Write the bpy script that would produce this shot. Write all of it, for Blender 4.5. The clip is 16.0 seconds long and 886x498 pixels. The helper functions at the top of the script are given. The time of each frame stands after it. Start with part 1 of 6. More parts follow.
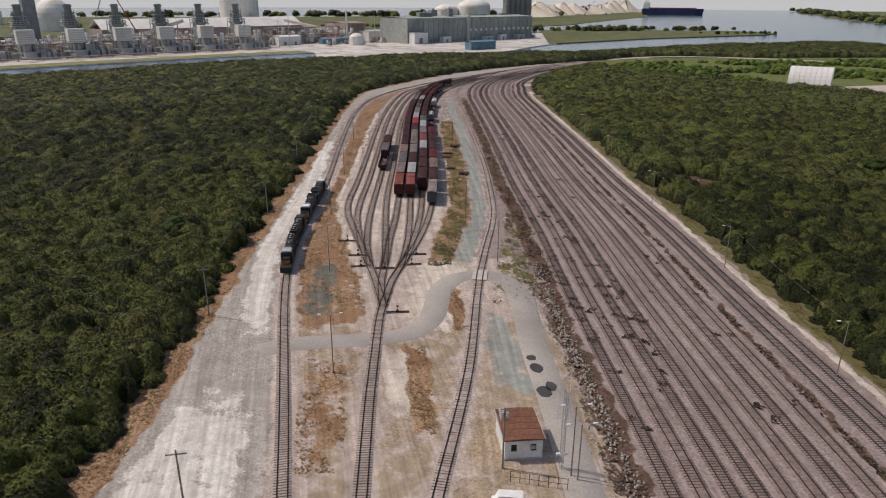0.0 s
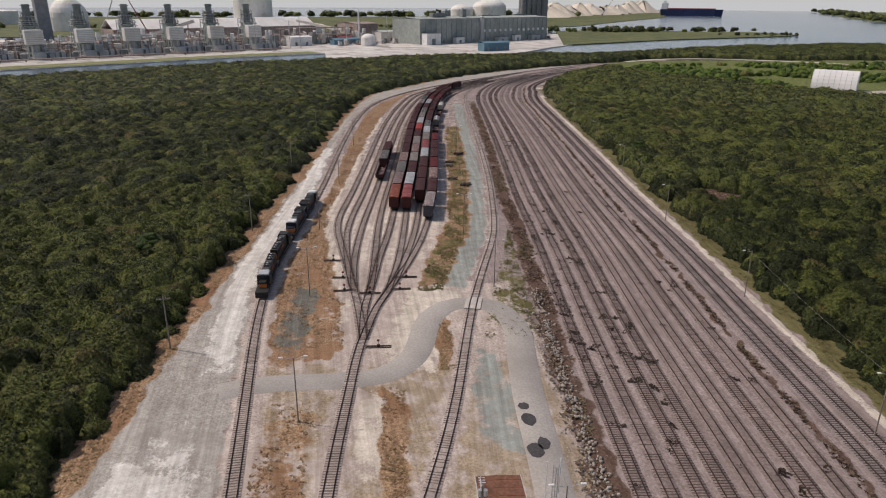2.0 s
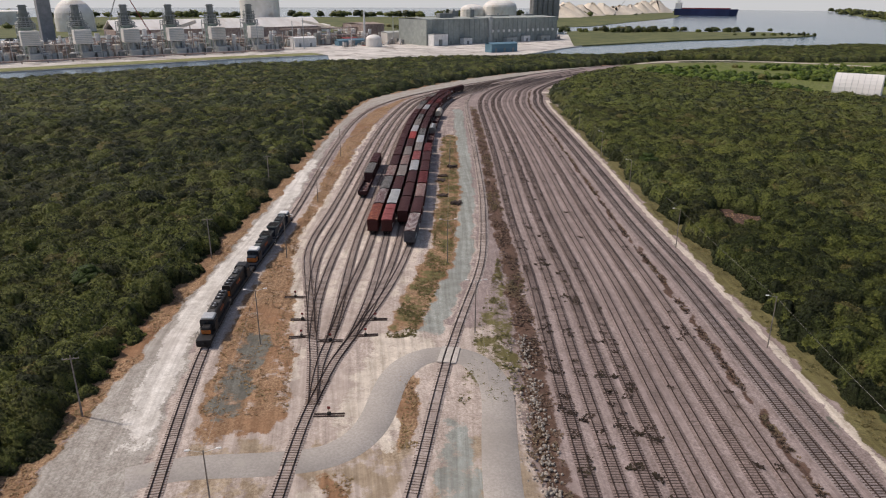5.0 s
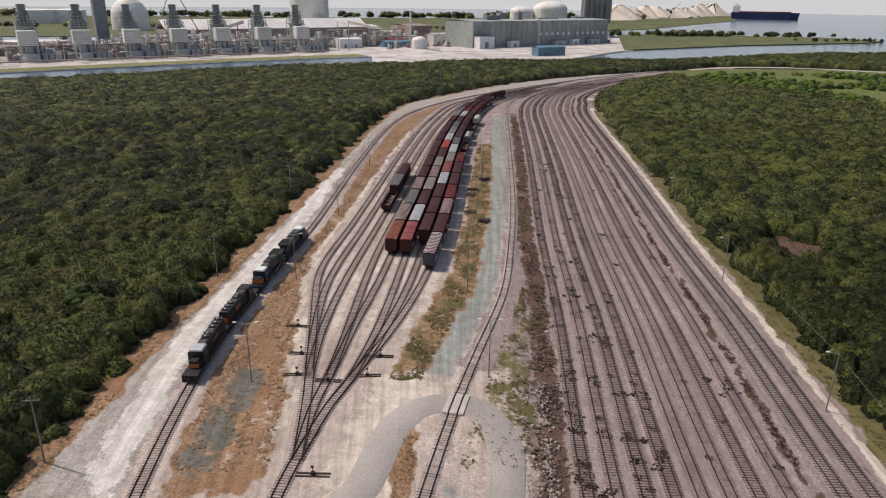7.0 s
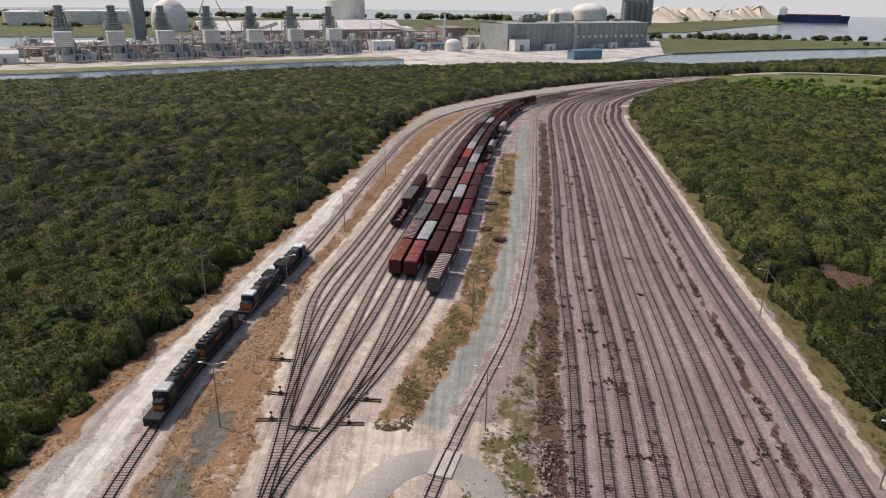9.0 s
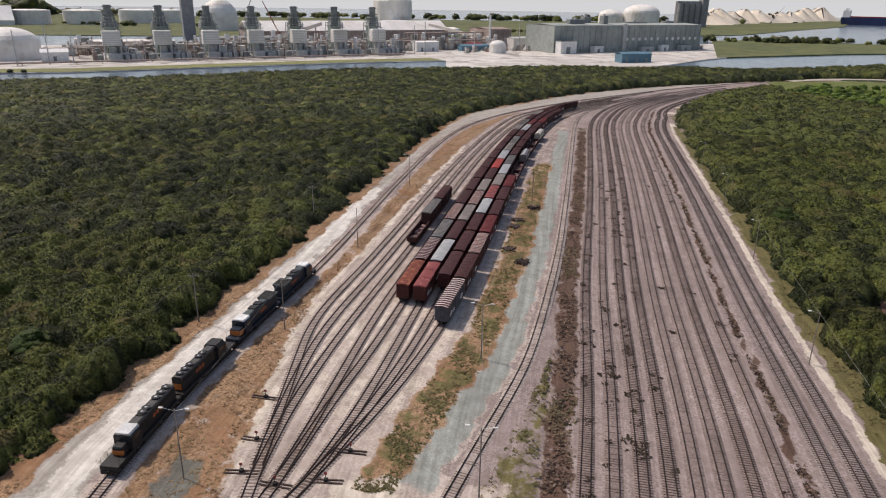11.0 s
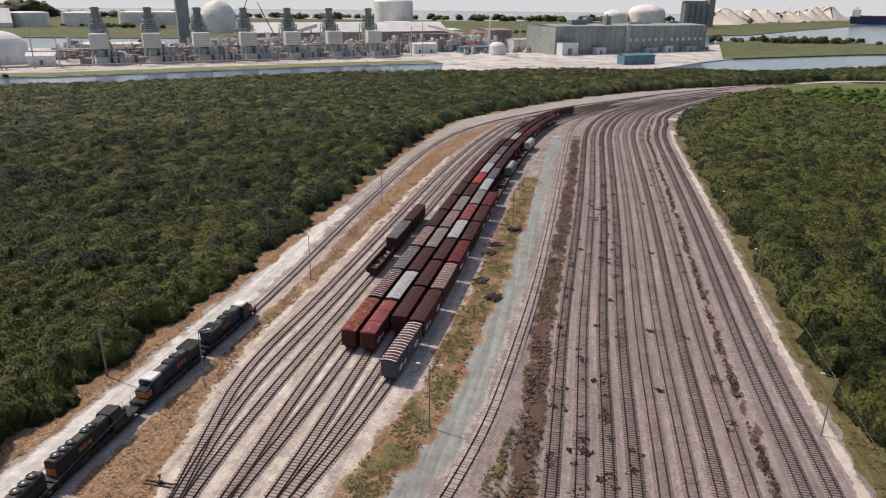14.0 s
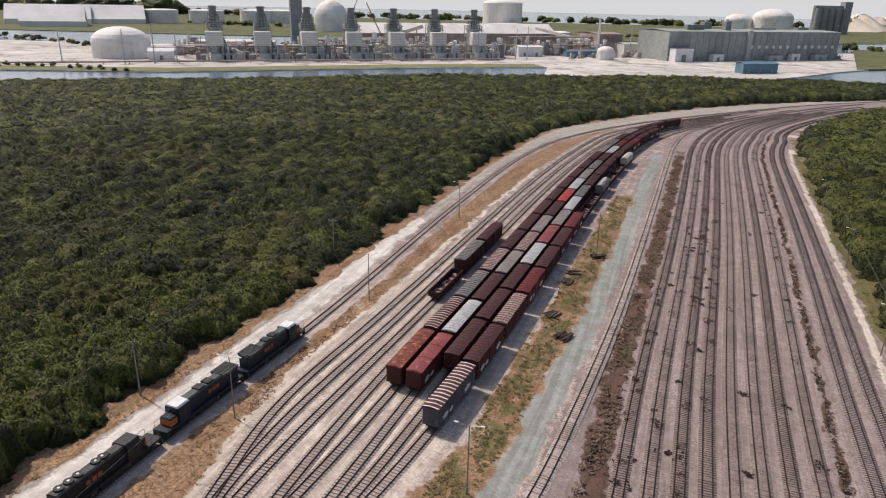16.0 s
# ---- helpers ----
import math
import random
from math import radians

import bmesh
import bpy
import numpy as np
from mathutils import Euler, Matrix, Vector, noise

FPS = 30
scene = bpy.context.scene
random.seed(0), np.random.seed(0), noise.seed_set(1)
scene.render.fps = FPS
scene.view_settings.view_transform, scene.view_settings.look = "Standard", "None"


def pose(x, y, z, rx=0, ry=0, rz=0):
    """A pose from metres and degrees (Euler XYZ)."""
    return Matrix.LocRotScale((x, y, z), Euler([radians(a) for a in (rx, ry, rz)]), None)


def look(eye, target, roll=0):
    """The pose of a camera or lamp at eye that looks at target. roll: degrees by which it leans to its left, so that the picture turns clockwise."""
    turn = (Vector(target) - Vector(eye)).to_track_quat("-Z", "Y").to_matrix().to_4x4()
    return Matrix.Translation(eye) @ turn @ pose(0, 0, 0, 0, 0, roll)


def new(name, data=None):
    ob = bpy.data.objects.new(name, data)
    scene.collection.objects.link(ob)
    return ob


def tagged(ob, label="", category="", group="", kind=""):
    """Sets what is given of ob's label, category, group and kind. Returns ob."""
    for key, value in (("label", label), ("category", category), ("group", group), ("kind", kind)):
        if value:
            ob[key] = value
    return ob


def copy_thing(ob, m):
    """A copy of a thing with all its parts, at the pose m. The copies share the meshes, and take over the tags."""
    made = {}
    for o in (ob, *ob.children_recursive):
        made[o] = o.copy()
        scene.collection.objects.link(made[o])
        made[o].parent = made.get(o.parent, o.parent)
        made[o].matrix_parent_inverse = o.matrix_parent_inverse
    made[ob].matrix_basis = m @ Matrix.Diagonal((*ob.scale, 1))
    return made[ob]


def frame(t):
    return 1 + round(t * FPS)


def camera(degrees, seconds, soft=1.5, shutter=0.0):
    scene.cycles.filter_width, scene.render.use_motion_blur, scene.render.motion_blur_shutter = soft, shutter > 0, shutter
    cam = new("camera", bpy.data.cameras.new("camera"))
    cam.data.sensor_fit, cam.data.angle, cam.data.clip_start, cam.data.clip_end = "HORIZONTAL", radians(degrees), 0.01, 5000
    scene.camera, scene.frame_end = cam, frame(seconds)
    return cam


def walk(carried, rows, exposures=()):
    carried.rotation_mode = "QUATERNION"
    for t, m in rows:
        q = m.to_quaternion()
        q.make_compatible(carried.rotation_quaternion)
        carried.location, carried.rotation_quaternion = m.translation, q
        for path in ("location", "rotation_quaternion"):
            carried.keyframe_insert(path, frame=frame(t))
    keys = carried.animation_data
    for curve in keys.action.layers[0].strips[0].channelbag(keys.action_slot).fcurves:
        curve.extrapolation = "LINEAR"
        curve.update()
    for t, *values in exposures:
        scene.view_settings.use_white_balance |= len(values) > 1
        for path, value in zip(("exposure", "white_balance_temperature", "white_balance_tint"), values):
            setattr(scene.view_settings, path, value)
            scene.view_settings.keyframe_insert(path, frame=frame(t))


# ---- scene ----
# Camera and its path
cam = camera(66.1, 16.0, soft=1.1)
walk(cam, [
    (0, look((0.00, 0.00, 65.79), (8.90, 93.37, 31.11), 0.23)),
    (0.5, look((2.06, 3.91, 65.82), (8.87, 97.47, 31.15), 0.30)),
    (1, look((3.70, 8.13, 65.75), (10.53, 101.67, 31.07), 0.35)),
    (1.5, look((5.33, 11.87, 65.85), (12.15, 105.42, 31.17), 0.38)),
    (2, look((7.13, 15.61, 65.86), (13.85, 109.17, 31.20), 0.29)),
    (2.5, look((8.78, 19.38, 65.92), (15.48, 112.94, 31.25), 0.30)),
    (3, look((10.43, 23.47, 65.75), (17.06, 117.03, 31.08), 0.26)),
    (3.5, look((12.09, 27.20, 65.90), (18.66, 120.76, 31.20), 0.23)),
    (4, look((13.68, 31.01, 65.97), (20.18, 124.57, 31.27), 0.20)),
    (6.5, look((21.56, 50.66, 66.62), (21.81, 144.46, 31.96), 0.53)),
    (7, look((23.30, 54.42, 66.84), (21.87, 148.24, 32.24), 0.58)),
    (7.5, look((25.07, 58.29, 66.83), (22.48, 152.11, 32.32), 0.51)),
    (8, look((26.59, 62.24, 66.98), (23.01, 156.03, 32.46), 0.58)),
    (8.5, look((28.12, 66.41, 66.90), (23.05, 160.15, 32.44), 0.61)),
    (9, look((29.71, 70.38, 67.02), (23.18, 164.04, 32.59), 0.67)),
    (11.5, look((37.38, 90.24, 67.67), (23.73, 183.12, 33.21), 0.79)),
    (12, look((38.88, 94.40, 67.71), (25.14, 187.27, 33.26), 0.75)),
    (12.5, look((40.00, 98.44, 67.82), (26.29, 191.30, 33.33), 0.82)),
    (13, look((41.26, 102.58, 67.79), (27.47, 195.44, 33.34), 0.71)),
    (13.5, look((42.38, 106.49, 67.78), (28.55, 199.36, 33.37), 0.65)),
    (14, look((43.44, 110.61, 67.85), (29.47, 203.46, 33.44), 0.63)),
    (14.5, look((44.44, 114.66, 68.10), (29.01, 207.26, 33.65), 0.70)),
    (15, look((45.56, 118.67, 68.33), (27.74, 210.84, 33.88), 0.65)),
    (15.5, look((46.33, 122.89, 68.42), (23.79, 214.03, 33.97), 0.95)),
    (16, look((47.22, 127.37, 68.46), (19.33, 217.00, 33.99), 1.20)),
], exposures=[(0, -0.22, 6850, 15), (4, -0.1, 6850, 15), (8, 0.02, 6850, 15), (12, 0.08, 6850, 15), (16, 0.12, 6850, 15)])

# World, sun, exposure
world = bpy.data.worlds.new("sky")
scene.world = world
world.use_nodes = True
wn = world.node_tree.nodes
sky = wn.new("ShaderNodeTexSky")
sky.sky_type = "NISHITA"
sky.sun_disc = False
sky.sun_elevation = radians(53)
sky.sun_rotation = radians(-71)
sky.dust_density = 2.5
world.node_tree.links.new(sky.outputs[0], wn["Background"].inputs[0])
wn["Background"].inputs[1].default_value = 0.12
sun = new("sun", bpy.data.lights.new("sun", "SUN"))
sun.data.energy = 2.85
sun.data.angle = radians(1.0)
sun.data.color = (1.0, 0.95, 0.87)
sun.matrix_world = look((-66, 23, 93), (0, 0, 0))


# ---------- node materials ----------
def nodes_of(name):
    m = bpy.data.materials.new(name)
    m.use_nodes = True
    return m, m.node_tree.nodes, m.node_tree.links, m.node_tree.nodes["Principled BSDF"]


def noise_tex(n, l, scale, detail=4.0, rough=0.6, vec=None):
    t = n.new("ShaderNodeTexNoise")
    t.inputs["Scale"].default_value = scale
    t.inputs["Detail"].default_value = detail
    t.inputs["Roughness"].default_value = rough
    if vec is None:
        g = n.get("place") or n.new("ShaderNodeNewGeometry")
        g.name = "place"
        tilt = n.get("tilt") or n.new("ShaderNodeMapping")
        tilt.name = "tilt"
        tilt.inputs["Location"].default_value = (13.7, 5.3, 7.1)
        tilt.inputs["Rotation"].default_value = (0.5, 0.4, 0.7)
        l.new(g.outputs["Position"], tilt.inputs["Vector"])
        vec = tilt.outputs[0]
    l.new(vec, t.inputs["Vector"])
    return t.outputs["Fac"]


def ramp(n, l, fac, a, b):
    r = n.new("ShaderNodeMapRange")
    r.interpolation_type = "SMOOTHSTEP"
    r.inputs["From Min"].default_value, r.inputs["From Max"].default_value = a, b
    l.new(fac, r.inputs["Value"])
    return r.outputs["Result"]


def mix(n, l, fac, a, b, how="MIX"):
    x = n.new("ShaderNodeMix")
    x.data_type, x.blend_type = "RGBA", how
    for sock, v in ((x.inputs["Factor"], fac), (x.inputs["A"], a), (x.inputs["B"], b)):
        if hasattr(v, "is_linked"):
            l.new(v, sock)
        elif isinstance(v, (int, float)):
            sock.default_value = v
        else:
            sock.default_value = (*v, 1)
    return x.outputs["Result"]


def calc(n, l, how, a, b):
    x = n.new("ShaderNodeMath")
    x.operation = how
    for sock, v in zip(x.inputs, (a, b)):
        if hasattr(v, "is_linked"):
            l.new(v, sock)
        else:
            sock.default_value = v
    return x.outputs[0]


def bump(n, l, bs, height, strength, dist):
    b = n.new("ShaderNodeBump")
    b.inputs["Strength"].default_value, b.inputs["Distance"].default_value = strength, dist
    l.new(height, b.inputs["Height"])
    l.new(b.outputs[0], bs.inputs["Normal"])


def mat(name, c1, c2, fine=3.0, coarse=0.15, rough=0.85, metal=0.0, relief=0.3, depth=0.05, stain=None, stain_at=(0.55, 0.7), rand=0.0, stain_scale=None):
    """Two tones in fine grain, a broad variation, and an optional stain with ragged edges."""
    m, n, l, bs = nodes_of(name)
    f = noise_tex(n, l, fine)
    g = noise_tex(n, l, coarse, 3)
    col = mix(n, l, ramp(n, l, f, 0.3, 0.7), c1, c2)
    dim = tuple(0.72 * v for v in c1)
    col = mix(n, l, calc(n, l, "MULTIPLY", ramp(n, l, g, 0.35, 0.75), 0.6), col, dim)
    if stain:
        s = noise_tex(n, l, stain_scale or coarse * 4, 6, 0.7)
        col = mix(n, l, ramp(n, l, s, *stain_at), col, stain)
    if rand:
        o = n.new("ShaderNodeObjectInfo")
        h = n.new("ShaderNodeHueSaturation")
        l.new(calc(n, l, "ADD", calc(n, l, "MULTIPLY", o.outputs["Random"], rand), 1 - rand / 2), h.inputs["Value"])
        l.new(col, h.inputs["Color"])
        col = h.outputs[0]
    l.new(col, bs.inputs["Base Color"])
    bs.inputs["Roughness"].default_value, bs.inputs["Metallic"].default_value = rough, metal
    bs.inputs["Specular IOR Level"].default_value = 0.3
    if relief:
        bump(n, l, bs, f, relief, depth)
    return m


def leaf_mat(name, dark, mid, light, yellow, lumpy=False):
    """Foliage: tone per leaf or clump, tone per plant, broad drifts of yellower growth, light through thin leaves."""
    m, n, l, bs = nodes_of(name)
    g = n.new("ShaderNodeNewGeometry")
    g.name = "place"
    r = g.outputs["Random Per Island"]
    col = mix(n, l, ramp(n, l, r, 0.0, 0.8), dark, mid)
    col = mix(n, l, ramp(n, l, r, 0.7, 1.1), col, light)
    broad = noise_tex(n, l, 0.03, 5, 0.65)
    col = mix(n, l, calc(n, l, "MULTIPLY", ramp(n, l, broad, 0.46, 0.64), 0.65), col, yellow)
    if lumpy:
        a = n.new("ShaderNodeAttribute")
        a.attribute_name = "plant"
        t = a.outputs["Fac"]
        col = mix(n, l, calc(n, l, "MULTIPLY", ramp(n, l, t, 0.55, 0.95), 0.8), col, light)
        col = mix(n, l, calc(n, l, "MULTIPLY", ramp(n, l, t, 0.96, 0.97), 0.75), col, (0.15, 0.12, 0.05))
        col = mix(n, l, calc(n, l, "MULTIPLY", ramp(n, l, t, 0.4, 0.1), 0.75), col, tuple(0.6 * v for v in dark))
        # fine noise paints shaded gaps between leaves into the colour
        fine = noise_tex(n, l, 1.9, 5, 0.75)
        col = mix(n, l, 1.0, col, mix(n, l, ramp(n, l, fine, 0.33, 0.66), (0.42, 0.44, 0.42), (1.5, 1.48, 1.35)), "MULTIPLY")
        bump(n, l, bs, noise_tex(n, l, 1.25, 6, 0.7), 1.0, 1.1)
    l.new(col, bs.inputs["Base Color"])
    bs.inputs["Roughness"].default_value = 0.62
    bs.inputs["Specular IOR Level"].default_value = 0.25
    # thin leaves let light through
    tr = n.new("ShaderNodeBsdfTranslucent")
    l.new(mix(n, l, 1.0, col, (1.5, 1.4, 0.9), "MULTIPLY"), tr.inputs["Color"])
    both = n.new("ShaderNodeMixShader")
    both.inputs[0].default_value = 0.16 if lumpy else 0.4
    l.new(bs.outputs[0], both.inputs[1])
    l.new(tr.outputs[0], both.inputs[2])
    l.new(both.outputs[0], n["Material Output"].inputs["Surface"])
    return m


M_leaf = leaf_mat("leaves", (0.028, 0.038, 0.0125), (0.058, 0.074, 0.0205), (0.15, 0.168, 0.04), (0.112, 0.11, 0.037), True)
M_leaf_light = leaf_mat("light_leaves", (0.04, 0.08, 0.012), (0.10, 0.16, 0.02), (0.16, 0.22, 0.04), (0.14, 0.17, 0.03), True)
M_rail = mat("rail_steel", (0.035, 0.021, 0.016), (0.07, 0.044, 0.034), 6, 0.4, 0.55, 0.4, relief=0.1)
M_tie = mat("tarred_timber", (0.045, 0.031, 0.026), (0.125, 0.09, 0.076), 4, 0.5, 0.9, rand=0.7)
M_tie_worn = mat("weathered_grey_timber", (0.12, 0.092, 0.08), (0.22, 0.175, 0.155), 4, 0.5, 0.9, rand=0.6)
M_tie_brown = mat("brown_weathered_timber", (0.10, 0.07, 0.055), (0.19, 0.14, 0.112), 4, 0.5, 0.9, rand=0.7)
M_rock = mat("limestone_riprap", (0.24, 0.21, 0.175), (0.44, 0.39, 0.335), 2, 0.3, 0.9)
M_asphalt = mat("worn_asphalt", (0.32, 0.29, 0.26), (0.42, 0.385, 0.35), 2.5, 0.06, 0.9, stain=(0.36, 0.33, 0.29), stain_at=(0.55, 0.75), stain_scale=0.25)
M_dirt = mat("pale_dirt", (0.42, 0.37, 0.30), (0.56, 0.51, 0.44), 0.6, 0.05, 0.95, relief=0.2, stain=(0.30, 0.27, 0.17), stain_at=(0.58, 0.7), stain_scale=0.1)
M_patch = mat("fresh_asphalt", (0.05, 0.045, 0.045), (0.08, 0.075, 0.075), 3, 0.2, 0.9)
M_concrete = mat("concrete", (0.42, 0.38, 0.34), (0.55, 0.5, 0.45), 2, 0.2, 0.9, stain=(0.3, 0.27, 0.24))
M_wood = mat("weathered_pole_wood", (0.20, 0.17, 0.14), (0.34, 0.30, 0.26), 3, 0.5, 0.9)
M_galv = mat("galvanised_steel", (0.42, 0.43, 0.43), (0.6, 0.6, 0.6), 3, 0.4, 0.5, 0.5, relief=0.05)
M_white = mat("white_paint", (0.72, 0.71, 0.68), (0.82, 0.81, 0.79), 1.5, 0.3, 0.6, relief=0.05, stain=(0.5, 0.46, 0.40), stain_at=(0.62, 0.8))
M_roof_rust = mat("rusty_roof", (0.15, 0.065, 0.038), (0.23, 0.11, 0.068), 2, 0.3, 0.85, stain=(0.10, 0.05, 0.034))
M_glass_dark = mat("dark_window", (0.02, 0.025, 0.03), (0.03, 0.035, 0.04), 1, 1, 0.15, relief=0)
M_black = mat("black_underframe", (0.015, 0.013, 0.012), (0.04, 0.035, 0.03), 4, 0.5, 0.8)
M_wire = mat("wire", (0.25, 0.24, 0.22), (0.35, 0.33, 0.3), 1, 1, 0.6, relief=0)


def ground_material():
    m, n, l, bs = nodes_of("yard_ground")
    fine = noise_tex(n, l, 2.2, 6, 0.7)
    mid = noise_tex(n, l, 0.24, 7, 0.68)
    broad = noise_tex(n, l, 0.05, 4)
    edge = calc(n, l, "SUBTRACT", calc(n, l, "ADD", calc(n, l, "MULTIPLY", mid, 1.7), calc(n, l, "MULTIPLY", fine, 0.45)), 1.075)

    def cover(which):
        a = n.new("ShaderNodeAttribute")
        a.attribute_name = which
        return ramp(n, l, calc(n, l, "ADD", a.outputs["Fac"], edge), 0.42, 0.62)

    def tones(a, b, c):
        x = mix(n, l, ramp(n, l, fine, 0.32, 0.68), a, b)
        return mix(n, l, ramp(n, l, broad, 0.42, 0.68), x, c)

    col = tones((0.20, 0.16, 0.148), (0.36, 0.295, 0.278), (0.275, 0.222, 0.208))
    for which, t in (("fan", tones((0.32, 0.262, 0.228), (0.55, 0.475, 0.42), (0.43, 0.365, 0.32))), ("earth", tones((0.24, 0.18, 0.12), (0.43, 0.35, 0.26), (0.32, 0.255, 0.185))),
                     ("sand", tones((0.48, 0.42, 0.35), (0.62, 0.56, 0.48), (0.54, 0.48, 0.41))),
                     ("teal", tones((0.225, 0.245, 0.225), (0.33, 0.34, 0.31), (0.27, 0.285, 0.262))),
                     ("gravel", tones((0.27, 0.25, 0.222), (0.46, 0.43, 0.39), (0.36, 0.335, 0.30))),
                     ("dust", tones((0.52, 0.495, 0.455), (0.68, 0.655, 0.61), (0.60, 0.57, 0.53))),
                     ("dry", tones((0.15, 0.08, 0.048), (0.42, 0.29, 0.175), (0.25, 0.14, 0.078))),
                     ("slate", tones((0.10, 0.10, 0.085), (0.19, 0.185, 0.16), (0.14, 0.138, 0.118))),
                     ("green", tones((0.085, 0.08, 0.033), (0.185, 0.16, 0.07), (0.13, 0.115, 0.048))),
                     ("weed", tones((0.07, 0.042, 0.032), (0.15, 0.095, 0.07), (0.10, 0.064, 0.05))),
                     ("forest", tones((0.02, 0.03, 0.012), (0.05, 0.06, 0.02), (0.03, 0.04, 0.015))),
                     ("meadow", tones((0.09, 0.12, 0.03), (0.17, 0.19, 0.055), (0.13, 0.15, 0.045)))):
        col = mix(n, l, cover(which), col, t)
    # wheel-worn streaks that follow the road and the tracks
    a = n.new("ShaderNodeAttribute")
    a.attribute_name = "across"
    sep = n.new("ShaderNodeSeparateXYZ")
    l.new(n["place"].outputs["Position"], sep.inputs[0])
    lay = n.new("ShaderNodeCombineXYZ")
    l.new(calc(n, l, "MULTIPLY", a.outputs["Fac"], 0.75), lay.inputs[0])
    l.new(calc(n, l, "MULTIPLY", sep.outputs["Y"], 0.022), lay.inputs[1])
    streak = ramp(n, l, noise_tex(n, l, 1.0, 4, 0.65, lay.outputs[0]), 0.3, 0.7)
    col = mix(n, l, 1.0, col, mix(n, l, streak, (0.77, 0.755, 0.745), (1.17, 1.17, 1.17)), "MULTIPLY")
    blot = ramp(n, l, noise_tex(n, l, 0.35, 7, 0.72), 0.36, 0.66)
    col = mix(n, l, 1.0, col, mix(n, l, blot, (0.85, 0.83, 0.81), (1.1, 1.1, 1.1)), "MULTIPLY")
    speck = ramp(n, l, noise_tex(n, l, 4.5, 3, 0.8), 0.66, 0.74)
    col = mix(n, l, calc(n, l, "MULTIPLY", speck, 0.55), col, (0.09, 0.07, 0.055))
    l.new(col, bs.inputs["Base Color"])
    bs.inputs["Roughness"].default_value = 0.95
    bs.inputs["Specular IOR Level"].default_value = 0.2
    bump(n, l, bs, fine, 0.5, 0.12)
    return m


M_ground = ground_material()


def water_material():
    m, n, l, bs = nodes_of("bay_water")
    big = noise_tex(n, l, 0.004, 4)
    col = mix(n, l, ramp(n, l, big, 0.35, 0.7), (0.10, 0.145, 0.185), (0.16, 0.20, 0.235))
    l.new(col, bs.inputs["Base Color"])
    bs.inputs["Roughness"].default_value = 0.16
    bump(n, l, bs, noise_tex(n, l, 0.25, 5), 0.25, 0.5)
    return m


M_water = water_material()


# ---------- mesh helpers ----------
def part(name, bm, material, parent=None, label="", smooth=False):
    me = bpy.data.meshes.new(name)
    bm.normal_update()
    bm.to_mesh(me)
    bm.free()
    me.materials.append(material)
    if smooth:
        me.polygons.foreach_set("use_smooth", [True] * len(me.polygons))
    ob = new(name, me)
    if parent:
        ob.parent = parent
    if label:
        tagged(ob, label)
    return ob


def quads(name, verts, faces, material, parent=None):
    """A mesh from arrays of corners and of four-cornered faces."""
    me = bpy.data.meshes.new(name)
    verts = np.asarray(verts, np.float32)
    faces = np.asarray(faces, np.int32)
    me.vertices.add(len(verts))
    me.vertices.foreach_set("co", verts.ravel())
    me.loops.add(faces.size)
    me.loops.foreach_set("vertex_index", faces.ravel())
    me.polygons.add(len(faces))
    me.polygons.foreach_set("loop_start", np.arange(len(faces), dtype=np.int32) * 4)
    me.update(calc_edges=True)
    me.materials.append(material)
    ob = new(name, me)
    if parent:
        ob.parent = parent
    return ob


def box(bm, x0, x1, y0, y1, z0, z1, bevel=0.0):
    m = Matrix.LocRotScale(((x0 + x1) / 2, (y0 + y1) / 2, (z0 + z1) / 2), None, (x1 - x0, y1 - y0, z1 - z0))
    made = bmesh.ops.create_cube(bm, size=1, matrix=m)["verts"]
    if bevel:
        edges = list({e for v in made for e in v.link_edges})
        bmesh.ops.bevel(bm, geom=edges, offset=bevel, segments=1, affect="EDGES")


def bar(bm, a, b, r0, r1=None, n=8):
    """A tapered round bar from a to b."""
    a, b = Vector(a), Vector(b)
    d = b - a
    m = Matrix.Translation((a + b) / 2) @ d.to_track_quat("Z", "Y").to_matrix().to_4x4()
    bmesh.ops.create_cone(bm, cap_ends=True, segments=n, radius1=r0, radius2=r0 if r1 is None else r1, depth=d.length, matrix=m)


def prism(bm, outline, y0, y1):
    """An outline in x and z drawn out along y."""
    a = [bm.verts.new((x, y0, z)) for x, z in outline]
    b = [bm.verts.new((x, y1, z)) for x, z in outline]
    bm.faces.new(a)
    bm.faces.new(b[::-1])
    for i in range(len(a)):
        j = (i + 1) % len(a)
        bm.faces.new((a[j], a[i], b[i], b[j]))
    bmesh.ops.recalc_face_normals(bm, faces=bm.faces)


def dome(bm, c, r, z0, zwall, ztop, n=28, rings=6):
    """A round tank: wall and domed roof."""
    loops = [[bm.verts.new((c[0] + r * math.cos(2 * math.pi * i / n), c[1] + r * math.sin(2 * math.pi * i / n), z)) for i in range(n)] for z in (z0, zwall)]
    for k in range(1, rings):
        a = k / rings * math.pi / 2
        loops.append([bm.verts.new((c[0] + r * math.cos(a) * math.cos(2 * math.pi * i / n), c[1] + r * math.cos(a) * math.sin(2 * math.pi * i / n), zwall + (ztop - zwall) * math.sin(a))) for i in range(n)])
    for p, q in zip(loops, loops[1:]):
        for i in range(n):
            bm.faces.new((p[i], p[(i + 1) % n], q[(i + 1) % n], q[i]))
    top = bm.verts.new((c[0], c[1], ztop))
    for i in range(n):
        bm.faces.new((loops[-1][i], loops[-1][(i + 1) % n], top))


def thing(name, label, category, m=None, group="", kind=""):
    ob = tagged(new(name), label, category, group, kind)
    if m is not None:
        ob.matrix_basis = m
    return ob


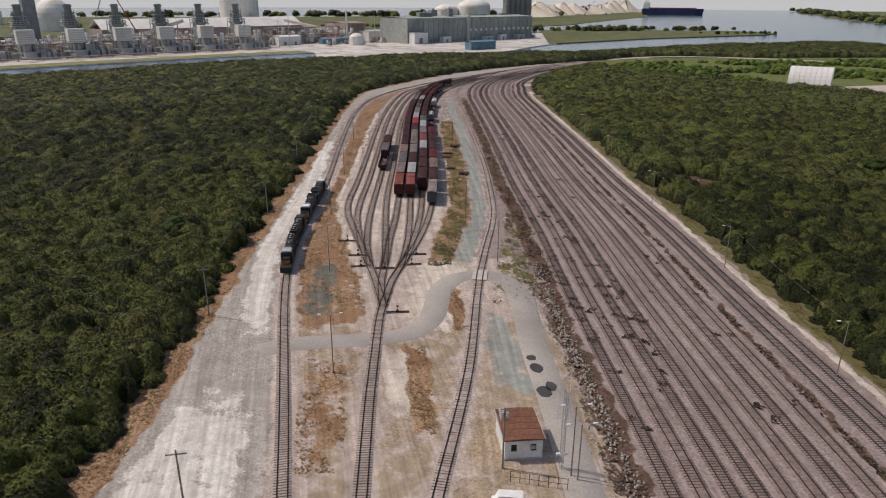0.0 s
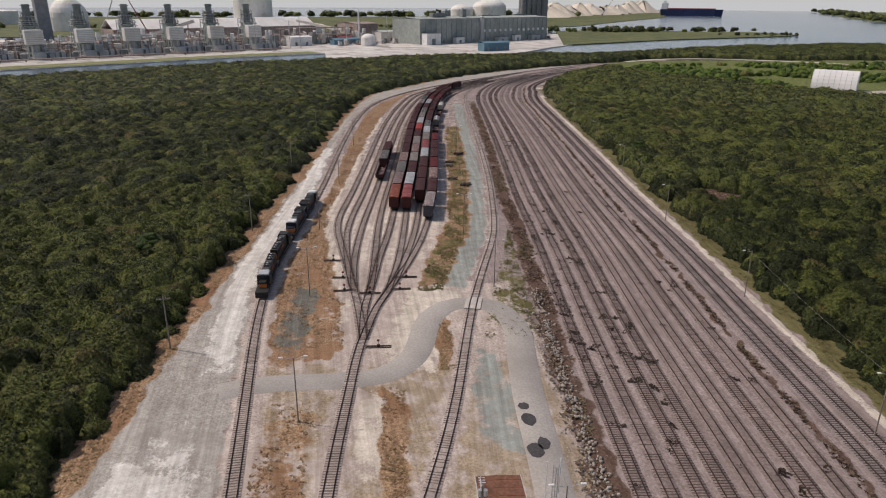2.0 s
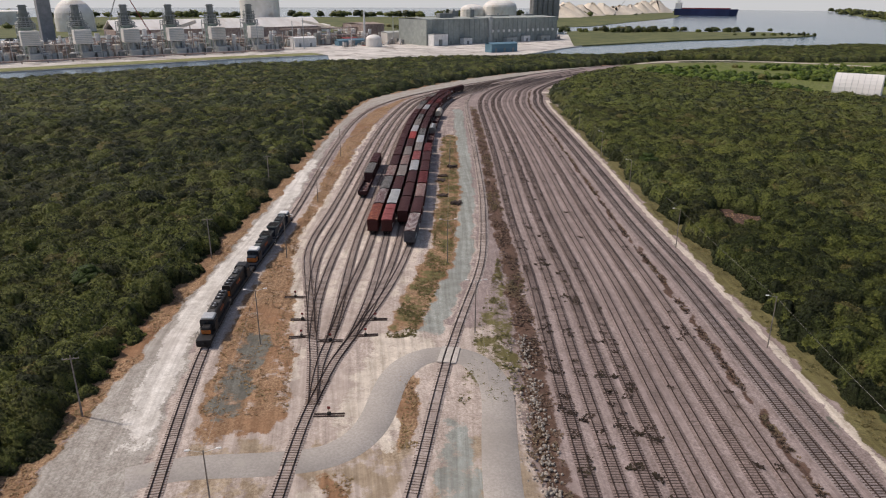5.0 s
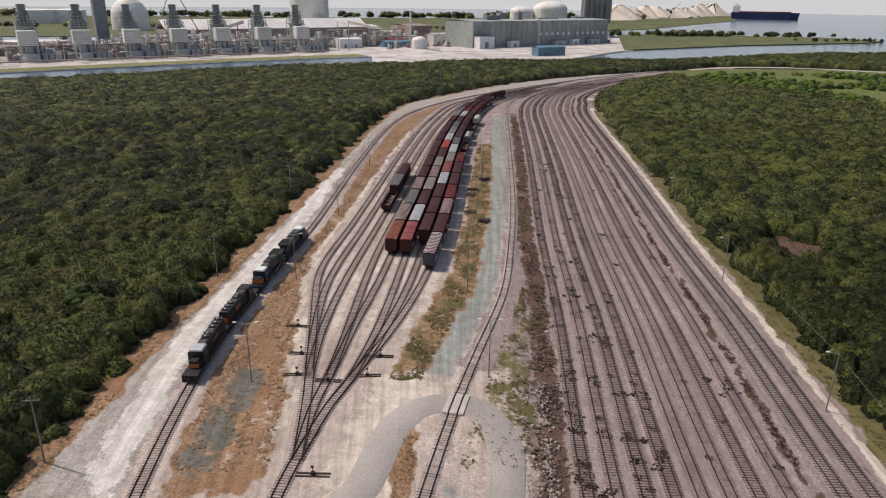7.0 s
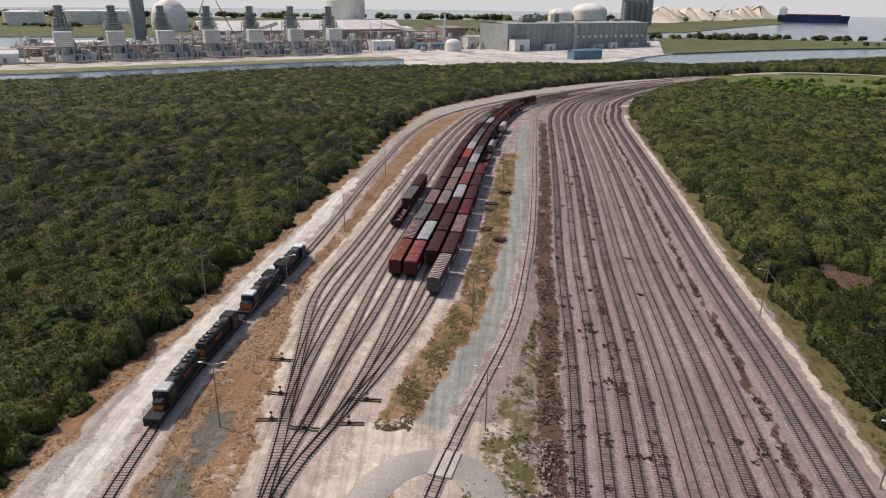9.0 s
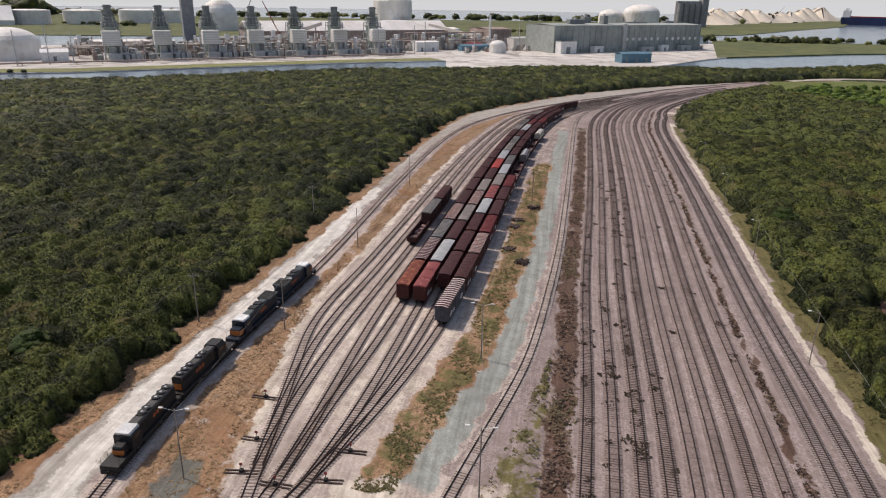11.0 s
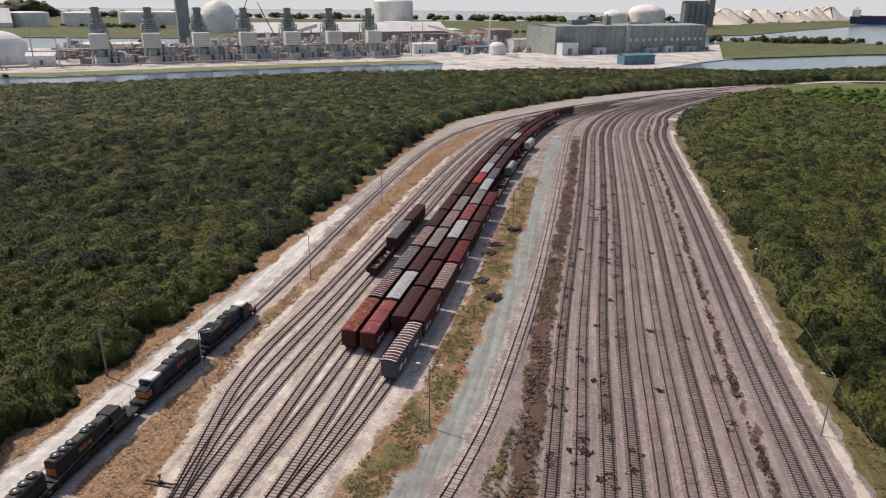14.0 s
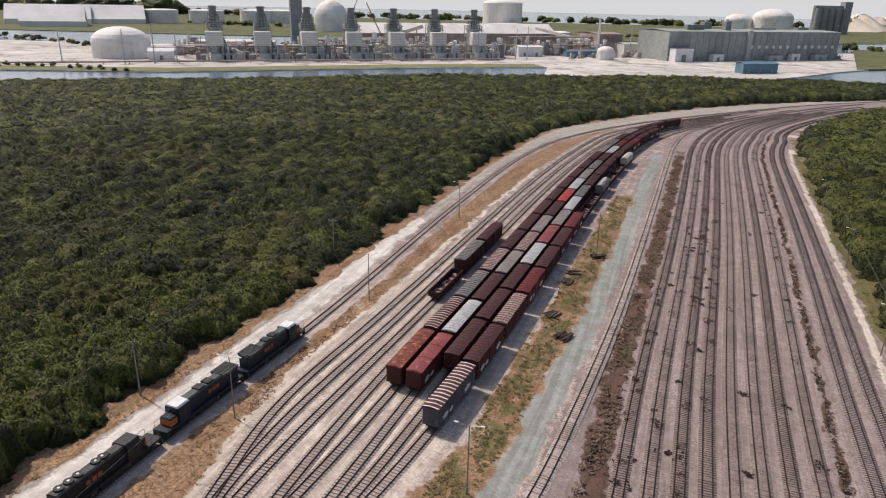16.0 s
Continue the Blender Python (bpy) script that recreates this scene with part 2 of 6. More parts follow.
class Line:
    """A smooth plan line through a few points, sampled evenly."""

    def __init__(self, pts, step=1.0, offset=0.0):
        p = np.array(pts, float)
        s = np.r_[0, np.cumsum(np.hypot(*np.diff(p, axis=0).T))]
        n = len(p)
        hh = np.diff(s)
        A = np.eye(n)
        B = np.zeros((n, 2))
        for i in range(1, n - 1):
            A[i, i - 1:i + 2] = hh[i - 1], 2 * (hh[i - 1] + hh[i]), hh[i]
            B[i] = 6 * ((p[i + 1] - p[i]) / hh[i] - (p[i] - p[i - 1]) / hh[i - 1])
        k = np.linalg.solve(A, B)
        u = np.linspace(0, s[-1], int(s[-1] / step) + 2)
        i = np.clip(np.searchsorted(s, u) - 1, 0, n - 2)
        a, b, w = (s[i + 1] - u)[:, None], (u - s[i])[:, None], hh[i][:, None]
        q = (k[i] * a ** 3 + k[i + 1] * b ** 3) / (6 * w) + (p[i] / w - k[i] * w / 6) * a + (p[i + 1] / w - k[i + 1] * w / 6) * b
        t = np.gradient(q, axis=0)
        t /= np.hypot(*t.T)[:, None]
        off = offset(q[:, 1]) if callable(offset) else offset
        q = q + np.c_[t[:, 1], -t[:, 0]] * np.reshape(off, (-1, 1))
        self.p = q
        t = np.gradient(q, axis=0)
        self.t = t / np.hypot(*t.T)[:, None]
        self.s = np.r_[0, np.cumsum(np.hypot(*np.diff(q, axis=0).T))]

    def at(self, s):
        return np.array([np.interp(s, self.s, self.p[:, 0]), np.interp(s, self.s, self.p[:, 1])]), np.array([np.interp(s, self.s, self.t[:, 0]), np.interp(s, self.s, self.t[:, 1])])

    def s_of_y(self, y):
        return float(np.interp(y, self.p[:, 1], self.s))

    def x_of_y(self, y):
        return np.interp(y, self.p[:, 1], self.p[:, 0])


# ---------- plan ----------
R1 = [(30, -80), (36.5, 30), (40.5, 84), (44.3, 151), (47.1, 191), (49.3, 240), (52.2, 285), (56.2, 344), (62, 448), (66.2, 501), (72.5, 535), (84, 570), (111, 618), (155, 679), (190, 716), (236, 750), (300, 776), (386, 786), (465, 757), (560, 718)]
LOCO = [(-2, -80), (-6.5, 0), (-11, 40), (-15.4, 83), (-18, 105.6), (-20.6, 127), (-24.0, 160), (-24.6, 178), (-23.8, 200), (-21.6, 230), (-20.3, 250), (-19.2, 285), (-18.2, 330), (-16.6, 371), (-12.6, 428), (-4, 476), (9, 511), (30, 548), (60, 590), (100, 637), (145, 686), (190, 726), (236, 760), (300, 787)]
F8 = [(17.4, 219), (19.3, 240), (22, 275), (25, 320), (28.5, 370), (33.5, 421), (41, 473), (53, 521), (73, 563), (99, 607), (142, 668), (186, 716), (236, 754)]
R0 = [(-8.2, 4), (-2, 40), (7.7, 80.8), (15.8, 112.4), (21.2, 141), (25, 160), (30.5, 183), (35.6, 204.6), (39.2, 231), (43.0, 270), (45.4, 305), (49.6, 380), (53.6, 455), (58.6, 511), (67, 544), (80, 568)]
VEG_L = [(-48, 20), (-45, 83), (-42.5, 110), (-40.5, 160), (-38, 200), (-35.5, 240), (-32.5, 280), (-29, 347), (-24, 430), (-18, 485), (-8, 524), (14, 562), (46, 612), (82, 655), (140, 706), (222, 760), (300, 806)]
CROSS = [(-25, 122.5), (-18.3, 124.5), (-9.3, 125), (-2.4, 125.3), (4.6, 127), (9.0, 131.5), (11.8, 140), (14.6, 151), (20.2, 157), (26.5, 156.8), (31.2, 150), (31.4, 135), (29.8, 118), (29.0, 98), (27.6, 77), (26, 40)]
OFFSETS = (0, 4.25, 8.5, 12.5, 16.4, 20.5, 24.7, 29.1, 36.8, 41.1)

l_loco, l_f8, l_r0, l_r1 = Line(LOCO), Line(F8), Line(R0), Line(R1)
l_vl, l_cross = Line(VEG_L), Line(CROSS, 0.7)


def narrowing(off):
    """Yard tracks draw together in the far throat."""
    return lambda y: off * (1 - 0.37 * np.clip((y - 540) / 130, 0, 1) ** 0.8)


l_vr = Line(R1[:-3], 1.0, lambda y: narrowing(41.1)(y) + 8.0)
right_lines = [Line(R1, 1.0, narrowing(o)) for o in OFFSETS]
fan_lines = {}
joints = {8: [(-0.2, 141), (2.4, 156.6), (5.9, 169), (10.2, 184), (13.8, 200)],
          7: [(2.4, 156.6), (5.6, 168), (8.8, 184), (11.6, 202)],
          6: [(4.5, 164), (6.3, 176), (7.8, 190), (8.9, 205)],
          5: [(-0.2, 141), (-0.4, 156.5), (0.8, 168.7), (2.2, 186), (4.0, 202)],
          4: [(0.3, 163), (0.8, 176), (1.1, 190), (1.3, 205)],
          3: [(-3.2, 165), (-4.2, 180), (-4.2, 195), (-3.7, 208)],
          2: [(-3.9, 168), (-5.8, 183), (-7.2, 198), (-7.6, 210)],
          1: [(-0.2, 141), (-2, 157), (-4.5, 173), (-6.9, 188), (-9.2, 202), (-10.6, 212)]}
for k, head in joints.items():
    tail = Line(F8, 12.0, lambda y, k=k: -4.12 * (8 - k) * (1 - 0.72 * np.clip((y - 500) / 160, 0, 1))).p[1 if k in (2, 3, 4, 5, 6, 7) else 1:]
    tail = [tuple(q) for q in tail[1::2]]
    fan_lines[k] = Line(head + tail)
M_LEAD = [(-10, -80), (-8, 0), (-6, 40), (-3.9, 79.4), (-2.9, 104.2), (-1.8, 122.9), (-0.2, 141.7)]


# ---------- ground, water, land ----------
def sheet(name, outline, z, material, label, thick=1.6, category="ground"):
    bm = bmesh.new()
    top = [bm.verts.new((x, y, z)) for x, y in outline]
    low = [bm.verts.new((x, y, z - thick)) for x, y in outline]
    bm.faces.new(top)
    for i in range(len(top)):
        j = (i + 1) % len(top)
        bm.faces.new((top[j], top[i], low[i], low[j]))
    bmesh.ops.recalc_face_normals(bm, faces=bm.faces)
    return tagged(part(name, bm, material), label, category, kind="structure")


def smooth_min_dist(line, X, Y, reach):
    """Distance of grid points to a plan line (inf beyond reach)."""
    d = np.full(X.shape, 1e3)
    for (x, y) in line.p[::2]:
        near = (abs(X - x) < reach) & (abs(Y - y) < reach)
        d[near] = np.minimum(d[near], np.hypot(X[near] - x, Y[near] - y))
    return d


def band(v, a, b, soft=1.0):
    """1 between a and b, falling off over soft."""
    return np.clip((v - a) / soft + 0.5, 0, 1) * np.clip((b - v) / soft + 0.5, 0, 1)


CANAL_NEAR = [(-1500, -80), (-900, 180), (-470, 500), (-324, 596), (-142, 735), (9, 800), (160, 848), (244, 850)]


MEADOW_Y, MEADOW_X = [430, 455, 518, 553, 593, 654, 720, 800], [375, 356, 319, 295, 264, 234, 226, 240]


def build_ground():
    xs = np.r_[np.arange(-420, -56, 8.0), np.arange(-56, 112, 1.2), np.arange(112, 640, 8.0)]
    ys = np.r_[np.arange(-160, 64, 8.0), np.arange(64, 330, 1.3), np.arange(330, 560, 2.0), np.arange(560, 860, 5.0)]
    X, Y = np.meshgrid(xs, ys)
    Z = np.zeros_like(X)
    X0, Y0 = X, Y
    # covers wander: bend the coordinates by slow waves
    X = X0 + 0.4 * np.sin(Y0 * 0.31 + 1.3 * np.sin(X0 * 0.17)) + 0.35 * np.sin(Y0 * 0.83 + X0 * 0.4) + 0.3 * np.sin(Y0 * 0.11)
    Y = Y0 + 1.4 * np.sin(X0 * 0.27 + 1.1 * np.sin(Y0 * 0.09)) + 0.9 * np.sin(X0 * 0.71 + Y0 * 0.33)
    vl, vr, lo = l_vl.x_of_y(Y), l_vr.x_of_y(Y), l_loco.x_of_y(Y)
    r0, r1, f8 = l_r0.x_of_y(Y), l_r1.x_of_y(Y), np.where(Y < 219, np.interp(Y, [140, 169, 219], [1, 7, 17.4]), l_f8.x_of_y(Y))
    f1 = np.interp(Y, [60, 141, 188, 212, 240], [-3, -1, -7.5, -11.5, -12]) * (Y < 240) + (Y >= 240) * (f8 - 30.5)
    r10 = np.interp(Y, right_lines[-1].p[:, 1], right_lines[-1].p[:, 0])
    r8 = np.interp(Y, right_lines[7].p[:, 1], right_lines[7].p[:, 0])
    C = {}
    C["gravel"] = np.maximum(band(X, vl + 3.6, lo - 2.4, 2.0) * np.clip(1.1 - 0.1 * (Y > 300), 0, 1), 0)
    C["gravel"] = C["gravel"] * np.where(Y < 300, 1.0, 0.8)
    C["dry"] = band(X, vl - 3, vl + 4.6, 2.0) * 0.9
    C["dry"] = np.maximum(C["dry"], band(X, lo + 2.8, f1 - 2.6, 2.5) * band(Y, 132, 560, 6) * 0.82)
    C["dry"] = np.maximum(C["dry"], band(X, -16, -6, 4) * band(Y, 84, 118, 8) * 0.62)
    C["dry"] = np.maximum(C["dry"], band(X, 3.5, 8.5, 2) * band(Y, 92, 122, 6) * 0.9)
    C["dry"] = np.maximum(C["dry"], band(X, 14.5, 18.5, 1.5) * band(Y, 128, 150, 3) * 0.85)
    C["sand"] = band(X, f1 - 4.2, f1 - 1.0, 2) * band(Y, 145, 420, 12) * 0.85
    C["sand"] = np.maximum(C["sand"], band(X, f8 + 2, r0 - 3, 4) * band(Y, 128, 168, 5) * 0.8)
    C["sand"] = np.maximum(C["sand"], band(X, -1, 5, 2) * band(Y, 98, 120, 4) * 0.85)
    C["sand"] = np.maximum(C["sand"], band(X, -8, -4, 3) * band(Y, 80, 112, 8) * 0.6)
    C["teal"] = band(X, r0 - 8.5, r0 - 2.6, 2) * band(Y, 166, 470, 8) * 1.1
    C["teal"] = np.maximum(C["teal"], band(X, 19, 27.5, 3) * band(Y, 103, 136, 6) * 0.75)
    C["green"] = band(X, f8 + 5.0, r0 - 8.0, 3) * band(Y, 165, 385, 8) * 0.52
    C["dry"] = np.maximum(C["dry"], band(X, f8 + 5.0, r0 - 7.6, 3) * band(Y, 165, 385, 8) * 0.95)
    C["green"] = np.maximum(C["green"], band(X, r0 + 3.5, r1 - 6, 2) * band(Y, 140, 215, 20) * 0.55)
    C["green"] = np.maximum(C["green"], band(X, r10 + 5.4, vr + 5, 1.5) * 0.85)
    C["slate"] = np.maximum(band(X, -18.5, -11.5, 2.5) * band(Y, 137, 170, 6) * 0.62, band(X, r10 + 1.9, r10 + 3.0, 0.8) * 0.5)
    C["weed"] = band(X, r1 - 6.8, r1 - 1.9, 2) * band(Y, 60, 470, 10) * 0.78
    C["weed"] = np.maximum(C["weed"], band(X, r8 + 2.9, r8 + 4.3, 1.0) * band(Y, 60, 560, 10) * 0.86)
    # pale fan cover thins from y 240, painting in darker cloud shade
    C["fan"] = band(X, lo - 3, np.where(Y < 170, 36, r0 - 2), 5) * np.where(Y < 240, 0.95, 0.95 - np.clip((Y - 240) / 160, 0, 0.5))
    C["earth"] = band(X, lo + 2.5, 36, 4) * band(Y, -200, 132, 6) * 0.75
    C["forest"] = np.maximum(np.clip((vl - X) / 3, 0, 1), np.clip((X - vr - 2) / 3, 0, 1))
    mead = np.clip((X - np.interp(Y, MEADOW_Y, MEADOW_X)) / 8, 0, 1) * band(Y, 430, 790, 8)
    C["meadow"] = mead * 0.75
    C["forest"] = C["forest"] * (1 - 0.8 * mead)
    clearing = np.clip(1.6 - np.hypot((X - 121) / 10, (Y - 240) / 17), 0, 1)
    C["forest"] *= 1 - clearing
    C["weed"] = np.maximum(C["weed"], clearing * 0.95)
    C["green"] = np.maximum(C["green"], clearing * 0.5)
    C["earth"] = np.maximum(C["earth"], band(X, 330, 420, 10) * band(Y, 470, 560, 8) * 0.7)
    for k, f in (("dry", 0.9), ("sand", 0.8), ("green", 1.0), ("earth", 0.8), ("teal", 0.85)):
        C[k] = C[k] * f
    C["dust"] = band(X, lo - 9.5, lo - 3.0, 3) * band(Y, 128, 330, 14) * 0.85
    # real pale dust on the near apron, spread further to paint in sunlight
    C["dust"] = np.maximum(C["dust"], band(X, vl + 6, lo - 5, 5) * band(Y, -100, 108, 20) * 0.72)
    C["sand"] = np.maximum(C["sand"], band(X, f1 - 3, f8 + 5, 4) * band(Y, 178, 240, 14) * 0.5)
    X, Y = X0, Y0
    r10s = np.interp(Y, right_lines[-1].p[:, 1], right_lines[-1].p[:, 0])
    C["sand"] = np.maximum(C["sand"], band(X, r10s + 3.2, r10s + 5.0, 1.2) * 0.95)
    # cess: ballast shoulders stay free of cover beside the near tracks
    for ln in (l_loco, l_r0, Line(M_LEAD)):
        c = np.clip(1.5 - smooth_min_dist(ln, X, Y, 4.0) / 2.0, 0, 1)
        for k in ("dry", "sand", "green", "teal", "earth"):
            C[k] = C[k] * (1 - 0.9 * c)
    C["across"] = np.where(X < r0 + 3, X - lo, X - r1)
    Z += np.where(C["forest"] > 0.5, 0.3, 0)
    Z += -0.4 * band(X, r1 - 8, r1 - 4.5, 3) * band(Y, 60, 300, 20)
    v = np.c_[X.ravel(), Y.ravel(), Z.ravel()]
    ny, nx = X.shape
    i = (np.arange(ny - 1)[:, None] * nx + np.arange(nx - 1)).ravel()
    # keep cells on the near side of the canal
    cn = np.array(CANAL_NEAR)
    limit = np.interp(X, cn[:, 0], cn[:, 1] - 4, right=1e4) + np.where(X > 244, 0, 0)
    shore = np.interp(X, [244, 416, 623, 640], [845, 960, 1030, 1030])
    keep = (Y < np.where(X < 244, limit, shore)).ravel()
    f = np.c_[i, i + 1, i + nx + 1, i + nx]
    f = f[keep[f].all(1)]
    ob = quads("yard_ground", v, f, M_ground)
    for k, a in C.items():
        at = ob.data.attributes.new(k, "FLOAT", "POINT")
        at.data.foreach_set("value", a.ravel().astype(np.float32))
    ob.data.polygons.foreach_set("use_smooth", np.ones(len(ob.data.polygons), bool))
    return tagged(ob, "grey ballast, pale gravel and dry grass ground of a rail yard", "ground", kind="structure")


build_ground()
M_land = mat("flat_land", (0.075, 0.09, 0.034), (0.15, 0.155, 0.062), 0.05, 0.006, 0.95, relief=0, stain=(0.16, 0.16, 0.06), stain_at=(0.5, 0.7), stain_scale=0.012)
M_site = mat("plant_paving", (0.43, 0.40, 0.365), (0.66, 0.62, 0.57), 0.05, 0.008, 0.9, relief=0, stain=(0.27, 0.24, 0.21), stain_at=(0.52, 0.62), stain_scale=0.035)
M_seabed = mat("mud", (0.05, 0.05, 0.04), (0.08, 0.075, 0.06), 0.02, 0.002, 0.95, relief=0)
M_sandpile = mat("pale_sand_heap", (0.62, 0.54, 0.43), (0.74, 0.66, 0.55), 0.2, 0.02, 0.95, relief=0.2, depth=1.0)


def disc(name, r, z, material, label, category):
    bm = bmesh.new()
    bmesh.ops.create_circle(bm, cap_ends=True, segments=96, radius=r, matrix=Matrix.Translation((0, 600, z)))
    return tagged(part(name, bm, material), label, category, kind="structure")


disc("ground", 4300, -4.0, M_seabed, "muddy bed under the bay, reaching the horizon", "ground")
disc("water", 4290, -1.2, M_water, "calm grey-blue bay water", "water")
sheet("land", [(-3000, -2500), (3000, -2500), (3000, 400), (1300, 880), (900, 985), (720, 1050), (623, 1040), (416, 968), (244, 855), (160, 852), (9, 804), (-142, 739), (-324, 600), (-470, 504), (-900, 184), (-3000, -1000)], -0.9, M_land, "low green coastal flats", 3)
# plant site, far shore
sheet("land", [(-1500, 60), (-900, 380), (-546, 612), (-395, 672), (-182, 842), (-78, 905), (-62, 782), (9, 805), (110, 838), (180, 930), (230, 1010), (297, 1098), (508, 1258), (560, 1290), (540, 1420), (330, 1390), (150, 1330), (-120, 1220), (-420, 1090), (-700, 960), (-1500, 800)], -0.2, M_site, "pale paved industrial waterfront", 3)
sheet("land", [(-2600, 1000), (-1500, 930), (-1100, 1150), (-700, 1240), (-420, 1330), (-100, 1480), (250, 1640), (480, 1800), (700, 2150), (1000, 2600), (1380, 3500), (1500, 3900), (900, 3600), (600, 3000), (300, 2700), (-300, 2550), (-1200, 2450), (-2600, 2300)], -0.2, M_land, "green far shore with storage yards", 3)
sheet("land", [(262, 1062), (486, 1204), (744, 1314), (800, 1360), (760, 1480), (620, 1500), (491, 1600), (350, 1500)], 0.3, M_land, "flat green spit of land", 3)
sheet("land", [(2361, 3865), (1667, 2498), (1455, 1925), (1480, 1700), (3000, 1700), (3300, 3500)], 1.0, M_land, "low wooded island in the bay", 3)


# ---------- tracks ----------
def ribbon(line, across, z, s0, s1, step):
    """Cross section (list of offset, height) swept along a line: corners and faces."""
    s = np.linspace(s0, s1, max(2, int((s1 - s0) / step) + 1))
    p, t = line.at(s)
    p, t = p.T, t.T
    nrm = np.c_[t[:, 1], -t[:, 0]]
    k = len(across)
    v = np.concatenate([np.c_[p + nrm * o, np.full(len(s), z + hgt)][:, None] for o, hgt in across], 1).reshape(-1, 3)
    i = (np.arange(len(s) - 1)[:, None] * k + np.arange(k - 1)).ravel()
    return v, np.c_[i, i + k, i + k + 1, i + 1]


SLEEPER = None


def sleeper_mesh(material):
    bm = bmesh.new()
    box(bm, -1.28, 1.28, -0.09, 0.09, -0.1, 0.06)
    me = bpy.data.meshes.new("sleeper")
    bm.to_mesh(me)
    bm.free()
    me.materials.append(material)
    return me


BOX_V = np.array([(x, y, z) for z in (-0.1, 0.06) for y in (-0.09, 0.09) for x in (-1.28, 1.28)])
BOX_F = np.array([(0, 1, 5, 4), (1, 3, 7, 5), (3, 2, 6, 7), (2, 0, 4, 6), (4, 5, 7, 6)])
M_bed_dark = mat("dark_ballast_shoulder", (0.155, 0.118, 0.106), (0.29, 0.226, 0.208), 2.2, 0.1, 0.95, relief=0.5, depth=0.1)
M_bed_main = mat("grey_main_line_ballast", (0.17, 0.142, 0.135), (0.31, 0.262, 0.252), 2.2, 0.1, 0.95, relief=0.5, depth=0.1)
M_bed = mat("ballast_shoulder", (0.28, 0.23, 0.205), (0.46, 0.39, 0.35), 2.2, 0.1, 0.95, relief=0.5, depth=0.1)


def track(line, label, y0=-78, y1=1e9, singles=(0, 0), bury=0.0, pitch=0.6, name="railway_track", timber=None, bed=None):
    """One track: ballast bed, two rails, sleepers. Sleepers of the stretch named in singles are parts of their own."""
    global SLEEPER
    SLEEPER = SLEEPER or {m: sleeper_mesh(m) for m in (M_tie, M_tie_worn, M_tie_brown)}
    timber = timber or M_tie
    root = thing(name, label, "railway track", kind="structure")
    s0, s1 = line.s_of_y(max(y0, line.p[0, 1])), line.s_of_y(min(y1, line.p[-1, 1]))
    lift = random.uniform(0.0, 0.012)
    v, f = ribbon(line, [(-1.6, -0.12), (-1.25, 0.07), (1.25, 0.07), (1.6, -0.12)], lift, s0, s1, 3.0)
    quads("ballast_bed", v, f, bed or M_bed, root)
    for o in (-0.755, 0.755):
        v, f = ribbon(line, [(o - 0.07, 0.10), (o - 0.045, 0.29), (o + 0.045, 0.29), (o + 0.07, 0.10)], 0, s0, s1, 3.0)
        quads("rail", v, f, M_rail, root)
    s = np.arange(s0, s1, pitch)
    p, t = line.at(s)
    p, t = p.T, t.T
    rng = np.random.default_rng(int(abs(line.p[0, 0]) * 10) + 3)
    ang = np.arctan2(-t[:, 0], t[:, 1]) + rng.normal(0, 0.015, len(s))
    sink = -bury + rng.normal(0, 0.012, len(s))
    alone = (p[:, 1] > singles[0]) & (p[:, 1] < singles[1])
    c, sn = np.cos(ang), np.sin(ang)
    sel = ~alone & (p[:, 1] < 620)
    V = BOX_V[None].repeat(sel.sum(), 0)
    W = np.stack([V[..., 0] * c[sel, None] - V[..., 1] * sn[sel, None] + p[sel, 0, None], V[..., 0] * sn[sel, None] + V[..., 1] * c[sel, None] + p[sel, 1, None], V[..., 2] + sink[sel, None] + 0.06], -1).reshape(-1, 3)
    F = (BOX_F[None] + 8 * np.arange(sel.sum())[:, None, None]).reshape(-1, 4)
    if sel.any():
        tagged(quads("sleepers", W, F, timber, root), kind="stuff")
    for k in np.nonzero(alone)[0]:
        o = new("sleeper", SLEEPER[timber])
        o.parent = root
        o.matrix_basis = pose(p[k, 0], p[k, 1], sink[k] + 0.06, 0, 0, math.degrees(ang[k]))
    return root


# ---------- woods ----------
def lump(n=2):
    """A rounded dome of four-cornered faces, open below."""
    g = np.linspace(-1, 1, n + 1)
    V, F = [], []
    for axis, sign in ((2, 1), (0, 1), (0, -1), (1, 1), (1, -1)):
        k = len(V)
        for u in g:
            for w in g:
                p = np.empty(3)
                p[axis] = sign
                if axis == 2:
                    p[0], p[1] = u, w
                else:
                    p[1 - axis], p[2] = u, w if axis == 2 else (w + 1) * 0.75 - 0.5
                V.append(p / np.linalg.norm(p))
        for i in range(n):
            for j in range(n):
                q = [k + i * (n + 1) + j, k + (i + 1) * (n + 1) + j, k + (i + 1) * (n + 1) + j + 1, k + i * (n + 1) + j + 1]
                flip = sign if axis != 1 else -sign
                F.append(q if flip > 0 else q[::-1])
    V = np.array(V)
    key, back = np.unique(np.round(V, 4), axis=0, return_inverse=True)
    return key, back.ravel()[np.array(F)]


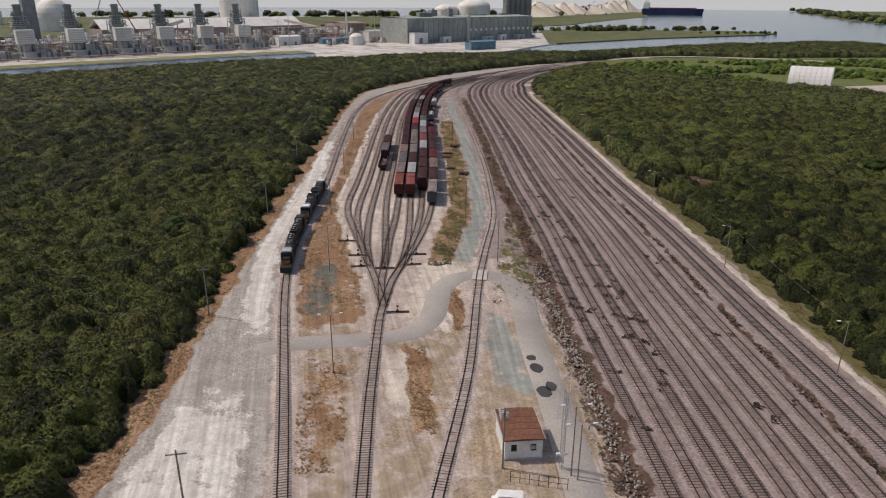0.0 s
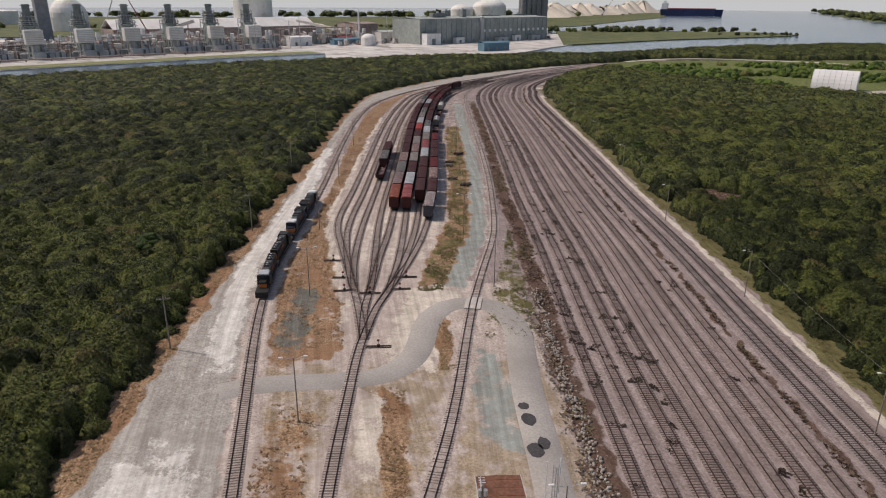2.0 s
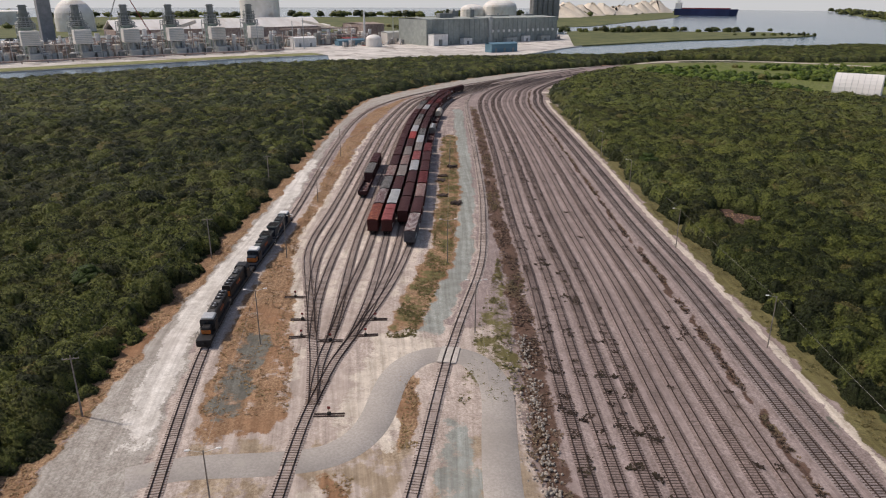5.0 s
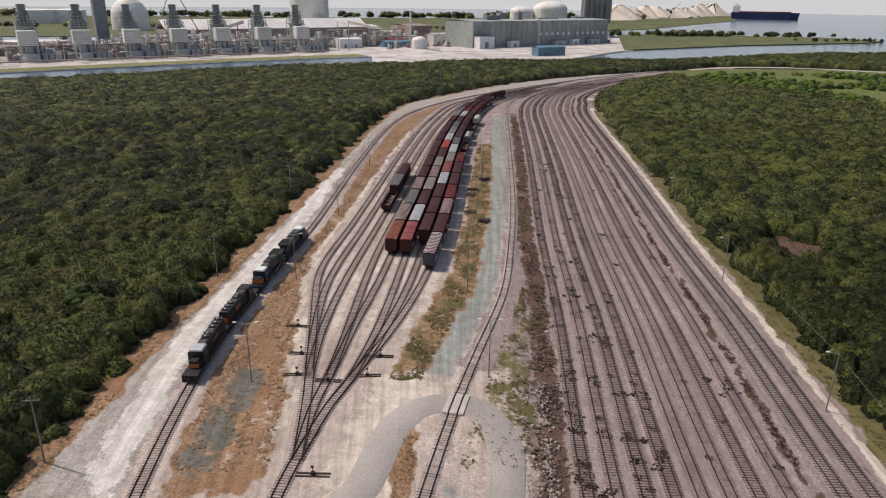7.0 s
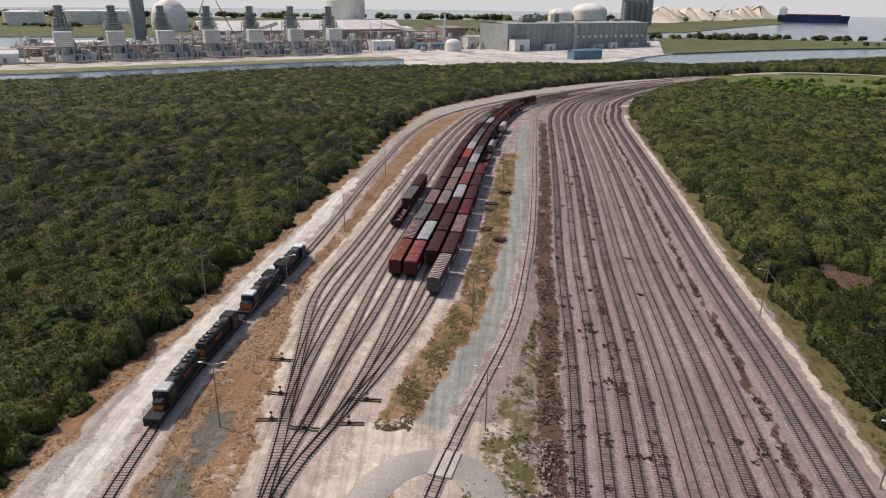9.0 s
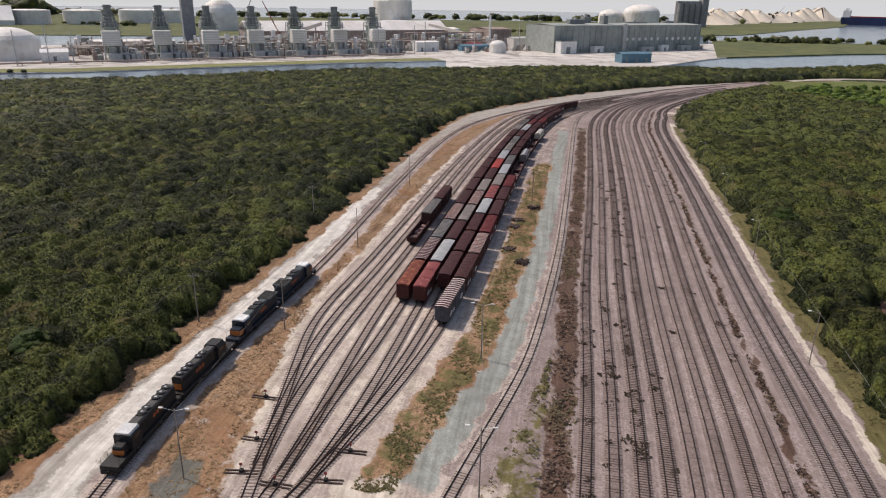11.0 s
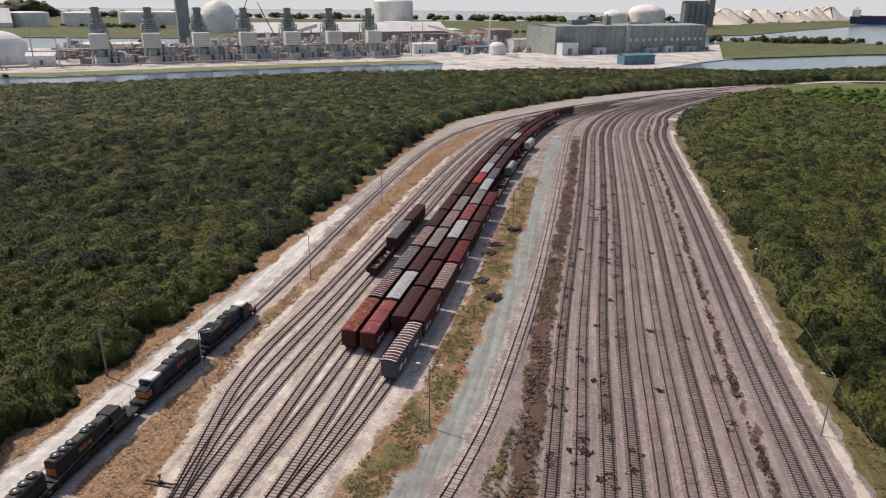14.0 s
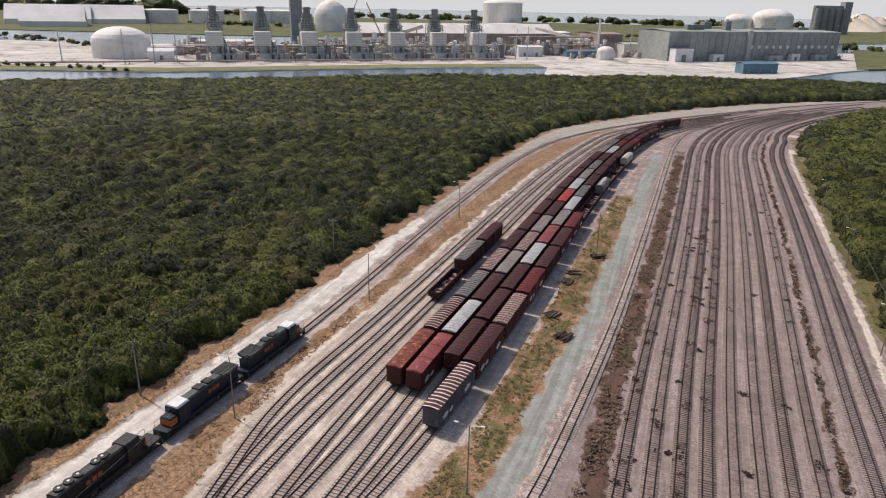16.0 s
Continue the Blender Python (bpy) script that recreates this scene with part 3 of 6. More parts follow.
def crown_template(rng, lobes, leaves, size, squash=0.8, cut=2):
    """A lumpy crown of radius 1: rounded clumps of foliage with loose leaf sprays standing out of them."""
    spots = [(0, 0, 0.2, 0.72)]
    for a in np.arange(lobes - 1) * 6.283 / max(lobes - 1, 1) + rng.uniform(0, 6):
        d = rng.uniform(0.4, 0.68)
        spots.append((math.cos(a) * d, math.sin(a) * d, rng.uniform(-0.3, 0.42), rng.uniform(0.36, 0.58)))
    dome_v, dome_f = lump(cut)
    V, F, n = [], [], 0
    for x, y, z, r in spots:
        V.append(dome_v * r * rng.uniform(0.62, 1.34, (len(dome_v), 1)) + (x, y, z))
        F.append(dome_f + n)
        n += len(dome_v)
    core = sum(len(q) for q in F)
    for k in range(leaves):
        x, y, z, r = spots[rng.integers(len(spots))]
        d = rng.normal(size=3)
        d[2] = abs(d[2]) * 0.9 - 0.15
        d /= np.linalg.norm(d)
        c = np.array((x, y, z)) + d * r * rng.uniform(0.95, 1.16)
        nrm = d + rng.normal(0, 0.45, 3) + (0, 0, 0.25)
        nrm /= np.linalg.norm(nrm)
        a = np.cross(nrm, rng.normal(size=3))
        a /= np.linalg.norm(a)
        b = np.cross(nrm, a)
        s = size * rng.uniform(0.6, 1.35)
        V.append(np.array([c - a * s * 0.9, c - b * s * 0.5 + nrm * s * 0.2, c + a * s, c + b * s * 0.5 + nrm * s * 0.12]))
        F.append(np.array([(n, n + 1, n + 2, n + 3)]))
        n += 4
    V = np.concatenate(V)
    V[:, 2] *= squash
    return V, np.concatenate(F), core


def woods(name, pts, radius, height, templates, label, rng, material=None):
    """Crowns at the given places joined into one mesh; each plant carries its own tone."""
    Vs, Fs, Ts, n = [], [], [], 0
    for (x, y), r, hgt in zip(pts, radius, height):
        V, F, core = templates[rng.integers(len(templates))]
        a = rng.uniform(0, 6.28)
        c, s = math.cos(a) * r, math.sin(a) * r
        k = rng.uniform(0.85, 1.2) * r
        W = np.empty_like(V)
        W[:, 0] = V[:, 0] * c - V[:, 1] * s + x
        W[:, 1] = V[:, 0] * s + V[:, 1] * c + y
        W[:, 2] = V[:, 2] * k + hgt
        Vs.append(W)
        Fs.append(F + n)
        Ts.append(np.full(len(V), rng.random(), np.float32))
        n += len(V)
    ob = quads(name, np.concatenate(Vs), np.concatenate(Fs), material or M_leaf)
    tone = ob.data.attributes.new("plant", "FLOAT", "POINT")
    tone.data.foreach_set("value", np.concatenate(Ts))
    return tagged(ob, label, "woods", kind="stuff")


def wood_places(rng, pitch, inside, y0=40):
    xs, ys = np.arange(-620, 720, pitch), np.arange(y0, 1130, pitch)
    X, Y = np.meshgrid(xs, ys)
    X = X + (np.arange(len(ys)) % 2)[:, None] * pitch / 2
    P = np.c_[X.ravel(), Y.ravel()] + rng.uniform(-0.42, 0.42, (X.size, 2)) * pitch
    return P[inside(P[:, 0], P[:, 1])]


def wood_left(X, Y):
    cn = np.array(CANAL_NEAR)
    return (X < l_vl.x_of_y(Y) - 1.0 + 1.5 * np.sin(Y * 0.35) + np.sin(Y * 0.13)) & (Y < np.interp(X, cn[:, 0], cn[:, 1]) - 5) & (X > np.minimum(-0.58 * Y - 22, 80 - 1.3 * (Y - 90))) & (X < 300)


def wood_right(X, Y):
    mead = (X > np.interp(Y, MEADOW_Y, MEADOW_X) - 4) & (Y < 792)
    shore = np.interp(X, [120, 160, 244, 416, 623, 720], [838, 838, 830, 945, 1015, 1030])
    path = (abs(Y - np.interp(X, [226, 250, 277, 296, 318, 352], [655, 608, 563, 533, 505, 468])) < 11) & (X > 222) & (X < 356)
    lane = (abs(Y - np.interp(X, [262, 300, 357, 424, 502, 535, 600], [774, 800, 812, 792, 735, 695, 600])) < 13) & (X > 255)
    rails = (np.hypot(X - 386, (Y - 790) * 2.2) < 190) & (abs(Y - np.interp(X, [226, 300, 386, 465, 560, 700], [752, 775, 778, 748, 712, 660])) < 22)
    brown = ((X - 121) / 10) ** 2 + ((Y - 240) / 17) ** 2 < 1 + 0.5 * np.sin(X) * np.sin(Y * 0.7)
    return (X > np.where(Y < 690, l_vr.x_of_y(np.minimum(Y, 690)), np.where(Y < 800, 300, 210)) + 3.0 + 1.2 * np.sin(Y * 0.3)) & (Y < shore) & (X < 0.86 * Y + 25) & ~mead & ~rails & ~brown & ~path & ~lane & (Y > 60)


def canopy(name, P, radius, top, cell, leaves, leaf, label, rng):
    """A closed canopy of many low crowns: the rounded tops meet in dark gaps, loose leaf sprays cover them all."""
    x0, y0 = P.min(0) - 6
    nx, ny = (np.ceil((P.max(0) + 6 - (x0, y0)) / cell)).astype(int) + 1
    H, T = np.zeros((ny, nx)), np.zeros((ny, nx), np.float32)
    gx, gy = x0 + np.arange(nx) * cell, y0 + np.arange(ny) * cell
    for (x, y), r, z in zip(P, radius, top):
        i0, i1 = int((x - 1.3 * r - x0) / cell), int((x + 1.3 * r - x0) / cell) + 2
        j0, j1 = int((y - 1.3 * r - y0) / cell), int((y + 1.3 * r - y0) / cell) + 2
        i0, j0 = max(i0, 0), max(j0, 0)
        dx, dy = np.meshgrid(gx[i0:i1] - x, gy[j0:j1] - y)
        a = np.arctan2(dy, dx)
        p, q = rng.uniform(0, 6.28, 2)
        d = np.hypot(dx, dy) / (r * (1 + 0.16 * np.sin(3 * a + p) + 0.12 * np.sin(5 * a + q)))
        h = np.where(d < 1, z - r * 0.95 * (1 - np.sqrt(np.clip(1 - d * d, 0, 1))), 0)
        h = np.maximum(h, 0)
        old = H[j0:j1, i0:i1]
        over = h > old
        T[j0:j1, i0:i1][over] = rng.random()
        H[j0:j1, i0:i1] = np.maximum(old, h)
    full = H > 0.4
    H += np.where(full, rng.normal(0, 0.16 * cell, H.shape), 0)
    X, Y = np.meshgrid(gx, gy)
    X = X + rng.uniform(-0.32, 0.32, X.shape) * cell
    Y = Y + rng.uniform(-0.32, 0.32, X.shape) * cell
    H = np.where(full, H, 0.05)
    i = (np.arange(ny - 1)[:, None] * nx + np.arange(nx - 1)).ravel()
    F = np.c_[i, i + 1, i + nx + 1, i + nx]
    F = F[full.ravel()[F].any(1)]
    V = np.c_[X.ravel(), Y.ravel(), H.ravel()]
    # leaf sprays
    pick = F[rng.integers(len(F), size=leaves)]
    w = rng.dirichlet((1, 1, 1, 1), leaves)[..., None]
    c = (V[pick] * w).sum(1)
    nrm = np.cross(V[pick[:, 2]] - V[pick[:, 0]], V[pick[:, 3]] - V[pick[:, 1]])
    nrm /= np.linalg.norm(nrm, axis=1)[:, None] + 1e-6
    nrm = nrm + rng.normal(0, 0.5, nrm.shape)
    nrm /= np.linalg.norm(nrm, axis=1)[:, None]
    a = np.cross(nrm, rng.normal(size=nrm.shape))
    a /= np.linalg.norm(a, axis=1)[:, None]
    b = np.cross(nrm, a)
    s = (leaf * rng.uniform(0.55, 1.5, leaves))[:, None]
    c = c + nrm * s * rng.uniform(0.0, 0.8, (leaves, 1)) + np.c_[np.zeros((leaves, 2)), rng.uniform(0, 0.6, leaves) * leaf]
    L = np.stack([c - a * s, c - b * s * 0.6 + nrm * s * 0.2, c + a * s, c + b * s * 0.6 + nrm * s * 0.15], 1).reshape(-1, 3)
    tone = np.r_[T.ravel(), np.repeat(T.ravel()[pick[:, 0]], 4)].astype(np.float32)
    used, F2 = np.unique(F, return_inverse=True)
    V, tone = V[used], np.r_[tone[:len(X.ravel())][used], tone[len(X.ravel()):]]
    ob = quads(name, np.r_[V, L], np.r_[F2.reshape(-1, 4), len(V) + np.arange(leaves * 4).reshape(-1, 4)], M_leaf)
    at = ob.data.attributes.new("plant", "FLOAT", "POINT")
    at.data.foreach_set("value", tone)
    return tagged(ob, label, "woods", kind="stuff")


def build_woods():
    rng = np.random.default_rng(5)
    far = [crown_template(rng, 2, 20, 0.24) for _ in range(6)]
    for side, inside in (("left", wood_left), ("right", wood_right)):
        for pitch, d0, d1, cell, leaves, leaf in ((2.5, 0, 205, 0.75, 125000, 0.25), (3.6, 205, 400, 1.2, 120000, 0.36), (4.8, 400, 1e4, 2.2, 80000, 0.6)):
            P = wood_places(rng, pitch, inside)
            d = np.hypot(P[:, 0] - 20, P[:, 1] - 70)
            sel = (d >= d0) & (d < d1)
            P, d = P[sel], d[sel]
            if not len(P):
                continue
            wave = np.sin(P[:, 0] * 0.06) * np.sin(P[:, 1] * 0.05 + 1) + 0.6 * np.sin(P[:, 0] * 0.021 + P[:, 1] * 0.017)
            big = (rng.random(len(P)) > 0.88) * rng.uniform(0.4, 1.0, len(P)) * (pitch < 4)
            r = pitch * rng.uniform(0.6, 1.0, len(P)) * (1 + big)
            far_edge = np.clip((d - 330) / 150, 0, 1)
            mid_wave = np.sin(P[:, 0] * 0.31 + 2 * np.sin(P[:, 1] * 0.11)) * np.sin(P[:, 1] * 0.27 + 1.5 * np.sin(P[:, 0] * 0.13))
            top = 3.9 + (0.9 * wave + 0.9 * mid_wave + rng.uniform(-1.4, 1.4, len(P))) * (1 - 0.35 * far_edge) + 1.6 * far_edge + 1.3 * big
            edge = l_vl.x_of_y(P[:, 1]) - P[:, 0] if side == "left" else P[:, 0] - l_vr.x_of_y(np.minimum(P[:, 1], 690))
            low = np.clip(0.34 + (edge + 0.5) / 7 + 0.16 * rng.normal(size=len(P)), 0.28, 1)
            low = np.where((P[:, 1] > 690) & (side == "right"), 1, low)
            top, r = top * low, r * (0.45 + 0.55 * low)
            canopy("mangrove_woods", P, r, top, cell, leaves, leaf, "dense dark green coastal scrub and mangrove woods", rng)

    # coarser scrub that closes the woods beside the start of the way
    P = wood_places(rng, 7.5, lambda X, Y: (((X < l_vl.x_of_y(Y) - 3) & (X > -150) & ~wood_left(X, Y)) | ((X > l_vr.x_of_y(Y) + 4) & (X < 210) & ~wood_right(X, Y) & ~(np.hypot((X - 118) / 15, (Y - 240) / 22) < 1.2))) & (Y < 280), -75)
    woods("mangrove_woods", P, rng.uniform(3.5, 6.5, len(P)), rng.uniform(1.2, 3.2, len(P)), far, "dense dark green coastal scrub and mangrove woods", rng)
    # low light shrubs on the meadow
    P = wood_places(rng, 8.0, lambda X, Y: (X > np.interp(Y, MEADOW_Y, MEADOW_X)) & (Y < 735) & (Y > 470) & (X < 0.86 * Y + 25) & (np.sin(X * 0.05) + np.sin(Y * 0.06 + X * 0.02) > -0.5) & ~((X > 325) & (X < 425) & (Y > 475) & (Y < 575)))
    woods("meadow_shrubs", P, rng.uniform(2.5, 5.0, len(P)), rng.uniform(0.3, 1.0, len(P)), far, "low yellow-green shrubs on the meadow", rng, M_leaf_light)
    # tree belts on the far shores
    belts = [((-2700, 2150), (-1700, 2300), 60, 40, 75), ((-1750, 1750), (-1350, 1850), 40, 18, 30), ((330, 1490), (760, 1490), 60, 8, 14), ((-2300, 2250), (700, 2750), 260, 16, 26), ((-1400, 1580), (300, 1680), 70, 8, 14), ((1480, 1930), (2350, 3800), 160, 14, 24), ((640, 1345), (790, 1350), 14, 5, 8), ((-560, 650), (-420, 660), 20, 3, 5), ((-1000, 1000), (-620, 880), 50, 4, 8)]
    Q, R, Hh = [], [], []
    for (x0, y0), (x1, y1), cnt, r0, r1 in belts:
        t = rng.random(cnt)
        w = rng.normal(0, 1, (cnt, 2)) * r1 * 1.2
        Q.append(np.c_[x0 + (x1 - x0) * t, y0 + (y1 - y0) * t] + w)
        R.append(rng.uniform(r0, r1, cnt) * 0.8)
        Hh.append(rng.uniform(0.2, 0.45, cnt) * r0)
    woods("shore_trees", np.concatenate(Q), np.concatenate(R), np.concatenate(Hh), far, "dark tree belts along the far shores", rng)


build_woods()


def lone_tree(x, y, r, hgt, label):
    """A tree that stands out: tapered trunk, limbs, crown of several leaf clumps."""
    rng = np.random.default_rng(int(abs(x) * 7))
    root = thing("tree", label, "tree", pose(x, y, 0))
    bm = bmesh.new()
    bar(bm, (0, 0, -0.2), (0.2, 0.1, hgt * 0.55), 0.28, 0.16)
    trunk = part("trunk", bm, M_wood, root)
    for a in range(0, 360, 72):
        bm = bmesh.new()
        bar(bm, (0.15, 0.08, hgt * 0.4), (math.cos(radians(a)) * r * 0.6, math.sin(radians(a)) * r * 0.6, hgt * 0.8), 0.12, 0.04, 6)
        part("limb", bm, M_wood, trunk)
    Vs, Fs, n = [], [], 0
    for k in range(6):
        V, F, core = crown_template(rng, 6, 150, 0.12)
        a = k * 1.05
        c = np.array((math.cos(a) * r * 0.5 * (k > 0), math.sin(a) * r * 0.5 * (k > 0), hgt * (0.75 if k else 0.95)))
        Vs.append(V * r * 0.55 + c)
        Fs.append(F + n)
        n += len(V)
    quads("crown", np.concatenate(Vs), np.concatenate(Fs), M_leaf_light, root)
    return root


lone_tree(113.5, 303, 4.2, 6.5, "light green rounded tree at the wood edge")
lone_tree(192, 243, 4.5, 6.5, "yellow-green tree above the dark scrub")
lone_tree(-58, 190, 4.0, 6.0, "bright green tree in the scrub beside the road")


# ---------- weeds and tufts ----------
M_tuft_dry = leaf_mat("dry_tufts", (0.22, 0.13, 0.075), (0.32, 0.22, 0.13), (0.40, 0.31, 0.20), (0.28, 0.22, 0.11))
M_tuft_brown = leaf_mat("brown_tufts", (0.13, 0.085, 0.065), (0.21, 0.145, 0.11), (0.28, 0.21, 0.155), (0.20, 0.17, 0.09))
M_tuft_green = leaf_mat("green_tufts", (0.095, 0.09, 0.034), (0.15, 0.135, 0.055), (0.22, 0.19, 0.085), (0.19, 0.145, 0.07))


M_tuft_dead = leaf_mat("dead_weeds", (0.03, 0.02, 0.016), (0.06, 0.04, 0.03), (0.09, 0.06, 0.045), (0.06, 0.05, 0.03))


def tufts(name, pts, size, material, label, rng, blades=5):
    """Small clumps of bent blades standing on the ground, one joined mesh."""
    n = len(pts)
    V = np.empty((n, blades, 4, 3))
    a = rng.uniform(0, 6.28, (n, blades))
    r = size[:, None] * rng.uniform(0.6, 1.3, (n, blades))
    c, s = np.cos(a), np.sin(a)
    lean, w = rng.uniform(0.8, 1.7, (n, blades)), rng.uniform(0.3, 0.6, (n, blades))
    base = np.concatenate([pts, np.zeros((n, 1))], 1)[:, None, :]
    for k, (f, u, g) in enumerate(((0.05, 0, -1), (0.05, 0, 1), (1, 1, 0.7), (1, 1, -0.7))):
        V[:, :, k] = base + np.stack([c * r * lean * f - s * r * w * g, s * r * lean * f + c * r * w * g, u * r * rng.uniform(0.25, 0.6, (n, blades)) - 0.02], -1)
    F = np.arange(n * blades * 4).reshape(-1, 4)
    return tagged(quads(name, V.reshape(-1, 3), F, material), label, "weeds", kind="stuff")


def build_tufts():
    rng = np.random.default_rng(11)

    def strip(count, y0, y1, lo, hi):
        y = y0 + (y1 - y0) * rng.random(count) ** 1.3
        a, b = lo(y), hi(y)
        x = a + (b - a) * rng.random(count)
        keep = np.sin(x * 0.9 + 2 * np.sin(y * 0.21)) + np.sin(y * 0.37 + x * 0.3) + rng.normal(0, 0.7, count) > -0.3
        return np.c_[x, y][keep & (b > a + 0.5)]

    r1, r0 = l_r1.x_of_y, l_r0.x_of_y
    r8 = lambda y: np.interp(y, right_lines[7].p[:, 1], right_lines[7].p[:, 0])
    r10 = lambda y: np.interp(y, right_lines[9].p[:, 1], right_lines[9].p[:, 0])
    f8 = lambda y: np.where(y < 219, np.interp(y, [140, 169, 219], [1, 7, 17.4]), l_f8.x_of_y(y))
    vl, lo = l_vl.x_of_y, l_loco.x_of_y
    P = np.concatenate([strip(700, 75, 135, lambda y: r1(y) - 8.0, lambda y: r1(y) - 3), strip(4600, 130, 480, lambda y: r1(y) - 6.6, lambda y: r1(y) - 2.0), strip(2200, 75, 540, lambda y: r8(y) + 2.9, lambda y: r8(y) + 4.3)])
    tufts("brown_weeds", P, rng.uniform(0.12, 0.4, len(P)), M_tuft_brown, "low brown weeds growing between the tracks", rng)
    P = np.concatenate([strip(5000, 78, 500, lambda y: vl(y) - 1, lambda y: vl(y) + 4.2), strip(6000, 138, 480, lambda y: lo(y) + 3.4, lambda y: np.where(y < 240, np.interp(y, [141, 188, 212, 240], [-4, -10, -14, -14.5]), f8(y) - 33.5)), strip(500, 92, 122, lambda y: 0 * y + 4, lambda y: 0 * y + 8), strip(700, 84, 118, lambda y: 0 * y - 15, lambda y: 0 * y - 7), strip(250, 128, 150, lambda y: 0 * y + 15, lambda y: 0 * y + 18), strip(900, 224, 258, lambda y: 0 * y + 112, lambda y: 0 * y + 131)])
    tufts("dry_grass", P, rng.uniform(0.12, 0.32, len(P)), M_tuft_dry, "dry orange-brown grass beside the tracks", rng)
    P = np.concatenate([strip(5200, 165, 385, lambda y: f8(y) + 5.5, lambda y: r0(y) - 8.4), strip(900, 140, 215, lambda y: r0(y) + 4, lambda y: r1(y) - 7), strip(3500, 80, 480, lambda y: r10(y) + 6.5, lambda y: l_vr.x_of_y(y) + 4)])
    tufts("green_grass", P, rng.uniform(0.12, 0.35, len(P)), M_tuft_green, "yellow-green rough grass on the strips", rng)
    P = np.concatenate([strip(2600, 75, 560, lambda y: r8(y) + 2.9, lambda y: r8(y) + 4.0), strip(1500, 150, 480, lambda y: r1(y) - 5.5, lambda y: r1(y) - 2.2)])
    tufts("dead_weeds", P, rng.uniform(0.12, 0.36, len(P)), M_tuft_dead, "dark dead weeds in strips between the tracks", rng)
    # dark weed clumps scattered on the storage tracks
    C = np.concatenate([strip(110, 90, 420, lambda y: r1(y) - 1, lambda y: r1(y) + 13), strip(60, 90, 420, lambda y: r1(y) + 4, lambda y: r1(y) + 30)] + [strip(cnt, 120, 520, lambda y, o=o: r1(y) + o - 0.9, lambda y, o=o: r1(y) + o + 0.9) for o, cnt in ((0, 150), (4.25, 90), (8.5, 150), (12.5, 70), (29.1, 60))])
    P = (C[:, None] + rng.normal(0, 0.35, (len(C), 7, 2)) * rng.uniform(0.5, 1.6, (len(C), 1, 1))).reshape(-1, 2)
    tufts("dark_weed_clumps", P, rng.uniform(0.2, 0.5, len(P)), M_tuft_dead, "dark dead weed clumps on the ballast", rng)


build_tufts()


# ---------- rolling stock ----------
def paint(name, c, rust=0.5, fine=2.0):
    d = tuple(v * 0.7 for v in c)
    return mat(name, c, d, fine, 0.35, 0.62, relief=0.08, depth=0.02, stain=(0.10, 0.04, 0.025), stain_at=(0.62 - 0.1 * rust, 0.78 - 0.1 * rust), stain_scale=0.9)


P_oxide = paint("oxide_red_paint", (0.092, 0.023, 0.019))
P_dark = paint("dark_maroon_paint", (0.06, 0.018, 0.017))
P_red = paint("bright_red_paint", (0.14, 0.022, 0.021))
P_grey = paint("grey_paint", (0.19, 0.178, 0.168))
P_silver = mat("bare_galvanised_sheet", (0.40, 0.40, 0.39), (0.55, 0.54, 0.52), 2, 0.3, 0.5, 0.3, relief=0.05, stain=(0.2, 0.13, 0.1))
P_cream = paint("cream_paint", (0.55, 0.48, 0.38), 0.2)
P_faded = mat("faded_peeling_roof", (0.21, 0.10, 0.085), (0.30, 0.22, 0.20), 3, 0.4, 0.7, relief=0.1, stain=(0.32, 0.29, 0.27), stain_at=(0.5, 0.6), stain_scale=1.5)
P_orange = paint("rust_orange_roof", (0.27, 0.085, 0.05), 0.6)
P_pinkred = mat("chalky_red_roof", (0.17, 0.03, 0.03), (0.26, 0.07, 0.065), 2.5, 0.3, 0.7, relief=0.1, stain=(0.36, 0.18, 0.17), stain_at=(0.55, 0.68), stain_scale=1.2)
P_rib = mat("pale_rib_paint", (0.62, 0.58, 0.54), (0.74, 0.70, 0.66), 2, 0.3, 0.6, relief=0.05, stain=(0.3, 0.2, 0.17))
P_rust = mat("rust_streaked_roof", (0.13, 0.03, 0.022), (0.21, 0.055, 0.035), 2.5, 0.3, 0.75, relief=0.1, stain=(0.40, 0.15, 0.07), stain_at=(0.52, 0.6), stain_scale=0.9)
P_scarlet = paint("vivid_red_paint", (0.36, 0.045, 0.035), 0.2)
P_fadeblue = mat("faded_blue_paint", (0.10, 0.16, 0.24), (0.17, 0.23, 0.30), 2, 0.4, 0.6, relief=0.05, stain=(0.2, 0.17, 0.15))
# lighter oxide for roof ribs, painting in contrast with the shaded gaps
P_oxide_light = paint("rib_contrast_oxide_paint", (0.13, 0.043, 0.036))
P_mark = mat("pale_spray_marks", (0.5, 0.5, 0.5), (0.62, 0.62, 0.61), 2, 0.5, 0.7, relief=0)
P_blue = mat("dark_blue_paint", (0.011, 0.017, 0.028), (0.02, 0.03, 0.045), 2, 0.4, 0.45, relief=0.05, stain=(0.05, 0.04, 0.035))
P_teal = mat("dusty_blue_green_roof", (0.055, 0.068, 0.068), (0.10, 0.115, 0.112), 2, 0.4, 0.6, relief=0.05, stain=(0.035, 0.035, 0.035))
P_slate = mat("dark_slate_paint", (0.075, 0.075, 0.085), (0.12, 0.115, 0.125), 2, 0.35, 0.6, relief=0.08, stain=(0.05, 0.04, 0.04))
P_tan = mat("weathered_tan_grey_roof", (0.20, 0.165, 0.145), (0.31, 0.27, 0.245), 2.5, 0.4, 0.7, relief=0.1, stain=(0.14, 0.08, 0.065))
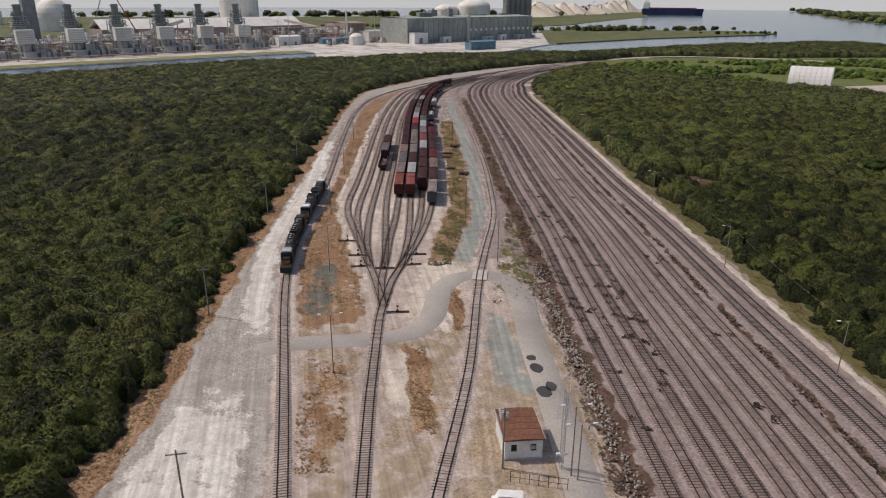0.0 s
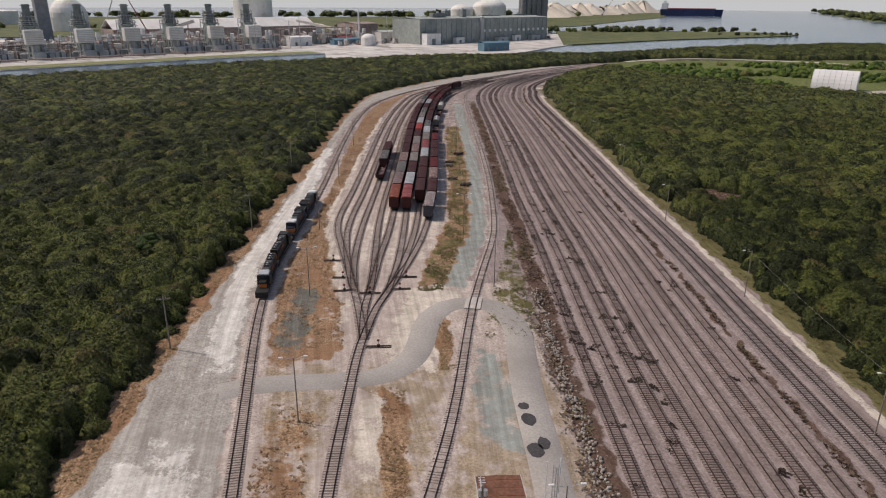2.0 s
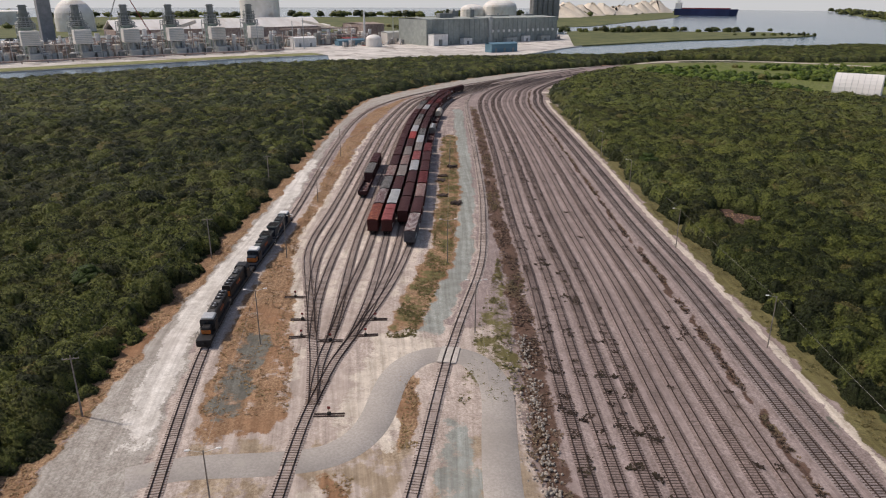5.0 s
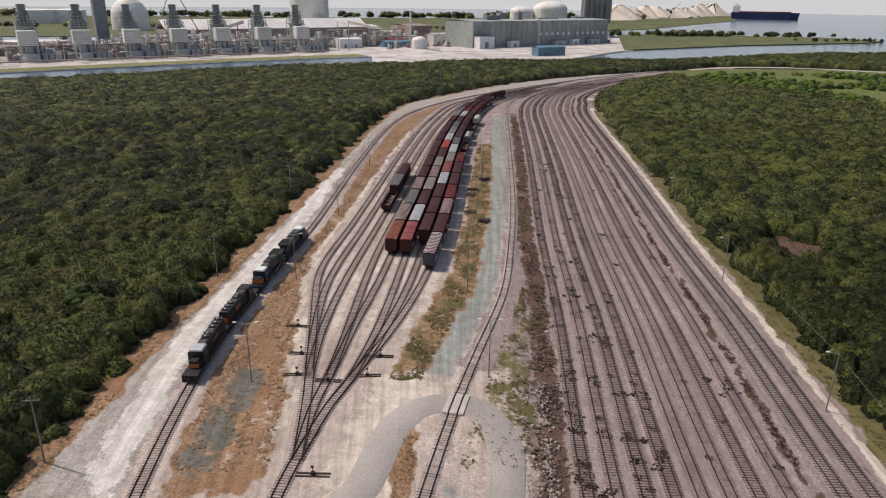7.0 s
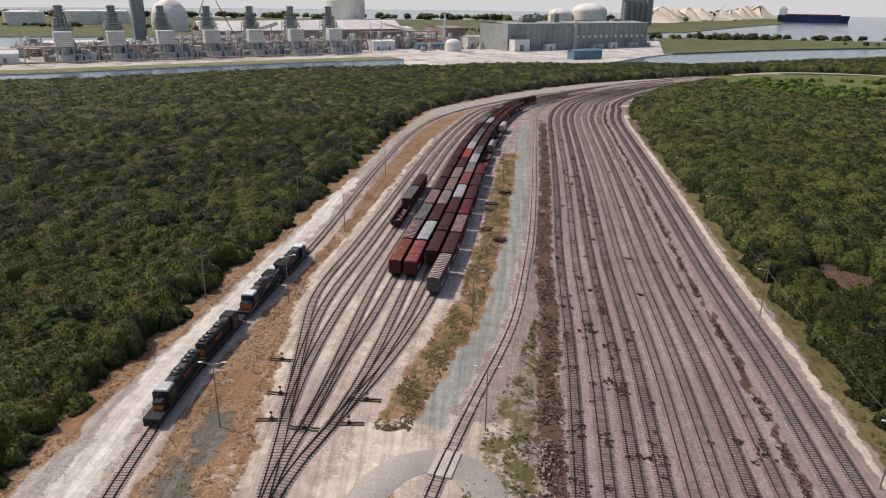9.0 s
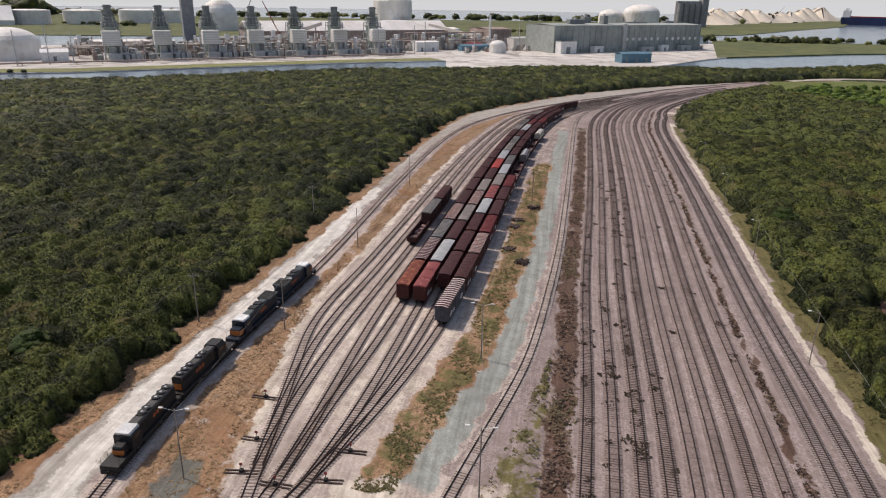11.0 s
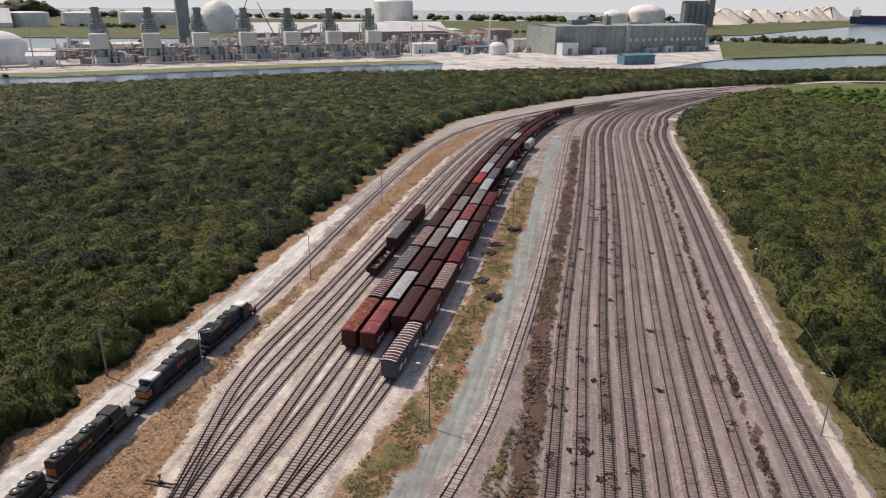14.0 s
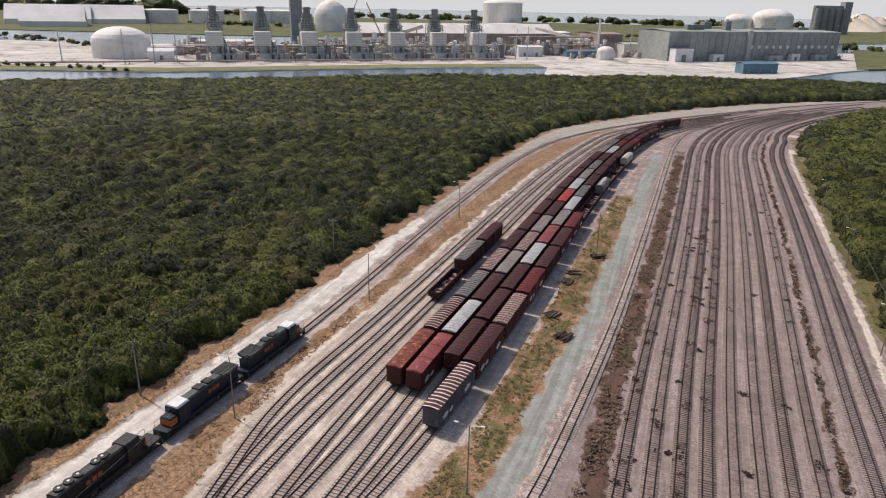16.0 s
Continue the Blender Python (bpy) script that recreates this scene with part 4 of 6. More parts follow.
P_black = mat("sooty_black_paint", (0.014, 0.014, 0.015), (0.03, 0.028, 0.027), 2, 0.4, 0.55, relief=0.05, stain=(0.06, 0.045, 0.035))
P_dusty = mat("dusty_black_roof", (0.05, 0.048, 0.046), (0.10, 0.095, 0.09), 2, 0.4, 0.7, relief=0.05, stain=(0.03, 0.028, 0.026))
P_yellow = mat("yellow_orange_paint", (0.55, 0.17, 0.035), (0.42, 0.13, 0.03), 2, 0.5, 0.5, relief=0.05, stain=(0.2, 0.1, 0.05))
P_cab = mat("white_cab_roof", (0.68, 0.68, 0.66), (0.78, 0.78, 0.76), 2, 0.4, 0.5, relief=0.05, stain=(0.4, 0.38, 0.35))
P_gold = mat("orange_lettering", (0.42, 0.11, 0.04), (0.36, 0.10, 0.035), 2, 0.5, 0.6, relief=0)


def wheelset(parent, y):
    for x in (-0.72, 0.72):
        bm = bmesh.new()
        bar(bm, (x - 0.07, y, 0.46), (x + 0.07, y, 0.46), 0.46, n=14)
        part("wheel", bm, M_rail, parent)


def truck(root, y, axles, spread):
    bm = bmesh.new()
    half = spread * (axles - 1) / 2 + 0.55
    for x in (-1.0, 1.0):
        prism_pts = [(y - half, 0.42), (y - half * 0.5, 0.3), (y + half * 0.5, 0.3), (y + half, 0.42), (y + half, 0.68), (y - half, 0.68)]
        a = [bm.verts.new((x - 0.1, q, z)) for q, z in prism_pts]
        b = [bm.verts.new((x + 0.1, q, z)) for q, z in prism_pts]
        bm.faces.new(a)
        bm.faces.new(b)
        for i in range(6):
            bm.faces.new((a[i], a[(i + 1) % 6], b[(i + 1) % 6], b[i]))
    box(bm, -1.0, 1.0, y - 0.25, y + 0.25, 0.45, 0.75)
    bmesh.ops.recalc_face_normals(bm, faces=bm.faces)
    t = part("truck", bm, M_black, root)
    for k in range(axles):
        wheelset(t, y + (k - (axles - 1) / 2) * spread)


def couplers(root, half, z=0.85):
    for s in (-1, 1):
        bm = bmesh.new()
        box(bm, -0.12, 0.12, min(s * half, s * (half + 0.6)), max(s * half, s * (half + 0.6)), z - 0.13, z + 0.13, 0.03)
        box(bm, -0.2, 0.2, min(s * (half + 0.4), s * (half + 0.65)), max(s * (half + 0.4), s * (half + 0.65)), z - 0.18, z + 0.18, 0.04)
        part("coupler", bm, M_black, root)


def boxcar(label, body_mat, roof_mat, rib_mat, length=16.2, height=4.75, ribs=14, door=2.6, marked=False, rib=0.06, end_mat=None):
    """A railway box car along y, standing on its rails at z 0: body, roof with ribs, side ribs, doors, ladders, trucks."""
    root = thing("boxcar", label, "freight car", group="freight cars in the yard")
    w, h2, z0, z1 = 1.5, length / 2, 1.05, height - 0.28
    bm = bmesh.new()
    box(bm, -w, w, -h2, h2, z0, z1, 0.04)
    part("body", bm, body_mat, root)
    # corrugated ends, one pressed sheet each
    for s in (-1, 1):
        bm = bmesh.new()
        line = [(0.01, z0 + 0.2)]
        for k in range(9):
            z = z0 + 0.35 + k * (z1 - z0 - 0.5) / 9
            line += [(0.01, z), (0.07, z + 0.03), (0.07, z + 0.14), (0.01, z + 0.17)]
        line += [(0.01, z1 - 0.06), (-0.02, z1 - 0.06), (-0.02, z0 + 0.2)]
        rows = [[bm.verts.new((x, s * (h2 + q), z)) for q, z in line] for x in (-w + 0.12, w - 0.12)]
        bm.faces.new(rows[0])
        bm.faces.new(rows[1][::-1])
        for i in range(len(line)):
            j = (i + 1) % len(line)
            bm.faces.new((rows[0][j], rows[0][i], rows[1][i], rows[1][j]))
        bmesh.ops.recalc_face_normals(bm, faces=bm.faces)
        part("end_sheet", bm, body_mat, root)
    if end_mat:
        bm = bmesh.new()
        box(bm, -w + 0.05, w - 0.05, -h2 - 0.09, -h2 - 0.02, z0 + 0.1, z1 - 0.1)
        part("end_panel", bm, end_mat, root, "faded blue end panel")
    bm = bmesh.new()
    prism(bm, [(-w - 0.06, z1 - 0.05), (w + 0.06, z1 - 0.05), (w + 0.06, z1 + 0.06), (0.35, height - 0.03), (-0.35, height - 0.03), (-w - 0.06, z1 + 0.06)], -h2 - 0.08, h2 + 0.08)
    roof = part("roof", bm, roof_mat, root)
    for k in range(ribs + 1):
        y = -h2 + 0.1 + k * (length - 0.2) / ribs
        bm = bmesh.new()
        prism(bm, [(-w - 0.04, z1 + 0.05), (w + 0.04, z1 + 0.05), (w + 0.04, z1 + 0.13), (0.35, height + 0.04), (-0.35, height + 0.04), (-w - 0.04, z1 + 0.13)], y - rib, y + rib)
        part("roof_rib", bm, rib_mat, roof)
    for s in (-1, 1):
        bm = bmesh.new()
        for k in range(15):
            y = -h2 + 0.3 + k * (length - 0.6) / 14
            if abs(y) > door * 0.6:
                box(bm, min(s * w, s * (w + 0.07)), max(s * w, s * (w + 0.07)), y - 0.06, y + 0.06, z0 + 0.02, z1 - 0.08)
        box(bm, min(s * w, s * (w + 0.08)), max(s * w, s * (w + 0.08)), -h2, h2, z0 - 0.12, z0 + 0.12)
        part("side_frame", bm, body_mat, root)
        bm = bmesh.new()
        box(bm, min(s * w, s * (w + 0.11)), max(s * w, s * (w + 0.11)), -door / 2, door / 2, z0 + 0.14, z1 - 0.14, 0.02)
        for k in range(4):
            z = z0 + 0.5 + k * 0.75
            box(bm, min(s * (w + 0.1), s * (w + 0.15)), max(s * (w + 0.1), s * (w + 0.15)), -door / 2 + 0.1, door / 2 - 0.1, z, z + 0.1)
        part("door", bm, body_mat, root)
        if marked:
            for k, (y, wd, zz) in enumerate(((-5.5, 1.8, 1.5), (-3.0, 1.3, 1.2), (4.2, 2.2, 1.6))):
                bm = bmesh.new()
                y = y * s
                ring = [bm.verts.new((s * (w + 0.085), y + wd * math.cos(a * 0.7) * (0.7 + 0.3 * math.sin(a * 2.3)), z0 + 0.2 + zz * (0.5 + 0.5 * math.sin(a * 0.7) * (0.75 + 0.25 * math.cos(a * 3))))) for a in range(9)]
                bm.faces.new(ring)
                part("spray_mark", bm, P_mark, root, "pale spray-paint mark")
        bm = bmesh.new()
        for k in range(6):
            z = z0 + 0.1 + k * 0.42
            bar(bm, (s * (w + 0.1), s * (h2 - 0.55), z), (s * (w + 0.1), s * (h2 - 0.1), z), 0.025, n=5)
        part("ladder", bm, M_galv, root)
    bm = bmesh.new()
    box(bm, -0.3, 0.3, -h2 + 0.3, h2 - 0.3, 0.72, z0)
    for y in (-h2 + 1.9, h2 - 1.9):
        box(bm, -1.1, 1.1, y - 0.2, y + 0.2, 0.72, z0)
    part("underframe", bm, M_black, root)
    for y in (-h2 + 1.9, h2 - 1.9):
        truck(root, y, 2, 1.75)
    couplers(root, h2)
    return root


def gondola(label, material, length=16.0, height=2.3):
    root = thing("gondola_car", label, "freight car", group="freight cars in the yard")
    w, h2 = 1.48, length / 2
    bm = bmesh.new()
    box(bm, -w, w, -h2, h2, 0.95, 1.1)
    for s in (-1, 1):
        box(bm, min(s * w, s * (w - 0.1)), max(s * w, s * (w - 0.1)), -h2, h2, 1.1, height)
        box(bm, -w + 0.1, w - 0.1, min(s * h2, s * (h2 - 0.1)), max(s * h2, s * (h2 - 0.1)), 1.1, height)
    part("body", bm, material, root)
    for s in (-1, 1):
        bm = bmesh.new()
        for k in range(13):
            y = -h2 + 0.2 + k * (length - 0.4) / 12
            box(bm, min(s * w, s * (w + 0.1)), max(s * w, s * (w + 0.1)), y - 0.08, y + 0.08, 1.0, height - 0.1)
        box(bm, min(s * (w - 0.12), s * (w + 0.12)), max(s * (w - 0.12), s * (w + 0.12)), -h2, h2, height, height + 0.12)
        part("side_frame", bm, material, root)
    bm = bmesh.new()
    rng = random.Random(4)
    for k in range(40):
        x, y, r = rng.uniform(-1.1, 1.1), rng.uniform(-h2 + 0.6, h2 - 0.6), rng.uniform(0.15, 0.4)
        box(bm, x - r, x + r, y - r * 1.5, y + r * 1.5, 1.1, 1.1 + r * 0.8)
    part("scrap_load", bm, P_faded, root)
    for y in (-h2 + 1.9, h2 - 1.9):
        truck(root, y, 2, 1.75)
    couplers(root, h2)
    return root


def hopper(label, material, length=15.5, height=4.6):
    root = thing("hopper_car", label, "freight car", group="freight cars in the yard")
    h2 = length / 2
    bm = bmesh.new()
    prism(bm, [(-1.0, 1.0), (1.0, 1.0), (1.5, 1.9), (1.55, 3.6), (1.2, height - 0.25), (0.4, height), (-0.4, height), (-1.2, height - 0.25), (-1.55, 3.6), (-1.5, 1.9)], -h2 + 1.2, h2 - 1.2)
    part("body", bm, material, root, smooth=False)
    bm = bmesh.new()
    box(bm, -0.4, 0.4, -h2 + 1.5, h2 - 1.5, height, height + 0.12)
    part("hatch_row", bm, M_galv, root)
    bm = bmesh.new()
    box(bm, -1.4, 1.4, -h2, h2, 0.85, 1.05)
    for s in (-1, 1):
        bar(bm, (1.2, s * h2 * 0.97, 1.0), (1.2, s * (h2 - 1.2), 3.2), 0.06, n=6)
        bar(bm, (-1.2, s * h2 * 0.97, 1.0), (-1.2, s * (h2 - 1.2), 3.2), 0.06, n=6)
    part("underframe", bm, M_black, root)
    for y in (-h2 + 1.9, h2 - 1.9):
        truck(root, y, 2, 1.75)
    couplers(root, h2)
    return root


RAIL_TOP = 0.29


def place_on(line, y):
    s = line.s_of_y(y)
    p, t = line.at(s)
    return pose(p[0], p[1], RAIL_TOP, 0, 0, math.degrees(math.atan2(-t[0], t[1])))


def locomotive(label, body, roof, nose, cab_roof, wide=True, flip=False):
    """A six-axle diesel locomotive along y, cab at the low end: deck, cab, hood with fans and grilles, tank, trucks, rails."""
    root = thing("locomotive", label, "locomotive", group="coupled locomotives")
    h2 = 10.4
    bm = bmesh.new()
    box(bm, -1.5, 1.5, -h2, h2, 1.15, 1.6, 0.04)
    for s in (-1, 1):
        box(bm, -1.45, 1.45, s * h2 - 0.08, s * h2 + 0.08, 0.45, 1.6)
    part("deck", bm, body, root)
    # cab and short nose
    c0 = -h2 + (1.4 if wide else 2.6)
    bm = bmesh.new()
    wn2 = 1.15 if wide else 0.85
    box(bm, -wn2, wn2, c0, c0 + 1.9, 1.6, 3.15, 0.15)
    nose_ob = part("nose", bm, body, root)
    bm = bmesh.new()
    box(bm, -wn2 - 0.02, wn2 + 0.02, c0 - 0.03, c0 + (1.6 if wide else 0.4), 1.7, 2.85 if wide else 2.55, 0.05)
    part("nose_panel", bm, nose, nose_ob, "yellow-orange nose panel")
    bm = bmesh.new()
    prism(bm, [(-1.5, 1.6), (1.5, 1.6), (1.5, 3.9), (1.1, 4.45), (-1.1, 4.45), (-1.5, 3.9)], c0 + 1.8, c0 + 4.6)
    cab = part("cab", bm, body, root)
    bm = bmesh.new()
    prism(bm, [(-1.3, 4.2), (1.3, 4.2), (1.12, 4.52), (-1.12, 4.52)], c0 + 1.75, c0 + 4.65)
    part("cab_roof", bm, cab_roof, cab)
    for x in (-0.75, 0.75):
        bm = bmesh.new()
        box(bm, x - 0.5, x + 0.5, c0 + 1.77, c0 + 1.83, 3.2, 3.85)
        part("windscreen", bm, M_glass_dark, cab)
    for s in (-1, 1):
        bm = bmesh.new()
        box(bm, min(s * 1.49, s * 1.53), max(s * 1.49, s * 1.53), c0 + 2.5, c0 + 4.1, 3.05, 3.75)
        part("side_window", bm, M_glass_dark, cab)
    # hood
    a, b = c0 + 4.6, h2 - 0.9
    bm = bmesh.new()
    prism(bm, [(-0.95, 1.6), (0.95, 1.6), (0.95, 4.05), (0.7, 4.3), (-0.7, 4.3), (-0.95, 4.05)], a, b)
    hood = part("hood", bm, body, root)
    bm = bmesh.new()
    prism(bm, [(-0.96, 4.06), (0.96, 4.06), (0.72, 4.33), (-0.72, 4.33)], a, b)
    part("hood_roof", bm, roof, hood)
    if wide:
        bm = bmesh.new()
        prism(bm, [(-0.96, 3.5), (0.96, 3.5), (1.5, 4.2), (1.5, 4.5), (-1.5, 4.5), (-1.5, 4.2)], b - 4.6, b - 0.3)
        part("radiator_housing", bm, roof, hood)
        bm = bmesh.new()
        for k in range(2):
            box(bm, -0.9, 0.9, a + 3.2 + k * 2.4, a + 4.9 + k * 2.4, 4.3, 4.62, 0.1)
        part("exhaust_housing", bm, P_black, hood)
        bm = bmesh.new()
        for k in range(10):
            box(bm, -1.35, 1.35, b - 4.4 + k * 0.4, b - 4.22 + k * 0.4, 4.49, 4.56)
        part("grille", bm, M_black, hood)
    else:
        fans = [b - 1.3, b - 3.0, b - 4.7, b - 8.0, b - 9.3]
        for y in fans:
            bm = bmesh.new()
            bar(bm, (0, y, 4.25), (0, y, 4.62), 0.74, 0.7, 20)
            fan = part("roof_fan", bm, P_black, hood)
            bm = bmesh.new()
            bar(bm, (0, y, 4.6), (0, y, 4.66), 0.24, 0.2, 12)
            part("fan_hub", bm, M_galv, fan)
        for y, w2, z in ((a + 4.9, 0.45, 4.6), (a + 2.8, 0.55, 4.5)):
            bm = bmesh.new()
            box(bm, -w2, w2, y - 0.5, y + 0.5, 4.3, z, 0.06)
            part("exhaust_pipe", bm, M_black, hood)
        for s in (-1, 1):
            bm = bmesh.new()
            box(bm, min(s * 0.94, s * 1.0), max(s * 0.94, s * 1.0), b - 5.4, b - 0.4, 3.1, 3.95)
            part("radiator_grille", bm, M_black, hood)
        bm = bmesh.new()
        box(bm, -0.8, 0.8, b, b + 0.06, 1.8, 3.0)
        part("end_panel", bm, nose, hood, "yellow end panel")
    for s in (-1, 1):
        for k in range(7):
            bm = bmesh.new()
            y = a + 0.8 + k * (b - a - 6.5) / 6
            box(bm, min(s * 0.94, s * 0.99), max(s * 0.94, s * 0.99), y, y + 1.2, 1.75, 3.2)
            part("hood_door", bm, body, hood)
        bm = bmesh.new()
        # lettering drawn as plain bars
        for k in range(3):
            y = (a + b) / 2 - 1.6 + k * 1.1
            box(bm, min(s * 0.97, s * 1.01), max(s * 0.97, s * 1.01), y, y + 0.8, 2.6, 3.25)
        part("emblem", bm, P_gold, hood, "faded orange emblem")
        bm = bmesh.new()
        ys = np.linspace(-h2 + 0.4, h2 - 0.3, 12)
        for y in ys:
            bar(bm, (s * 1.45, y, 1.6), (s * 1.45, y, 2.6), 0.03, n=5)
        bar(bm, (s * 1.45, ys[0], 2.6), (s * 1.45, ys[-1], 2.6), 0.03, n=5)
        part("handrail", bm, P_black, root)
    bm = bmesh.new()
    prism(bm, [(-1.2, 0.45), (1.2, 0.45), (1.45, 0.7), (1.45, 1.2), (-1.45, 1.2), (-1.45, 0.7)], -2.6, 2.6)
    part("fuel_tank", bm, M_black, root)
    for y in (-6.6, 6.6):
        truck(root, y, 3, 1.85)
    for s in (-1, 1):
        bm = bmesh.new()
        prism(bm, [(-1.4, 0.2), (1.4, 0.2), (1.4, 0.75), (-1.4, 0.75)], s * (h2 + 0.1) - 0.08, s * (h2 + 0.1) + 0.08)
        part("pilot", bm, M_black, root)
    couplers(root, h2)
    return root


def turned(m):
    return m @ pose(0, 0, 0, 0, 0, 180)


def locomotives():
    old = dict(body=P_black, roof=P_dusty, nose=P_yellow, cab_roof=P_black, wide=False)
    a = locomotive("black road-switcher locomotive with yellow nose and grey cab roof", **{**old, "cab_roof": M_galv})
    short = Matrix.Diagonal((1, 0.94, 1, 1))
    a.matrix_basis = place_on(l_loco, 171.7) @ short
    b = locomotive("black road-switcher locomotive with round roof fans, long hood leading", **old)
    b.matrix_basis = turned(place_on(l_loco, 191.8)) @ short
    c = locomotive("dark blue wide-nose locomotive with yellow front and white cab roof", P_blue, P_teal, P_yellow, P_cab)
    c.matrix_basis = place_on(l_loco, 212.6) @ short
    d = locomotive("dark blue wide-nose locomotive facing away, white cab roof", P_blue, P_teal, P_yellow, P_cab)
    d.matrix_basis = turned(place_on(l_loco, 233.3)) @ short


def freight():
    kinds = {
        "oxide": boxcar("oxide-red ribbed steel boxcar standing on yard track", P_oxide, P_dark, P_oxide_light, marked=True),
        "dark": boxcar("dark maroon steel boxcar with ribbed roof", P_dark, P_dark, P_oxide_light),
        "rust": boxcar("maroon boxcar with orange rusted roof", P_oxide, P_rust, P_orange, ribs=10),
        "chalk": boxcar("boxcar with chalky bright red roof", P_oxide, P_pinkred, P_red, ribs=3, marked=True),
        "striped": boxcar("grey-ended boxcar with maroon roof and pale roof ribs", P_slate, P_oxide, P_rib, marked=True, rib=0.13),
        "silver": boxcar("maroon boxcar with bare silver roof", P_dark, P_silver, M_galv),
        "faded": boxcar("maroon boxcar with faded peeling pale roof", P_oxide, P_faded, P_oxide),
        "grey": boxcar("dark boxcar with grey ribbed roof", P_dark, P_grey, P_black),
        "red": boxcar("bright red steel boxcar", P_red, P_red, P_red, marked=True),
        "ribbed": boxcar("oxide-red boxcar with thin pale roof ribs", P_oxide, P_oxide, P_rib, rib=0.07),
        "tan": boxcar("maroon boxcar with weathered tan-grey ribbed roof", P_dark, P_tan, P_grey),
        "pink": boxcar("maroon boxcar with chalky pink-red roof", P_dark, P_pinkred, P_oxide_light, ribs=8),
        "scarlet": boxcar("boxcar with vivid red roof", P_oxide, P_scarlet, P_scarlet, ribs=8),
        "blue_end": boxcar("dark maroon boxcar with faded blue end", P_dark, P_dark, P_dark, end_mat=P_fadeblue),
    }
    kinds["gondola"] = gondola("low rust-brown gondola car with scrap load", P_dark)
    kinds["hopper_grey"] = hopper("grey covered hopper car", P_grey)
    kinds["hopper"] = hopper("cream covered hopper car", P_cream)
    rows = {
        8: (227.4, "striped oxide faded red dark oxide red gondola gondola hopper_grey gondola gondola hopper"),
        7: (246.0, "oxide dark dark silver pink tan silver grey dark dark oxide dark dark red dark oxide"),
        6: (237.5, "chalk silver dark tan faded tan dark scarlet silver tan grey dark silver red dark oxide dark"),
        5: (238.0, "rust ribbed grey faded blue_end dark dark dark dark dark dark oxide tan grey dark tan dark oxide dark"),
        3: (277.5, "gondola grey dark"),
    }
    used = set()
    for k, (y, names) in rows.items():
        line = fan_lines[k]
        s = line.s_of_y(y)
        for nm in names.split():
            p, t = line.at(s)
            m = pose(p[0], p[1], RAIL_TOP, 0, 0, math.degrees(math.atan2(-t[0], t[1])))
            if nm in used:
                copy_thing(kinds[nm], m)
            else:
                kinds[nm].matrix_basis = m
                used.add(nm)
            s += 17.6


locomotives()
freight()


# ---------- poles and wires ----------
def lamp_pole(x, y, hgt, turn=0.0, label="slender street lamp pole with two arms", sides=(-1, 1)):
    root = thing("lamp_pole", label, "lamp pole", pose(x, y, 0, 0, 0, turn), group="lamp poles")
    bm = bmesh.new()
    bar(bm, (0, 0, 0), (0, 0, hgt), 0.13, 0.08)
    part("pole", bm, M_wood, root)
    for s in sides:
        bm = bmesh.new()
        bar(bm, (0, 0, hgt - 0.3), (s * 1.7, 0, hgt + 0.15), 0.035, n=6)
        arm = part("arm", bm, M_galv, root)
        bm = bmesh.new()
        box(bm, min(s * 1.6, s * 2.3), max(s * 1.6, s * 2.3), -0.16, 0.16, hgt + 0.08, hgt + 0.26, 0.06)
        part("lamp_head", bm, M_white, arm)
    return root


def utility_pole(x, y, hgt, turn=0.0, arm=True):
    root = thing("utility_pole", "weathered wooden utility pole" + (" with crossarm" if arm else ""), "utility pole", pose(x, y, 0, 0, 0, turn), group="utility poles")
    bm = bmesh.new()
    bar(bm, (0, 0, -0.2), (0, 0, hgt), 0.17, 0.11)
    part("pole", bm, M_wood, root)
    if arm:
        bm = bmesh.new()
        box(bm, -1.3, 1.3, -0.07, 0.07, hgt - 0.7, hgt - 0.55)
        cross = part("crossarm", bm, M_wood, root)
        for q in (-1.2, -0.5, 0.5, 1.2):
            bm = bmesh.new()
            bar(bm, (q, 0, hgt - 0.55), (q, 0, hgt - 0.32), 0.05, 0.03, 6)
            part("insulator", bm, M_galv, cross)
    return root


def wire(a, b, sag=0.6):
    bm = bmesh.new()
    pts = [Vector(a).lerp(Vector(b), i / 10) - Vector((0, 0, sag * 4 * (i / 10) * (1 - i / 10))) for i in range(11)]
    rings = [[bm.verts.new(p + Vector(o)) for o in ((0.02, 0, 0), (0, 0, 0.02), (-0.02, 0, 0), (0, 0, -0.02))] for p in pts]
    for p, q in zip(rings, rings[1:]):
        for i in range(4):
            bm.faces.new((p[i], p[(i + 1) % 4], q[(i + 1) % 4], q[i]))
    return tagged(part("overhead_wire", bm, M_wire), "thin sagging overhead wire between poles", "wire", group="overhead wires")


right_poles = [(83.1, 102.8), (88.6, 157), (92.0, 215.5), (97.5, 276), (102.2, 331), (106.5, 390)]
for p in right_poles:
    lamp_pole(*p, 11.5, 0, "wooden pole with one lamp arm beside the track", (-1,))
left_poles = [(-38.2, 139.2), (-36.1, 212.7), (-34.6, 288), (-33, 369), (-29.5, 450)]
for p in left_poles:
    utility_pole(*p, 11.5, 10)
mid_poles = [(-9.7, 112.6), (-13.5, 163.4), (-16.0, 212.1), (-14.0, 265.1), (-12.5, 336.5)]
for p in mid_poles:
    lamp_pole(*p, 12.0, 5)
yard_poles = [(30.4, 166.2), (27.0, 206.7), (34.6, 319), (26.6, 80)]
for p in yard_poles:
    lamp_pole(*p, 12.0, 0)
utility_pole(-26.5, 74, 12.5, 5)
